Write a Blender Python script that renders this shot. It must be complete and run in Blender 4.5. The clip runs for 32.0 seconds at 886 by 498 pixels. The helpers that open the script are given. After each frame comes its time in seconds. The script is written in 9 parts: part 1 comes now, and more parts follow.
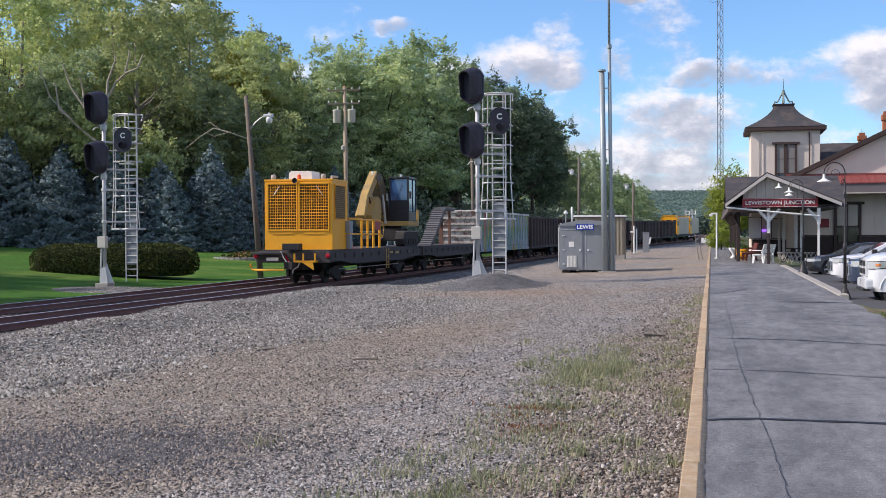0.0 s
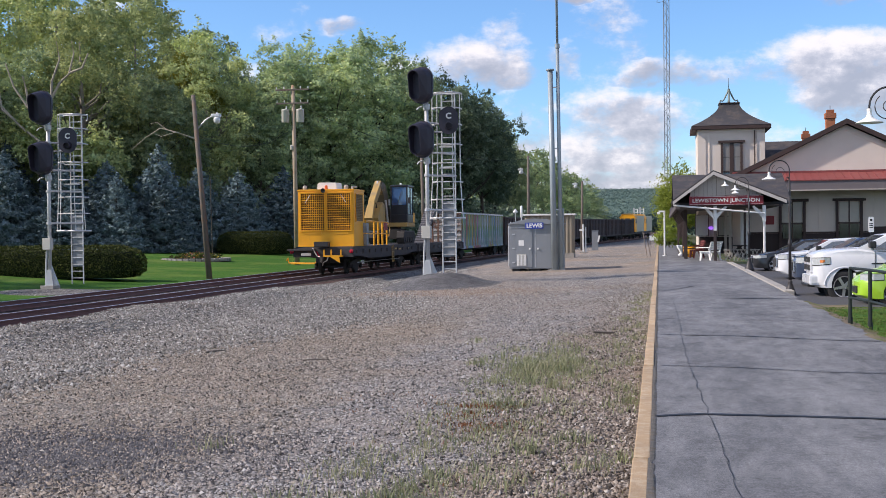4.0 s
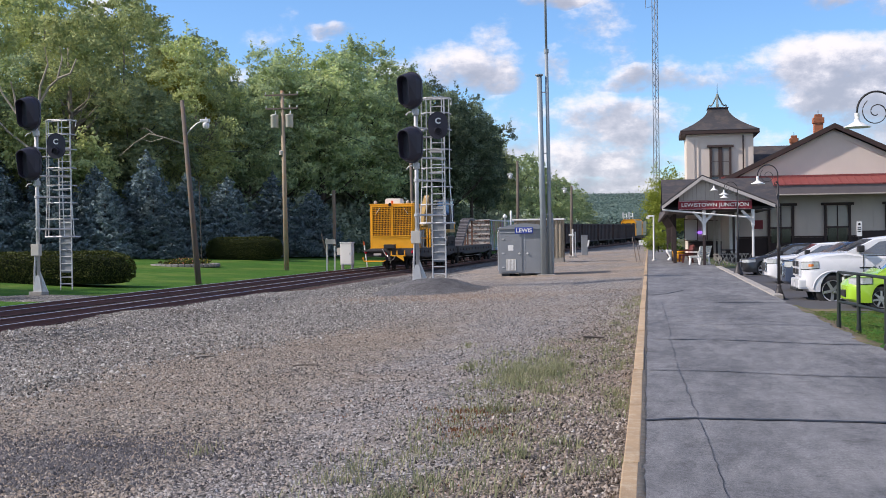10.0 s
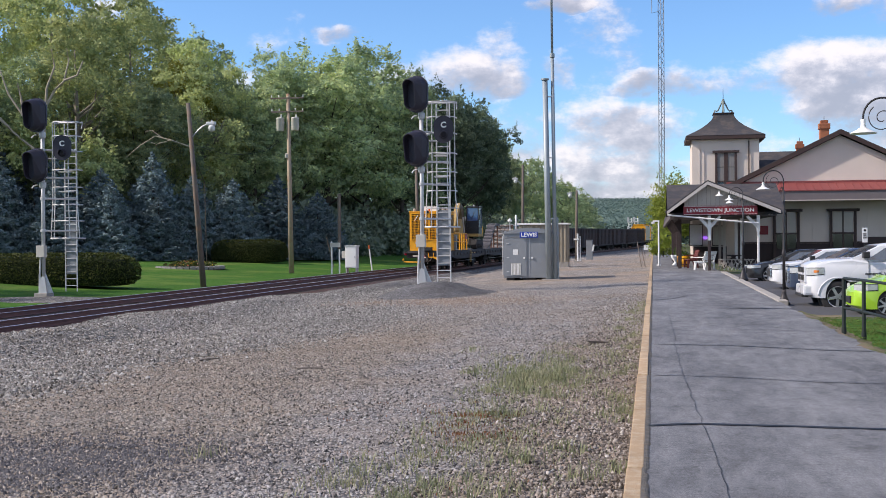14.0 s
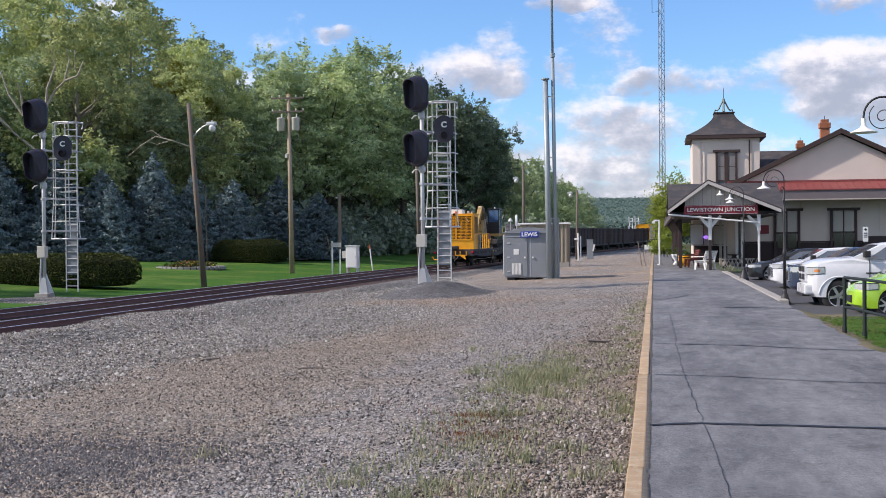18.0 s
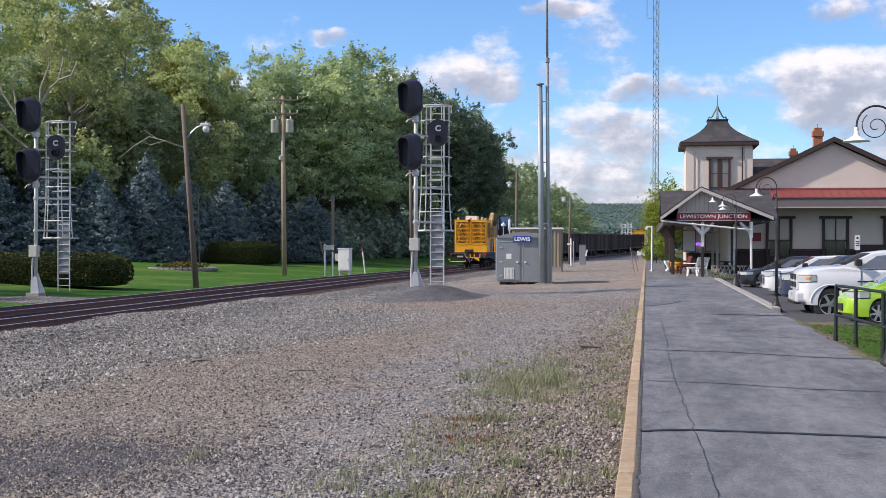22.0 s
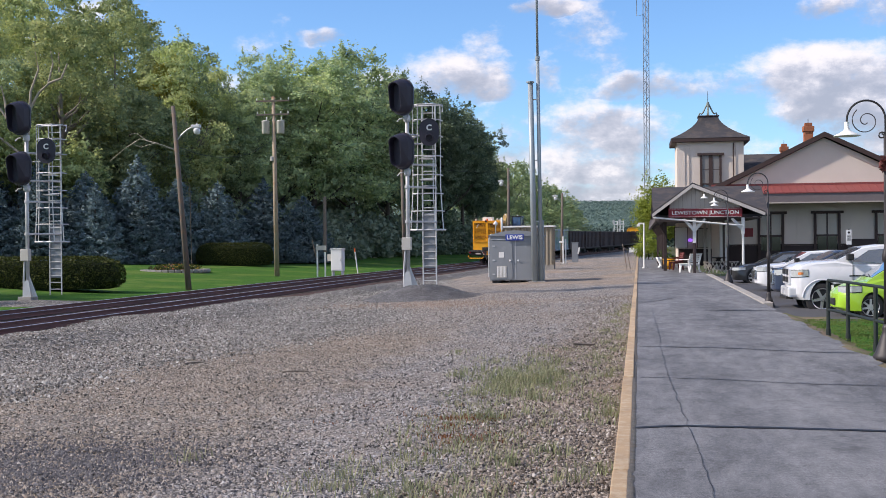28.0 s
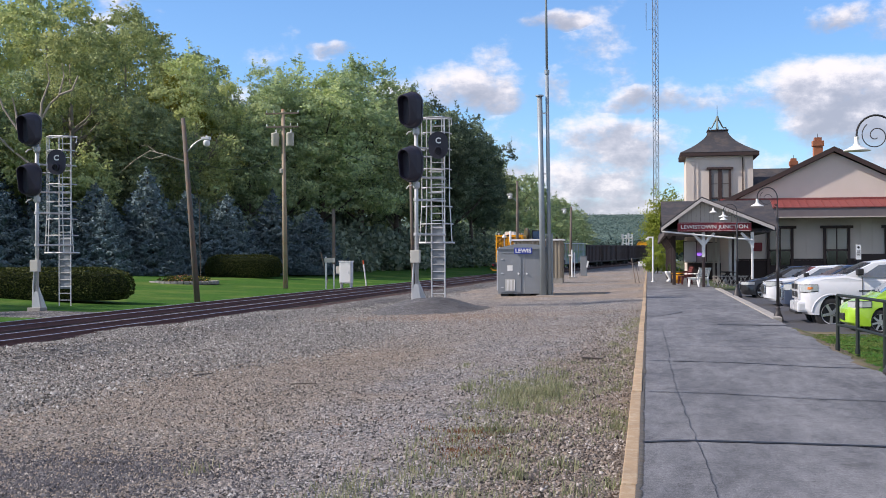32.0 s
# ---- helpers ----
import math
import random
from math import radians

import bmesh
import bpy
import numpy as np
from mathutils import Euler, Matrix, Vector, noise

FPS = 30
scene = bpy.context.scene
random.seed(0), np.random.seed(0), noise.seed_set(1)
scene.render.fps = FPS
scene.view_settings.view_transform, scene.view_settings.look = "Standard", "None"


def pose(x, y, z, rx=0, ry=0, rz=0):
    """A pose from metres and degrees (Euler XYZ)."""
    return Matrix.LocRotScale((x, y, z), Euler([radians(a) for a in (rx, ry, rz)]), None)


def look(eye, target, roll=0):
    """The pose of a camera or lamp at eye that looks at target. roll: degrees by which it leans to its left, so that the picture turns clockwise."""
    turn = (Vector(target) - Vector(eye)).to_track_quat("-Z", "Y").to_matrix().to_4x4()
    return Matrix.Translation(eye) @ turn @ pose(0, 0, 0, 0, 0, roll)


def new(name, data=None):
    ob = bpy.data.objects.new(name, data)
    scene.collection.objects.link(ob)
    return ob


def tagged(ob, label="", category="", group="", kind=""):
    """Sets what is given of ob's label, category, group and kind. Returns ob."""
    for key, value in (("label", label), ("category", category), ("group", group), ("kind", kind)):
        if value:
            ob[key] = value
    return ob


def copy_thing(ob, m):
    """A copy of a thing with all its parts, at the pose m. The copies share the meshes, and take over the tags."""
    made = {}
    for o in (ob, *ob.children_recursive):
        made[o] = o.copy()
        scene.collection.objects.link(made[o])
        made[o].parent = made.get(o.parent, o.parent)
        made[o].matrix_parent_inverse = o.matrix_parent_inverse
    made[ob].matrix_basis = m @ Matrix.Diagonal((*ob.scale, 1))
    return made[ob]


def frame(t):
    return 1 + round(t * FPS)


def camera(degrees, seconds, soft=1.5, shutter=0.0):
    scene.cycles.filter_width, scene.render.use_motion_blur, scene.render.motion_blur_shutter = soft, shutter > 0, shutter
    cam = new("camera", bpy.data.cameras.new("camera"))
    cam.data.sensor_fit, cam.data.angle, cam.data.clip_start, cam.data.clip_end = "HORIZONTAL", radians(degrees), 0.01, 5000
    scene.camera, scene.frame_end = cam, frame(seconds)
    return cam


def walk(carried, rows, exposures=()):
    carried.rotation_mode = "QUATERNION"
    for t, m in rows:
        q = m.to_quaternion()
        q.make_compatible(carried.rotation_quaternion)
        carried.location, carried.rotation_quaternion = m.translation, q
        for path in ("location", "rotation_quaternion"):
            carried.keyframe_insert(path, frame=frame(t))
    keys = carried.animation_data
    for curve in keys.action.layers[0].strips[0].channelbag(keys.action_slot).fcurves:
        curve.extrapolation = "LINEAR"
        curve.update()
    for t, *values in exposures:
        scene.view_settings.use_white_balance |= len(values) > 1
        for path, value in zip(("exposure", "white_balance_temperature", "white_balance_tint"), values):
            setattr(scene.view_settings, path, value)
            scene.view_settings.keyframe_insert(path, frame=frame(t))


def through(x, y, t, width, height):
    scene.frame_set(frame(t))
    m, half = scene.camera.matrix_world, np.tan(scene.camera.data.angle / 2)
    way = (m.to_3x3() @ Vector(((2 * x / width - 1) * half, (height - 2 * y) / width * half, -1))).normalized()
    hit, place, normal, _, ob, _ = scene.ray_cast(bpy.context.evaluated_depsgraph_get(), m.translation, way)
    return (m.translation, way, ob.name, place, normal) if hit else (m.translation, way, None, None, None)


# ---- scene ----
EYE = (0.0, 0.0, 1.75)
cam = camera(41.87, 32.0, soft=0.85)
# seconds, the point looked at, roll
PATH = [
    (0, -9.035, 38.963, 1.258, -0.255),
    (0.5, -8.462, 39.094, 1.459, -0.012),
    (1, -8.097, 39.171, 1.501, -0.417),
    (1.5, -7.969, 39.197, 1.484, -0.304),
    (2, -7.911, 39.209, 1.462, -0.232),
    (2.5, -7.733, 39.244, 1.462, -0.480),
    (3, -7.532, 39.283, 1.365, -0.659),
    (3.5, -7.428, 39.301, 1.250, -0.627),
    (5.5, -7.189, 39.345, 1.211, -0.801),
    (6, -7.275, 39.329, 1.222, -0.891),
    (6.5, -7.339, 39.317, 1.231, -0.934),
    (7, -7.283, 39.328, 1.229, -1.009),
    (7.5, -7.334, 39.318, 1.228, -0.744),
    (8, -7.266, 39.331, 1.210, -0.952),
    (8.5, -7.160, 39.351, 1.236, -1.294),
    (9, -7.121, 39.358, 1.298, -1.318),
    (9.5, -7.056, 39.371, 1.352, -0.969),
    (10, -6.997, 39.382, 1.391, -0.765),
    (10.5, -7.092, 39.365, 1.429, -0.649),
    (11, -7.050, 39.373, 1.471, -0.560),
    (11.5, -7.011, 39.380, 1.478, -0.523),
    (12, -6.977, 39.386, 1.477, -0.339),
    (12.5, -6.981, 39.385, 1.473, -0.243),
    (13, -7.095, 39.365, 1.504, -0.047),
    (13.5, -7.161, 39.353, 1.512, -0.185),
    (14, -7.160, 39.353, 1.526, -0.438),
    (14.5, -7.088, 39.366, 1.550, -0.519),
    (16.5, -7.209, 39.345, 1.600, -0.416),
    (17, -7.222, 39.342, 1.559, -0.458),
    (17.5, -7.211, 39.344, 1.542, -0.422),
    (18, -7.181, 39.349, 1.520, -0.525),
    (18.5, -7.191, 39.348, 1.514, -0.501),
    (19, -7.311, 39.325, 1.427, -0.772),
    (19.5, -7.452, 39.298, 1.418, 0.015),
    (20, -7.298, 39.325, 1.197, 0.078),
    (20.5, -6.947, 39.392, 1.664, 0.426),
    (21, -6.810, 39.416, 1.794, 0.544),
    (21.5, -7.061, 39.372, 1.747, 0.525),
    (22, -6.932, 39.395, 1.649, 0.123),
    (22.5, -6.805, 39.417, 1.586, -0.021),
    (23, -6.710, 39.433, 1.565, -0.249),
    (23.5, -6.598, 39.451, 1.521, -0.309),
    (24, -6.557, 39.458, 1.485, -0.308),
    (24.5, -6.485, 39.470, 1.451, -0.116),
    (25, -6.471, 39.472, 1.463, -0.257),
    (25.5, -6.462, 39.473, 1.444, -0.443),
    (27.5, -6.637, 39.445, 1.600, -0.421),
    (28, -6.677, 39.439, 1.618, -0.532),
    (28.5, -6.682, 39.438, 1.626, -0.621),
    (29, -6.727, 39.430, 1.625, -0.599),
    (29.5, -6.741, 39.428, 1.642, -0.514),
    (30, -6.875, 39.405, 1.837, -0.510),
    (30.5, -7.006, 39.381, 1.943, -0.441),
    (31, -7.051, 39.373, 1.978, -0.517),
    (31.5, -7.087, 39.366, 2.013, -0.514),
    (32, -6.966, 39.388, 2.066, -0.250),
]
walk(cam, [(t, look(EYE, (x, y, z), r)) for t, x, y, z, r in PATH])

# ---- world, sun ----
SUN_ELEV, SUN_AZ = radians(37), radians(254)     # azimuth from +y, clockwise


def sun_vector():
    c = math.cos(SUN_ELEV)
    return Vector((math.sin(SUN_AZ) * c, math.cos(SUN_AZ) * c, math.sin(SUN_ELEV)))


world = bpy.data.worlds.new("sky")
scene.world = world
world.use_nodes = True


class Nodes:
    """Short hand for building a node tree."""

    def __init__(self, tree):
        self.t = tree
        tree.nodes.clear()

    def add(self, kind, ins=None, operation="", use_clamp=False, data_type="", blend_type="", noise_dimensions="", interpolation_type=""):
        n = self.t.nodes.new(kind)
        if operation:
            n.operation = operation
        if use_clamp:
            n.use_clamp = True
        if data_type:
            n.data_type = data_type
        if blend_type:
            n.blend_type = blend_type
        if noise_dimensions:
            n.noise_dimensions = noise_dimensions
        if interpolation_type:
            n.interpolation_type = interpolation_type
        for k, v in (ins or {}).items():
            if isinstance(v, bpy.types.NodeSocket):
                self.t.links.new(v, n.inputs[k])
            else:
                n.inputs[k].default_value = v
        return n

    def math(self, op, a, b=0.0, c=0.0, clamp=False):
        n = self.add("ShaderNodeMath", operation=op, use_clamp=clamp, ins={0: a, 1: b, 2: c})
        return n.outputs[0]

    def mix(self, fac, a, b, blend="MIX"):
        n = self.add("ShaderNodeMix", data_type="RGBA", blend_type=blend, ins={0: fac, 6: a, 7: b})
        return n.outputs[2]

    def noise(self, vec, scale, detail=4.0, rough=0.55, dim="3D"):
        n = self.add("ShaderNodeTexNoise", noise_dimensions=dim, ins={"Vector": vec, "Scale": scale, "Detail": detail, "Roughness": rough})
        return n

    def ramp(self, fac, stops):
        n = self.add("ShaderNodeValToRGB", ins={0: fac})
        e = n.color_ramp.elements
        while len(e) < len(stops):
            e.new(0.5)
        for el, (p, col) in zip(e, stops):
            el.position = p
            el.color = (*col, 1) if len(col) == 3 else col
        return n.outputs[0]

    def smooth(self, v, lo, hi):
        n = self.add("ShaderNodeMapRange", interpolation_type="SMOOTHSTEP", ins={0: v, 1: lo, 2: hi, 3: 0.0, 4: 1.0})
        return n.outputs[0]


def build_sky():
    k = Nodes(world.node_tree)
    tc = k.add("ShaderNodeTexCoord")
    sep = k.add("ShaderNodeSeparateXYZ", ins={0: tc.outputs["Generated"]})
    sky = k.add("ShaderNodeTexSky")
    sky.sky_type, sky.sun_disc, sky.sun_elevation, sky.sun_rotation = "NISHITA", False, SUN_ELEV, SUN_AZ
    sky.altitude, sky.air_density, sky.dust_density, sky.ozone_density = 150.0, 1.0, 0.2, 3.0
    # gnomonic view of the sky in the line of the platform: u to the side, v upwards
    y = k.math("MAXIMUM", sep.outputs[1], 0.05)
    u = k.math("DIVIDE", sep.outputs[0], y)
    v = k.math("DIVIDE", sep.outputs[2], y)
    uv = k.add("ShaderNodeCombineXYZ", ins={0: u, 1: k.math("MULTIPLY", v, 1.6), 2: 0.0}).outputs[0]
    w1 = k.noise(uv, 6.0, 5.0, 0.6, "2D")
    shift = k.add("ShaderNodeSeparateXYZ", ins={0: w1.outputs["Color"]})
    u = k.math("ADD", u, k.math("MULTIPLY_ADD", shift.outputs[0], 0.11, -0.055))
    v = k.math("ADD", v, k.math("MULTIPLY_ADD", shift.outputs[1], 0.05, -0.025))
    wob = k.noise(uv, 9.0, 8.0, 0.62, "2D").outputs[0]
    big = k.noise(uv, 3.2, 3.0, 0.5, "2D").outputs[0]
    # cumulus groups: centre u, v, half width, half height
    groups = ((-0.165, 0.150, 0.062, 0.030), (-0.085, 0.152, 0.020, 0.018), (-0.278, 0.190, 0.026, 0.013, 0.35), (-0.02, 0.092, 0.105, 0.026),
              (-0.075, 0.075, 0.05, 0.022), (0.02, 0.130, 0.052, 0.014), (0.135, 0.146, 0.10, 0.028), (0.24, 0.122, 0.12, 0.034), (0.06, 0.06, 0.10, 0.014),
              (0.235, 0.196, 0.075, 0.024), (-0.075, 0.208, 0.035, 0.012), (0.36, 0.19, 0.07, 0.05), (0.01, 0.040, 0.13, 0.016), (-0.06, 0.10, 0.04, 0.022), (0.05, 0.095, 0.07, 0.016), (0.19, 0.085, 0.10, 0.02), (0.12, 0.055, 0.09, 0.014), (-0.10, 0.05, 0.06, 0.016), (0.16, 0.205, 0.05, 0.012),
              (-0.14, 0.172, 0.03, 0.02), (0.30, 0.235, 0.05, 0.02), (-0.062, 0.081, 0.075, 0.026), (-0.033, 0.062, 0.06, 0.018), (0.0, 0.105, 0.05, 0.014), (0.05, 0.135, 0.06, 0.016),
              (0.126, 0.142, 0.08, 0.022), (0.18, 0.115, 0.07, 0.026))
    dens = light = None
    for cu, cv, ru, rv, *peak in groups:
        du = k.math("DIVIDE", k.math("SUBTRACT", u, cu), ru)
        dv = k.math("DIVIDE", k.math("SUBTRACT", v, cv), rv)
        d = k.math("SUBTRACT", peak[0] if peak else 1.0, k.math("ADD", k.math("MULTIPLY", du, du), k.math("MULTIPLY", dv, dv)))
        w = k.math("MAXIMUM", k.math("ADD", d, 0.4), 0.0)
        lw = k.math("MULTIPLY", w, dv)
        dens = d if dens is None else k.math("MAXIMUM", dens, d)
        light = (w, lw) if light is None else (k.math("ADD", light[0], w), k.math("ADD", light[1], lw))
    dens = k.math("MAXIMUM", dens, k.math("MULTIPLY_ADD", big, 5.0, -3.4))
    puff = k.math("ADD", dens, k.math("MULTIPLY_ADD", wob, 5.0, -2.4))
    mask = k.smooth(puff, -0.2, 1.15)
    # puffs are bright on the side of the sun and grey below
    sunward = k.add("ShaderNodeVectorMath", operation="ADD", ins={0: uv, 1: (-0.010, 0.024, 0.0)}).outputs[0]
    relief = k.math("SUBTRACT", wob, k.noise(sunward, 9.0, 8.0, 0.62, "2D").outputs[0])
    tone = k.math("ADD", k.math("DIVIDE", light[1], k.math("MAXIMUM", light[0], 0.2)), k.math("MULTIPLY_ADD", relief, 5.5, 0.12))
    tone = k.math("ADD", tone, k.math("MULTIPLY_ADD", k.smooth(puff, 0.2, 1.6), -0.5, 0.25))
    cloud = k.ramp(k.smooth(tone, -0.7, 1.1), ((0.0, (0.42, 0.47, 0.57)), (0.5, (0.62, 0.66, 0.75)), (0.8, (0.86, 0.88, 0.93)), (1.0, (1.0, 1.0, 1.0))))
    # outside the view the sky has broken cloud too
    sphere = k.noise(tc.outputs["Generated"], 2.6, 7.0, 0.6).outputs[0]
    behind = k.math("MULTIPLY", k.smooth(sphere, 0.44, 0.58), k.smooth(sep.outputs[1], 0.35, 0.15))
    cover = k.math("MULTIPLY", k.math("MAXIMUM", k.math("MULTIPLY", mask, k.smooth(sep.outputs[1], 0.2, 0.4)), behind), 0.9)
    cover = k.math("MULTIPLY", cover, k.smooth(sep.outputs[2], 0.0, 0.03))
    tinted = k.add("ShaderNodeVectorMath", operation="MULTIPLY", ins={0: sky.outputs[0], 1: (0.70, 0.985, 1.23)}).outputs[0]
    bg_sky = k.add("ShaderNodeBackground", ins={0: tinted, 1: 0.125})
    bg_cloud = k.add("ShaderNodeBackground", ins={0: cloud, 1: 0.84})
    mix = k.add("ShaderNodeMixShader", ins={0: cover, 1: bg_sky.outputs[0], 2: bg_cloud.outputs[0]})
    k.add("ShaderNodeOutputWorld", ins={0: mix.outputs[0]})


build_sky()
sun = new("sun", bpy.data.lights.new("sun", "SUN"))
sun.data.energy, sun.data.angle, sun.data.color = 4.2, radians(1.5), (1.0, 0.95, 0.87)
sun.matrix_world = look(sun_vector() * 60, (0, 0, 0))
scene.view_settings.exposure = 0.3
scene.view_settings.use_white_balance = True
scene.view_settings.white_balance_tint = 18.0
scene.view_settings.white_balance_temperature = 6800.0

# ---- materials ----
def mat(name, base, rough=0.6, metal=0.0, var=0.15, scale=3.0, fine=60.0, bump=0.15, rand=0.0, second=None, second_at=0.55, second_scale=1.2, spec=0.5, depth=0.01, whole=False):
    """A painted or plain surface: coarse and fine variation of tone, stains of a second colour, and a fine relief."""
    m = bpy.data.materials.new(name)
    m.use_nodes = True
    k = Nodes(m.node_tree)
    co = k.add("ShaderNodeNewGeometry").outputs["Position"] if whole else k.add("ShaderNodeTexCoord").outputs["Object"]
    a = k.noise(co, scale, 4.0).outputs[0]
    b = k.noise(co, fine, 3.0).outputs[0]
    tone = k.math("ADD", k.math("MULTIPLY_ADD", a, 2 * var, 1 - var), k.math("MULTIPLY_ADD", b, 0.9 * var, -0.45 * var))
    if rand:
        r = k.add("ShaderNodeObjectInfo").outputs["Random"]
        tone = k.math("MULTIPLY", tone, k.math("MULTIPLY_ADD", r, 2 * rand, 1 - rand))
    col = tuple(base)
    if second:
        s = k.noise(co, second_scale, 6.0, 0.68).outputs[0]
        col = k.mix(k.smooth(s, second_at - 0.06, second_at + 0.1), (*base, 1), (*second, 1))
    scaled = k.add("ShaderNodeVectorMath", operation="SCALE", ins={0: col, 3: tone}).outputs[0]
    rg = k.math("MULTIPLY_ADD", a, 0.25, rough - 0.125, clamp=True)
    bs = k.add("ShaderNodeBsdfPrincipled", ins={"Base Color": scaled, "Roughness": rg, "Metallic": metal, "Specular IOR Level": spec})
    if bump:
        bp = k.add("ShaderNodeBump", ins={"Height": b, "Strength": bump, "Distance": depth})
        k.t.links.new(bp.outputs[0], bs.inputs["Normal"])
    k.add("ShaderNodeOutputMaterial", ins={0: bs.outputs[0]})
    return m


def yard_bands(k, co, col):
    """The yard's lengthwise bands: tan beside the ballast, cool grey where wheels run, brown soil by the kerb."""
    sep = k.add("ShaderNodeSeparateXYZ", ins={0: co})
    warp = k.math("MULTIPLY_ADD", k.noise(co, 0.45, 5.0, 0.65).outputs[0], 3.0, -1.5)
    x = k.math("ADD", sep.outputs[0], warp)
    tan = k.math("MULTIPLY", k.smooth(x, -3.2, -4.8), k.smooth(sep.outputs[1], 34.0, 22.0))
    soil = k.math("MULTIPLY", k.smooth(x, -2.1, -1.2), k.smooth(sep.outputs[1], 30.0, 20.0))
    col = k.mix(tan, k.mix(1.0, col, (0.90, 0.925, 0.96, 1), "MULTIPLY"), k.mix(1.0, col, (0.87, 0.84, 0.785, 1), "MULTIPLY"))
    # colour made lighter and warmer with distance down the yard
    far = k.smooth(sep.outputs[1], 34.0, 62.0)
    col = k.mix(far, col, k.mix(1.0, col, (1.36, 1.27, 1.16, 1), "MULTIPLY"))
    return k.mix(k.math("MULTIPLY", soil, 0.6), col, k.mix(1.0, col, (0.84, 0.70, 0.56, 1), "MULTIPLY"))


def gravel_mat(name, tones, cell, brown, zone_scale=0.12, zone=(0.45, 0.6), rel=0.02, bands=False):
    """Loose stone: each stone of its own tone, small stones and painted shade between, over zones of a browner kind."""
    m = bpy.data.materials.new(name)
    m.use_nodes = True
    k = Nodes(m.node_tree)
    co = k.add("ShaderNodeTexCoord").outputs["Object"]
    jit = k.noise(co, cell * 0.7, 2.0)
    warped = k.add("ShaderNodeVectorMath", operation="MULTIPLY_ADD", ins={0: jit.outputs["Color"], 1: (0.6 / cell,) * 3, 2: co}).outputs[0]
    vor = k.add("ShaderNodeTexVoronoi", ins={"Vector": warped, "Scale": cell})
    vor2 = k.add("ShaderNodeTexVoronoi", ins={"Vector": warped, "Scale": cell * 2.3})
    pick = k.add("ShaderNodeSeparateXYZ", ins={0: vor.outputs["Color"]}).outputs[0]
    pick2 = k.add("ShaderNodeSeparateXYZ", ins={0: vor2.outputs["Color"]}).outputs[1]
    stones = k.ramp(pick, tones)
    small = k.ramp(pick2, tones)
    col = k.mix(k.smooth(vor.outputs["Distance"], 0.25, 0.6), stones, small)
    # shade between the stones, painted into the colour
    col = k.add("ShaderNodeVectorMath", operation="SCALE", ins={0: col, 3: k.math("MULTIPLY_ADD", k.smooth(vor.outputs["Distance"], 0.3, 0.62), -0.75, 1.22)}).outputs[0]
    big = k.noise(co, zone_scale, 5.0, 0.6).outputs[0]
    mid = k.noise(co, 1.1, 5.0, 0.65).outputs[0]
    col = k.mix(k.math("MULTIPLY", k.smooth(big, *zone), 0.75), col, k.mix(0.55, (*brown, 1), col, "MULTIPLY"))
    col = k.mix(k.math("MULTIPLY", k.smooth(mid, 0.5, 0.8), 0.45), col, (*brown, 1))
    tone = k.math("MAXIMUM", k.math("ADD", k.math("MULTIPLY_ADD", k.noise(co, 0.5, 4.0).outputs[0], 0.6, -0.3), k.math("MULTIPLY", k.noise(co, 2.2, 8.0, 0.85).outputs[0], 2.0)), 0.35)
    tone = k.math("MINIMUM", tone, 1.3)
    col = k.add("ShaderNodeVectorMath", operation="SCALE", ins={0: col, 3: tone}).outputs[0]
    # darker stones, and the shade of hollows painted in, strewn over it
    dark_specks = k.smooth(k.noise(co, cell * 0.42, 3.0, 0.7).outputs[0], 0.54, 0.68)
    col = k.add("ShaderNodeVectorMath", operation="SCALE", ins={0: col, 3: k.math("MULTIPLY_ADD", dark_specks, -0.55, 1.12)}).outputs[0]
    if bands:
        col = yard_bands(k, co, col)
    h = k.math("ADD", k.math("MULTIPLY", vor.outputs["Distance"], -1.0), k.math("MULTIPLY", vor2.outputs["Distance"], -0.5))
    bp = k.add("ShaderNodeBump", ins={"Height": h, "Strength": 1.0, "Distance": rel})
    bs = k.add("ShaderNodeBsdfPrincipled", ins={"Base Color": col, "Roughness": 0.9, "Normal": bp.outputs[0], "Specular IOR Level": 0.25})
    k.add("ShaderNodeOutputMaterial", ins={0: bs.outputs[0]})
    return m


def leaf_mat(name, tones, rough=0.6, through=0.25, scale=0.5):
    """Leaves, each clump of its own tone, letting some light through."""
    m = bpy.data.materials.new(name)
    m.use_nodes = True
    k = Nodes(m.node_tree)
    geo = k.add("ShaderNodeNewGeometry")
    r = k.add("ShaderNodeObjectInfo").outputs["Random"]
    co = k.add("ShaderNodeTexCoord").outputs["Object"]
    big = k.noise(co, scale, 3.0).outputs[0]
    mixv = k.math("ADD", k.math("MULTIPLY", geo.outputs["Random Per Island"], 0.55), k.math("MULTIPLY_ADD", big, 0.9, -0.22), clamp=True)
    col = k.ramp(mixv, tones)
    col = k.add("ShaderNodeVectorMath", operation="SCALE", ins={0: col, 3: k.math("MULTIPLY_ADD", r, 0.5, 0.75)}).outputs[0]
    bs = k.add("ShaderNodeBsdfPrincipled", ins={"Base Color": col, "Roughness": rough, "Specular IOR Level": 0.1})
    tr = k.add("ShaderNodeBsdfTranslucent", ins={0: col})
    mx = k.add("ShaderNodeMixShader", ins={0: through, 1: bs.outputs[0], 2: tr.outputs[0]})
    k.add("ShaderNodeOutputMaterial", ins={0: mx.outputs[0]})
    return m


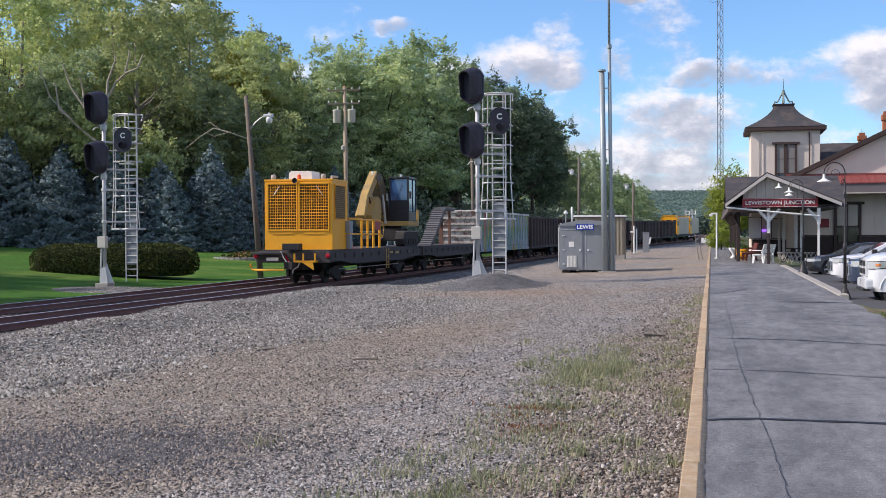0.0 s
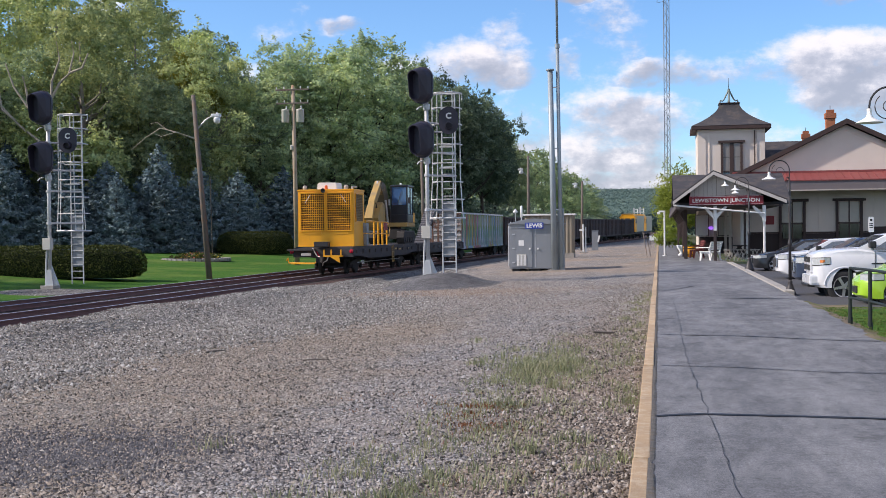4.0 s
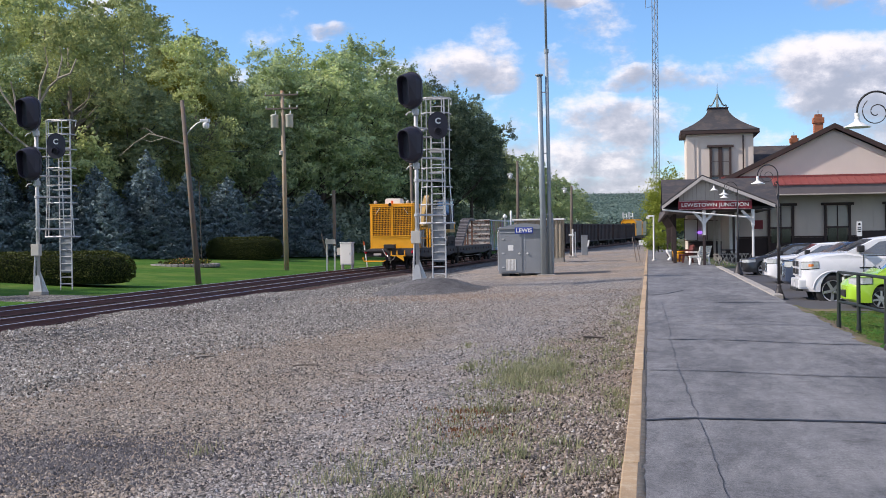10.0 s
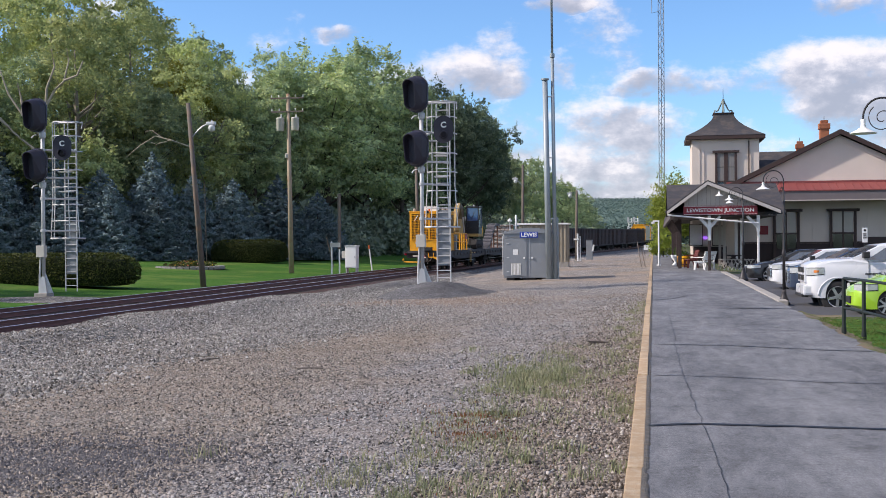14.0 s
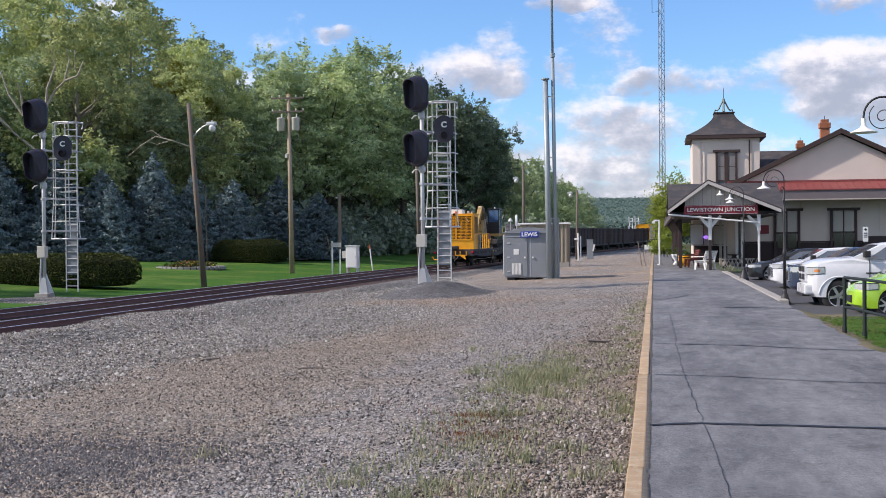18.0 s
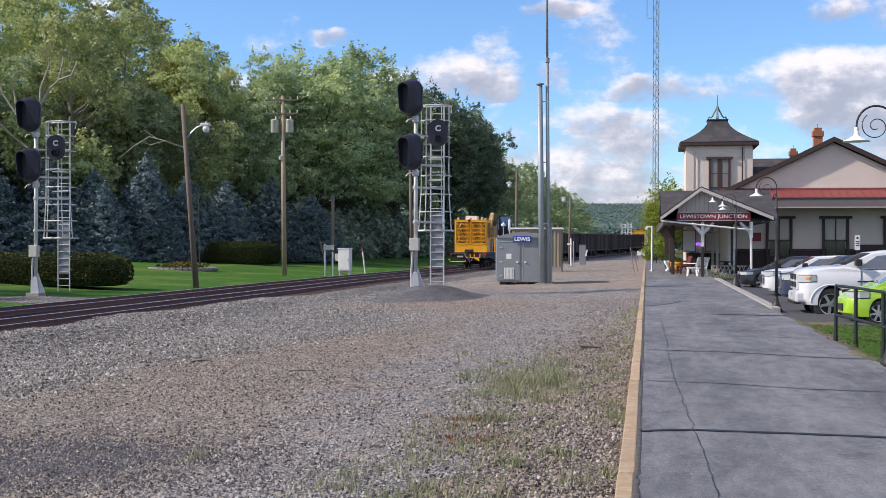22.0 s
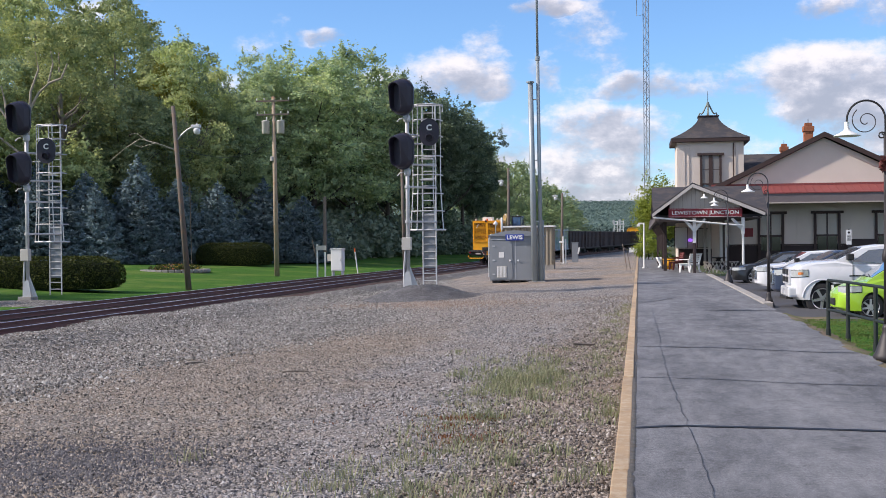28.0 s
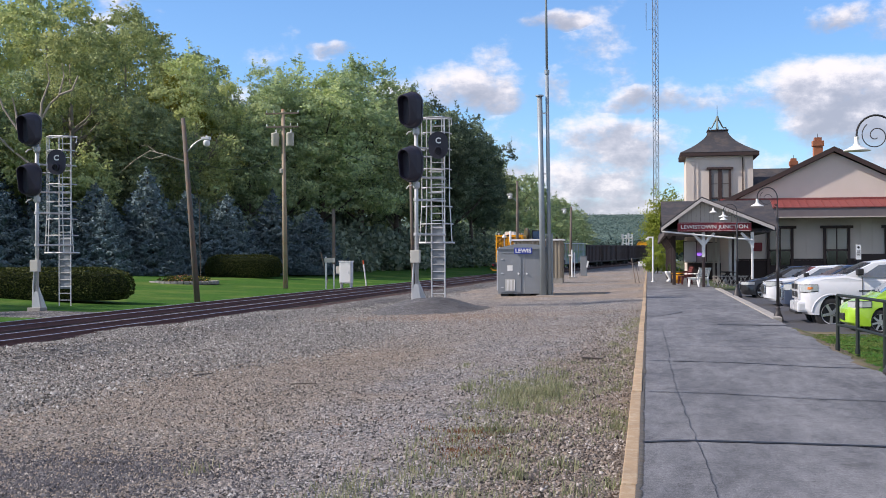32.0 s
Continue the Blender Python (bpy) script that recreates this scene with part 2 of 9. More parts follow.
def glass_mat(name, tint, rough=0.05, alpha=0.35, coat=1.5):
    m = bpy.data.materials.new(name)
    m.use_nodes = True
    k = Nodes(m.node_tree)
    co = k.add("ShaderNodeTexCoord").outputs["Object"]
    n = k.noise(co, 2.0, 3.0).outputs[0]
    gl = k.add("ShaderNodeBsdfPrincipled", ins={"Base Color": (*tint, 1), "Roughness": k.math("MULTIPLY_ADD", n, 0.05, rough), "Specular IOR Level": 0.8, "Coat Weight": 0.4 if coat < 1.6 else 1.0, "Coat IOR": coat})
    tp = k.add("ShaderNodeBsdfTransparent", ins={0: (*[min(1, 0.4 + c) for c in tint], 1)})
    mx = k.add("ShaderNodeMixShader", ins={0: alpha, 1: gl.outputs[0], 2: tp.outputs[0]})
    k.add("ShaderNodeOutputMaterial", ins={0: mx.outputs[0]})
    return m


GREYS = ((0.0, (0.12, 0.112, 0.104)), (0.3, (0.21, 0.197, 0.186)), (0.6, (0.275, 0.258, 0.24)), (0.88, (0.33, 0.312, 0.295)), (1.0, (0.40, 0.385, 0.37)))
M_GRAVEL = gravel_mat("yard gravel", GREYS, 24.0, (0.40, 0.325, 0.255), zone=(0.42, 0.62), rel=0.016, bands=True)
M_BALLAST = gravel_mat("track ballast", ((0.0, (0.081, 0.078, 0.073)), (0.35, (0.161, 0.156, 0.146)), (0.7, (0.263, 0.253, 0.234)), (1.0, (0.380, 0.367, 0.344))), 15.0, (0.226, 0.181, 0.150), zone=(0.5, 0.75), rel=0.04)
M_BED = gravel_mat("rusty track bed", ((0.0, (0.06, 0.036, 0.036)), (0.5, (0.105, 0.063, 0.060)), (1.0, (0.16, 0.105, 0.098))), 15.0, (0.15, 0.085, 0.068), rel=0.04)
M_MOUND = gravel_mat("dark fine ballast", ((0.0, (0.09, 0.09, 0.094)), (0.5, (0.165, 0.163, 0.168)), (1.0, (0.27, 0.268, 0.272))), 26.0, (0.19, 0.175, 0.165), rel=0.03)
M_STONE = mat("loose stone", (0.27, 0.255, 0.24), 0.9, var=0.3, scale=9, fine=80, bump=0.3)
def asphalt_mat(name, tones, speck):
    """Worn asphalt: broad bleached and dark patches, streaks across, fine stone specks."""
    m = bpy.data.materials.new(name)
    m.use_nodes = True
    k = Nodes(m.node_tree)
    co = k.add("ShaderNodeTexCoord").outputs["Object"]
    streak = k.add("ShaderNodeVectorMath", operation="MULTIPLY", ins={0: co, 1: (1.5, 0.45, 1.0)}).outputs[0]
    a = k.noise(streak, 0.55, 6.0, 0.62).outputs[0]
    b = k.noise(streak, 3.2, 6.0, 0.7).outputs[0]
    c = k.noise(co, 95.0, 3.0, 0.7).outputs[0]
    d = k.noise(co, 22.0, 7.0, 0.85).outputs[0]
    v = k.math("ADD", k.math("ADD", k.math("MULTIPLY", a, 0.36), k.math("MULTIPLY", b, 0.28)), k.math("MULTIPLY", d, 0.36))
    col = k.ramp(k.smooth(v, 0.36, 0.64), tones)
    worn = k.smooth(k.noise(co, 1.4, 8.0, 0.75).outputs[0], 0.53, 0.68)
    col = k.mix(k.math("MULTIPLY", worn, 0.6), col, (0.06, 0.06, 0.064, 1))
    col = k.add("ShaderNodeVectorMath", operation="SCALE", ins={0: col, 3: k.math("MULTIPLY_ADD", c, speck, 1 - speck / 2)}).outputs[0]
    bp = k.add("ShaderNodeBump", ins={"Height": k.math("ADD", c, k.math("MULTIPLY", b, 2.0)), "Strength": 0.7, "Distance": 0.008})
    bs = k.add("ShaderNodeBsdfPrincipled", ins={"Base Color": col, "Roughness": 0.88, "Normal": bp.outputs[0], "Specular IOR Level": 0.3})
    k.add("ShaderNodeOutputMaterial", ins={0: bs.outputs[0]})
    return m


M_ASPHALT = asphalt_mat("weathered asphalt", ((0.0, (0.080, 0.082, 0.088)), (0.45, (0.152, 0.155, 0.163)), (1.0, (0.245, 0.246, 0.250))), 2.4)
M_LITTER = mat("dirt and dry litter", (0.16, 0.15, 0.135), 0.95, var=0.5, scale=14.0, fine=90, bump=1.0, second=(0.17, 0.14, 0.11), second_at=0.56, second_scale=9.0, spec=0.15, depth=0.02)
M_DIRT = mat("trodden dirt with dry grass", (0.20, 0.155, 0.11), 0.95, var=0.35, scale=2.0, fine=40, bump=0.8, second=(0.13, 0.135, 0.06), second_at=0.5, second_scale=1.5, spec=0.15, depth=0.02)
# lighter copy of the pole wood, with sunlight put into its tone
M_POLETAN = mat("pole wood toned as sunlit", (0.36, 0.285, 0.21), 0.9, var=0.22, scale=2.0, fine=30, bump=0.5, second=(0.33, 0.19, 0.11), second_at=0.58)
M_ASPHALT2 = mat("parking asphalt", (0.075, 0.075, 0.08), 0.85, var=0.2, scale=0.5, fine=150, bump=0.4, spec=0.3, depth=0.006)
M_TAR = mat("tar joint", (0.012, 0.012, 0.014), 0.6, var=0.3, scale=5, bump=0.3)
M_KERB = mat("rusty tan kerb stone", (0.40, 0.28, 0.165), 0.9, var=0.3, scale=2.5, fine=50, bump=0.8, rand=0.12, second=(0.45, 0.35, 0.235), second_at=0.52, second_scale=9.0, whole=True)
M_CONC = mat("pale concrete", (0.33, 0.31, 0.28), 0.9, var=0.18, scale=1.5, fine=60, bump=0.35, second=(0.25, 0.23, 0.20), second_at=0.6)
M_GRASS = mat("lawn", (0.046, 0.126, 0.016), 0.9, var=0.35, scale=0.4, fine=25, bump=0.8, second=(0.105, 0.17, 0.032), second_at=0.54, second_scale=0.18, spec=0.12, depth=0.05)
M_WILD = mat("rough grass and leaf litter", (0.06, 0.085, 0.03), 0.95, var=0.4, scale=0.2, fine=8, bump=0.6, second=(0.09, 0.075, 0.045), second_at=0.5, second_scale=0.15, spec=0.1)
M_RAIL = mat("rusty rail steel", (0.17, 0.082, 0.070), 0.8, metal=0.0, var=0.3, scale=3, bump=0.3)
# pale and only half metallic: the glint is partly put into the colour
M_RAILTOP = mat("polished rail head", (0.62, 0.61, 0.63), 0.42, metal=0.5, var=0.12, scale=6, bump=0.0)
M_TIE = mat("creosoted tie", (0.075, 0.055, 0.045), 0.9, var=0.3, scale=4, bump=0.5, rand=0.25)
M_GALV = mat("galvanised steel", (0.50, 0.51, 0.52), 0.5, metal=0.35, var=0.12, scale=5, bump=0.1)
M_ALU = mat("dull aluminium", (0.58, 0.58, 0.58), 0.45, metal=0.4, var=0.1, scale=4, bump=0.05)
M_BOXGREY = mat("grey metal siding", (0.235, 0.255, 0.275), 0.55, metal=0.15, var=0.1, scale=1.2, bump=0.08, second=(0.30, 0.32, 0.34), second_at=0.62)
M_BLACK = mat("black signal enamel", (0.026, 0.024, 0.040), 0.5, var=0.2, bump=0.05)
M_DARK = mat("near black steel", (0.02, 0.02, 0.022), 0.6, var=0.3, bump=0.1)
M_UNDER = mat("grimy running gear", (0.030, 0.027, 0.026), 0.85, var=0.4, scale=3, bump=0.3)
M_WHITE = mat("white paint", (0.78, 0.78, 0.76), 0.5, var=0.07, scale=2, bump=0.06)
M_CREAM = mat("cream painted wood", (0.70, 0.615, 0.54), 0.75, var=0.08, scale=0.8, fine=30, bump=0.15)
M_BROWN = mat("dark brown trim", (0.055, 0.032, 0.028), 0.65, var=0.2, scale=2, bump=0.15)
M_SHINGLE = mat("slate grey shingle", (0.055, 0.054, 0.060), 0.9, var=0.3, scale=2, fine=14, bump=0.5, depth=0.02, second=(0.085, 0.075, 0.072), second_at=0.5, spec=0.25)
M_RED = mat("red painted metal roof", (0.23, 0.055, 0.050), 0.55, var=0.15, scale=1.0, bump=0.1)
M_SIGNRED = mat("red sign board", (0.24, 0.016, 0.026), 0.5, var=0.1, bump=0.05)
M_BRICK = mat("orange chimney brick", (0.36, 0.13, 0.065), 0.9, var=0.25, scale=3, fine=40, bump=0.4, rand=0.2)
M_WOOD = mat("weathered pole wood", (0.135, 0.115, 0.098), 0.9, var=0.25, scale=2.0, fine=30, bump=0.5, second=(0.18, 0.12, 0.085), second_at=0.55)
M_GLASS = glass_mat("window glass", (0.02, 0.025, 0.03))
# blue tint paints part of the sky's reflection into the car glass
M_CARGLASS = glass_mat("car glass", (0.03, 0.065, 0.11), rough=0.02, alpha=0.08, coat=2.1)
M_BLUE = mat("blue enamel plate", (0.015, 0.05, 0.36), 0.4, var=0.08, bump=0.03)
M_YELLOW = mat("machine yellow", (0.82, 0.37, 0.010), 0.45, var=0.10, scale=1.6, bump=0.06, second=(0.60, 0.27, 0.02), second_at=0.66, second_scale=2.4)


# ---- building blocks ----
def thing(name, x=0.0, y=0.0, z=0.0, rz=0.0, label="", category="", group="", kind=""):
    e = new(name)
    e.matrix_basis = pose(x, y, z, 0, 0, rz)
    e.empty_display_size = 0.2
    return tagged(e, label, category, group, kind)


def mesh_of(bm, name, material, smooth=False):
    me = bpy.data.meshes.new(name)
    bm.normal_update()
    bm.to_mesh(me)
    bm.free()
    for m in material if isinstance(material, (list, tuple)) else [material]:
        me.materials.append(m)
    if smooth:
        me.shade_smooth()
    return me


def part(name, bm, material, parent=None, label="", smooth=False, m=None):
    """Links a bmesh (or a mesh made before) as one mesh object under a thing or a part."""
    me = bm if isinstance(bm, bpy.types.Mesh) else mesh_of(bm, name, material, smooth)
    if material and not me.materials:
        me.materials.append(material)
    ob = new(name, me)
    if parent:
        ob.parent = parent
    if m is not None:
        ob.matrix_basis = m
    return tagged(ob, label)


def single(name, bm, material, label, category, group="", kind="", smooth=False, m=None):
    """A thing of one mesh."""
    return tagged(part(name, bm, material, None, label, smooth, m), label, category, group, kind)


def box(x0, x1, y0, y1, z0, z1, bm=None, bevel=0.0, m=None):
    bm = bm or bmesh.new()
    mm = Matrix.Translation(((x0 + x1) / 2, (y0 + y1) / 2, (z0 + z1) / 2)) @ Matrix.Diagonal((x1 - x0, y1 - y0, z1 - z0, 1))
    made = bmesh.ops.create_cube(bm, size=1.0, matrix=(m or Matrix()) @ mm)
    if bevel:
        edges = list({e for v in made["verts"] for e in v.link_edges})
        bmesh.ops.bevel(bm, geom=edges, offset=bevel, segments=2, affect="EDGES", profile=0.6)
    return bm


def rod(a, b, r, bm=None, r2=None, n=8, caps=True):
    bm = bm or bmesh.new()
    a, b = Vector(a), Vector(b)
    d = b - a
    q = d.to_track_quat("Z", "Y").to_matrix().to_4x4()
    bmesh.ops.create_cone(bm, cap_ends=caps, segments=n, radius1=r, radius2=r if r2 is None else r2, depth=d.length, matrix=Matrix.Translation((a + b) / 2) @ q)
    return bm


def tube(points, r, bm=None, n=6, closed=False):
    """A round bar bent along points; r may be a list."""
    bm = bm or bmesh.new()
    pts = [Vector(p) for p in points]
    rings = []
    for i, p in enumerate(pts):
        a = pts[i - 1] if i or closed else p
        b = pts[(i + 1) % len(pts)] if i + 1 < len(pts) or closed else p
        q = (b - a).to_track_quat("Z", "Y").to_matrix()
        rr = r[i] if isinstance(r, (list, tuple)) else r
        rings.append([bm.verts.new(p + q @ Vector((math.cos(2 * math.pi * j / n) * rr, math.sin(2 * math.pi * j / n) * rr, 0))) for j in range(n)])
    pairs = list(zip(rings, rings[1:])) + ([(rings[-1], rings[0])] if closed else [])
    for u, v in pairs:
        for j in range(n):
            bm.faces.new((u[j], u[(j + 1) % n], v[(j + 1) % n], v[j]))
    if not closed:
        bm.faces.new(rings[0][::-1])
        bm.faces.new(rings[-1])
    return bm


def prism(outline, axis, lo, hi, bm=None):
    """A flat outline drawn out along an axis: 'x' takes (y, z), 'y' takes (x, z), 'z' takes (x, y)."""
    bm = bm or bmesh.new()

    def at(p, w):
        return {"x": (w, p[0], p[1]), "y": (p[0], w, p[1]), "z": (p[0], p[1], w)}[axis]

    a = [bm.verts.new(at(p, lo)) for p in outline]
    b = [bm.verts.new(at(p, hi)) for p in outline]
    fs = [bm.faces.new(a), bm.faces.new(b[::-1])]
    n = len(a)
    for i in range(n):
        fs.append(bm.faces.new((a[i], b[i], b[(i + 1) % n], a[(i + 1) % n])))
    bmesh.ops.recalc_face_normals(bm, faces=fs)
    return bm


def lathe(profile, bm=None, n=16, m=None, caps=True):
    """A turned shape from (radius, z) pairs."""
    bm = bm or bmesh.new()
    m = m or Matrix()
    rings = [[bm.verts.new(m @ Vector((r * math.cos(2 * math.pi * j / n), r * math.sin(2 * math.pi * j / n), z))) for j in range(n)] for r, z in profile]
    fs = []
    for u, v in zip(rings, rings[1:]):
        for j in range(n):
            fs.append(bm.faces.new((u[j], u[(j + 1) % n], v[(j + 1) % n], v[j])))
    if caps and profile[0][0] > 1e-4:
        fs.append(bm.faces.new(rings[0][::-1]))
    if caps and profile[-1][0] > 1e-4:
        fs.append(bm.faces.new(rings[-1]))
    bmesh.ops.recalc_face_normals(bm, faces=fs)
    return bm


def oval(w, h, n=20):
    """An upright stadium outline (x, z) of width w and height h."""
    r, s = w / 2, h / 2 - w / 2
    out = []
    for j in range(n):
        a = 2 * math.pi * j / n
        out.append((r * math.cos(a), r * math.sin(a) + (s if math.sin(a) >= 0 else -s)))
    return out


def sheet(xs, ys, height, material, name, label, cover=None, kind="structure", category="ground", left=None):
    """A ground sheet over a grid; left(y) shifts a row sideways by its share of the sheet's width."""
    vs, fs = [], []
    nx = len(xs)
    for y in ys:
        for x in xs:
            xx = left(x, y) if left else x
            vs.append((xx, y, height(xx, y)))
    for j in range(len(ys) - 1):
        for i in range(nx - 1):
            a = j * nx + i
            fs.append((a, a + 1, a + nx + 1, a + nx))
    me = bpy.data.meshes.new(name)
    me.from_pydata(vs, [], fs)
    me.materials.append(material)
    me.shade_smooth()
    return tagged(new(name, me), label, category, "", kind)


def text(body, size, material, parent, m, name="lettering", extrude=0.004, width=None, bold=0.0):
    cu = bpy.data.curves.new(name, "FONT")
    cu.body, cu.size, cu.extrude, cu.offset = body, size, extrude, bold
    cu.align_x, cu.align_y = "CENTER", "CENTER"
    tmp = new(name, cu)
    dg = bpy.context.evaluated_depsgraph_get()
    me = bpy.data.meshes.new_from_object(tmp.evaluated_get(dg))
    bpy.data.objects.remove(tmp)
    if width:
        x = [v.co.x for v in me.vertices]
        f = width / (max(x) - min(x))
        for v in me.vertices:
            v.co.x *= f
    me.materials.clear()
    me.materials.append(material)
    return part(name, me, material, parent, m=m)


# ---- the plan ----
def smoothstep(v, lo, hi):
    u = min(1.0, max(0.0, (v - lo) / (hi - lo)))
    return u * u * (3 - 2 * u)


GY = np.arange(-120.0, 900.0, 0.5)
SLOPE = np.where(GY < 60, 0.0, np.where(GY < 215, 8.6e-4 * (GY - 60), np.where(GY < 315, 0.1333 * (1 - (GY - 215) / 100), 0.0)))
GX = -18.15 + np.concatenate(([0.0], np.cumsum((SLOPE[1:] + SLOPE[:-1]) / 4)))
GS = np.concatenate(([0.0], np.cumsum(np.hypot(np.diff(GX), 0.5))))


def track_x(y):
    """The near track's centre line."""
    return float(np.interp(y, GY, GX))


def rail_z(y):
    """The height of the rail heads."""
    return -0.45 + float(np.interp(y, (-100, 100, 140, 300, 900), (0, 0, 0.15, 1.3, 3.0)))


def plat_z(y):
    return 0.0033 * min(60.0, max(0.0, y - 8.0))


def yard_z(x, y):
    """The gravel yard between kerb and track."""
    near = plat_z(y) - 0.13
    far = rail_z(y) - 0.24
    w = (x - (track_x(y) + 1.6)) / (-0.2 - (track_x(y) + 1.6))
    prof = np.interp(w, (0.0, 0.05, 0.13, 0.24, 0.5, 0.85, 1.0), (0.0, 0.03, 0.28, 0.5, 0.7, 0.86, 1.0))
    z = far + (near - far) * float(prof)
    # a coarse bank beside the rail, and a dip past its end
    d = x - track_x(y)
    band = smoothstep(d, 2.5, 4.0) * (1 - smoothstep(d, 4.8, 7.2))
    z += band * (0.25 * (1 - smoothstep(y, 41, 47)) * (1 + 0.5 * noise.noise((x * 0.5, y * 0.22, 8.0))) - 0.42 * smoothstep(y, 44, 50) * (1 - smoothstep(y, 95, 120)))
    return z + 0.035 * noise.noise((x * 0.35, y * 0.35, 1.7)) + 0.012 * noise.noise((x * 1.9, y * 1.9, 4.0))


def lawn_z(x, y):
    edge = track_x(y) - 6.2
    d = max(0.0, edge - x)
    z = rail_z(y) - 0.13 + 0.55 * smoothstep(d, 0, 14) + 0.035 * max(0.0, d - 12) + 0.00012 * max(0.0, d - 25) ** 2
    return z + 0.05 * noise.noise((x * 0.1, y * 0.1, 9.0))

# ---- ground, tracks, platform ----
def steps(*spans):
    """Grid lines: (start, stop, step) spans joined."""
    out = []
    for a, b, s in spans:
        out += list(np.arange(a, b - 1e-6, s))
    return out + [spans[-1][1]]


FAR = 4200.0
sheet(steps((-FAR, -400, 950), (-400, 400, 40), (400, FAR, 950)), steps((-FAR, -200, 1000), (-200, 600, 40), (600, FAR, 900)),
      lambda x, y: -1.6 + 0.0 * x, M_WILD, "ground", "rough grass and leaf litter reaching to the hills", category="ground")

ROWS = steps((-14, 40, 0.6), (40, 120, 2.0), (120, 420, 6.0))
sheet(np.linspace(0, 1, 46), ROWS, yard_z, M_GRAVEL, "gravel_yard", "compacted brown and grey gravel yard beside the track",
      left=lambda w, y: (track_x(y) + 3.6) * (1 - w) + -0.2 * w)


def bed_z(x, y):
    d = x - (track_x(y) - 1.83)
    return rail_z(y) - 0.20 - 0.30 * smoothstep(abs(d), 3.7, 5.2) + 0.015 * noise.noise((x * 2.1, y * 2.1, 2.0))


sheet(np.linspace(-3.9, 4.8, 30), steps((-14, 160, 1.5), (160, 700, 8)), bed_z, M_BED, "track_bed", "rust-brown oily ballast under two tracks",
      left=lambda w, y: track_x(y) - 1.83 + w)
def shoulder_x(y):
    """Where the coarse ballast gives way to the trodden yard."""
    return -8.6 + 2.2 * smoothstep(y, 14, 27) - 4.0 * smoothstep(y, 30, 46) + (track_x(y) + 18.15) + 0.7 * noise.noise((y * 0.3, 3.0, 0.0)) + 0.25 * noise.noise((y * 1.3, 7.0, 0.0))


sheet(np.linspace(0, 1, 40), steps((-14, 60, 0.8), (60, 160, 2), (160, 420, 8)), lambda x, y: max(bed_z(x, y) + 0.006, yard_z(x, y) + 0.025 - 0.06 * smoothstep(x, shoulder_x(y) - 0.5, shoulder_x(y) - 0.05)), M_BALLAST,
      "ballast_shoulder", "coarse grey ballast shoulder along the near rail", left=lambda w, y: (track_x(y) + 1.95 + 0.25 * noise.noise((y * 0.9, 4.0, 2.0))) * (1 - w) + shoulder_x(y) * w)
sheet(steps((-120, -40, 8), (-40, 0, 2.0)), steps((-14, 160, 3.0), (160, 420, 10)), lawn_z, M_GRASS, "lawn", "bright mown lawn rising towards the woods",
      left=lambda w, y: track_x(y) - 5.6 + w)


def rail_mesh(off, y0, y1, step):
    """One rail swept along the curve: foot, web, head."""
    prof = ((-0.07, -0.172), (0.07, -0.172), (0.07, -0.155), (0.012, -0.135), (0.012, -0.045), (0.037, -0.035), (0.037, -0.006), (0.028, 0.0),
            (-0.028, 0.0), (-0.037, -0.006), (-0.037, -0.035), (-0.012, -0.045), (-0.012, -0.135), (-0.07, -0.155))
    vs, fs, ms = [], [], []
    ys = np.arange(y0, y1, step)
    n = len(prof)
    for y in ys:
        for px, pz in prof:
            vs.append((track_x(y) + off + px, y, rail_z(y) + pz))
    for j in range(len(ys) - 1):
        for i in range(n):
            a, b = j * n + i, j * n + (i + 1) % n
            fs.append((a, b, b + n, a + n))
            ms.append(1 if i in (6, 7, 8) else 0)
    me = bpy.data.meshes.new("rail")
    me.from_pydata(vs, [], fs)
    me.materials.append(M_RAIL)
    me.materials.append(M_RAILTOP)
    me.polygons.foreach_set("material_index", ms)
    return me


def tracks():
    tie = mesh_of(box(-1.3, 1.3, -0.11, 0.11, -0.09, 0.09, bevel=0.012), "tie", M_TIE)
    plate = mesh_of(box(-0.18, 0.18, -0.09, 0.09, 0.0, 0.018), "tie_plate", M_RAIL)
    for off, label in ((0.0, "near main track with worn rails on creosoted ties"), (-3.66, "far main track with worn rails on creosoted ties")):
        tr = thing("railway_track", label=label, category="railway track", kind="structure", group="main tracks")
        for side in (-0.7525, 0.7525):
            part("rail", rail_mesh(off + side, -14.0, 420.0, 2.0), None, tr)
        for i in range(300 if off == 0 else 160):
            y = -6.0 + i * 0.53
            rz = math.degrees(math.atan(-float(np.interp(y, GY, SLOPE))))
            part("tie", tie, None, tr, m=pose(track_x(y) + off + random.uniform(-0.04, 0.04), y, rail_z(y) - 0.27, 0, 0, rz + random.uniform(-0.8, 0.8)))


tracks()


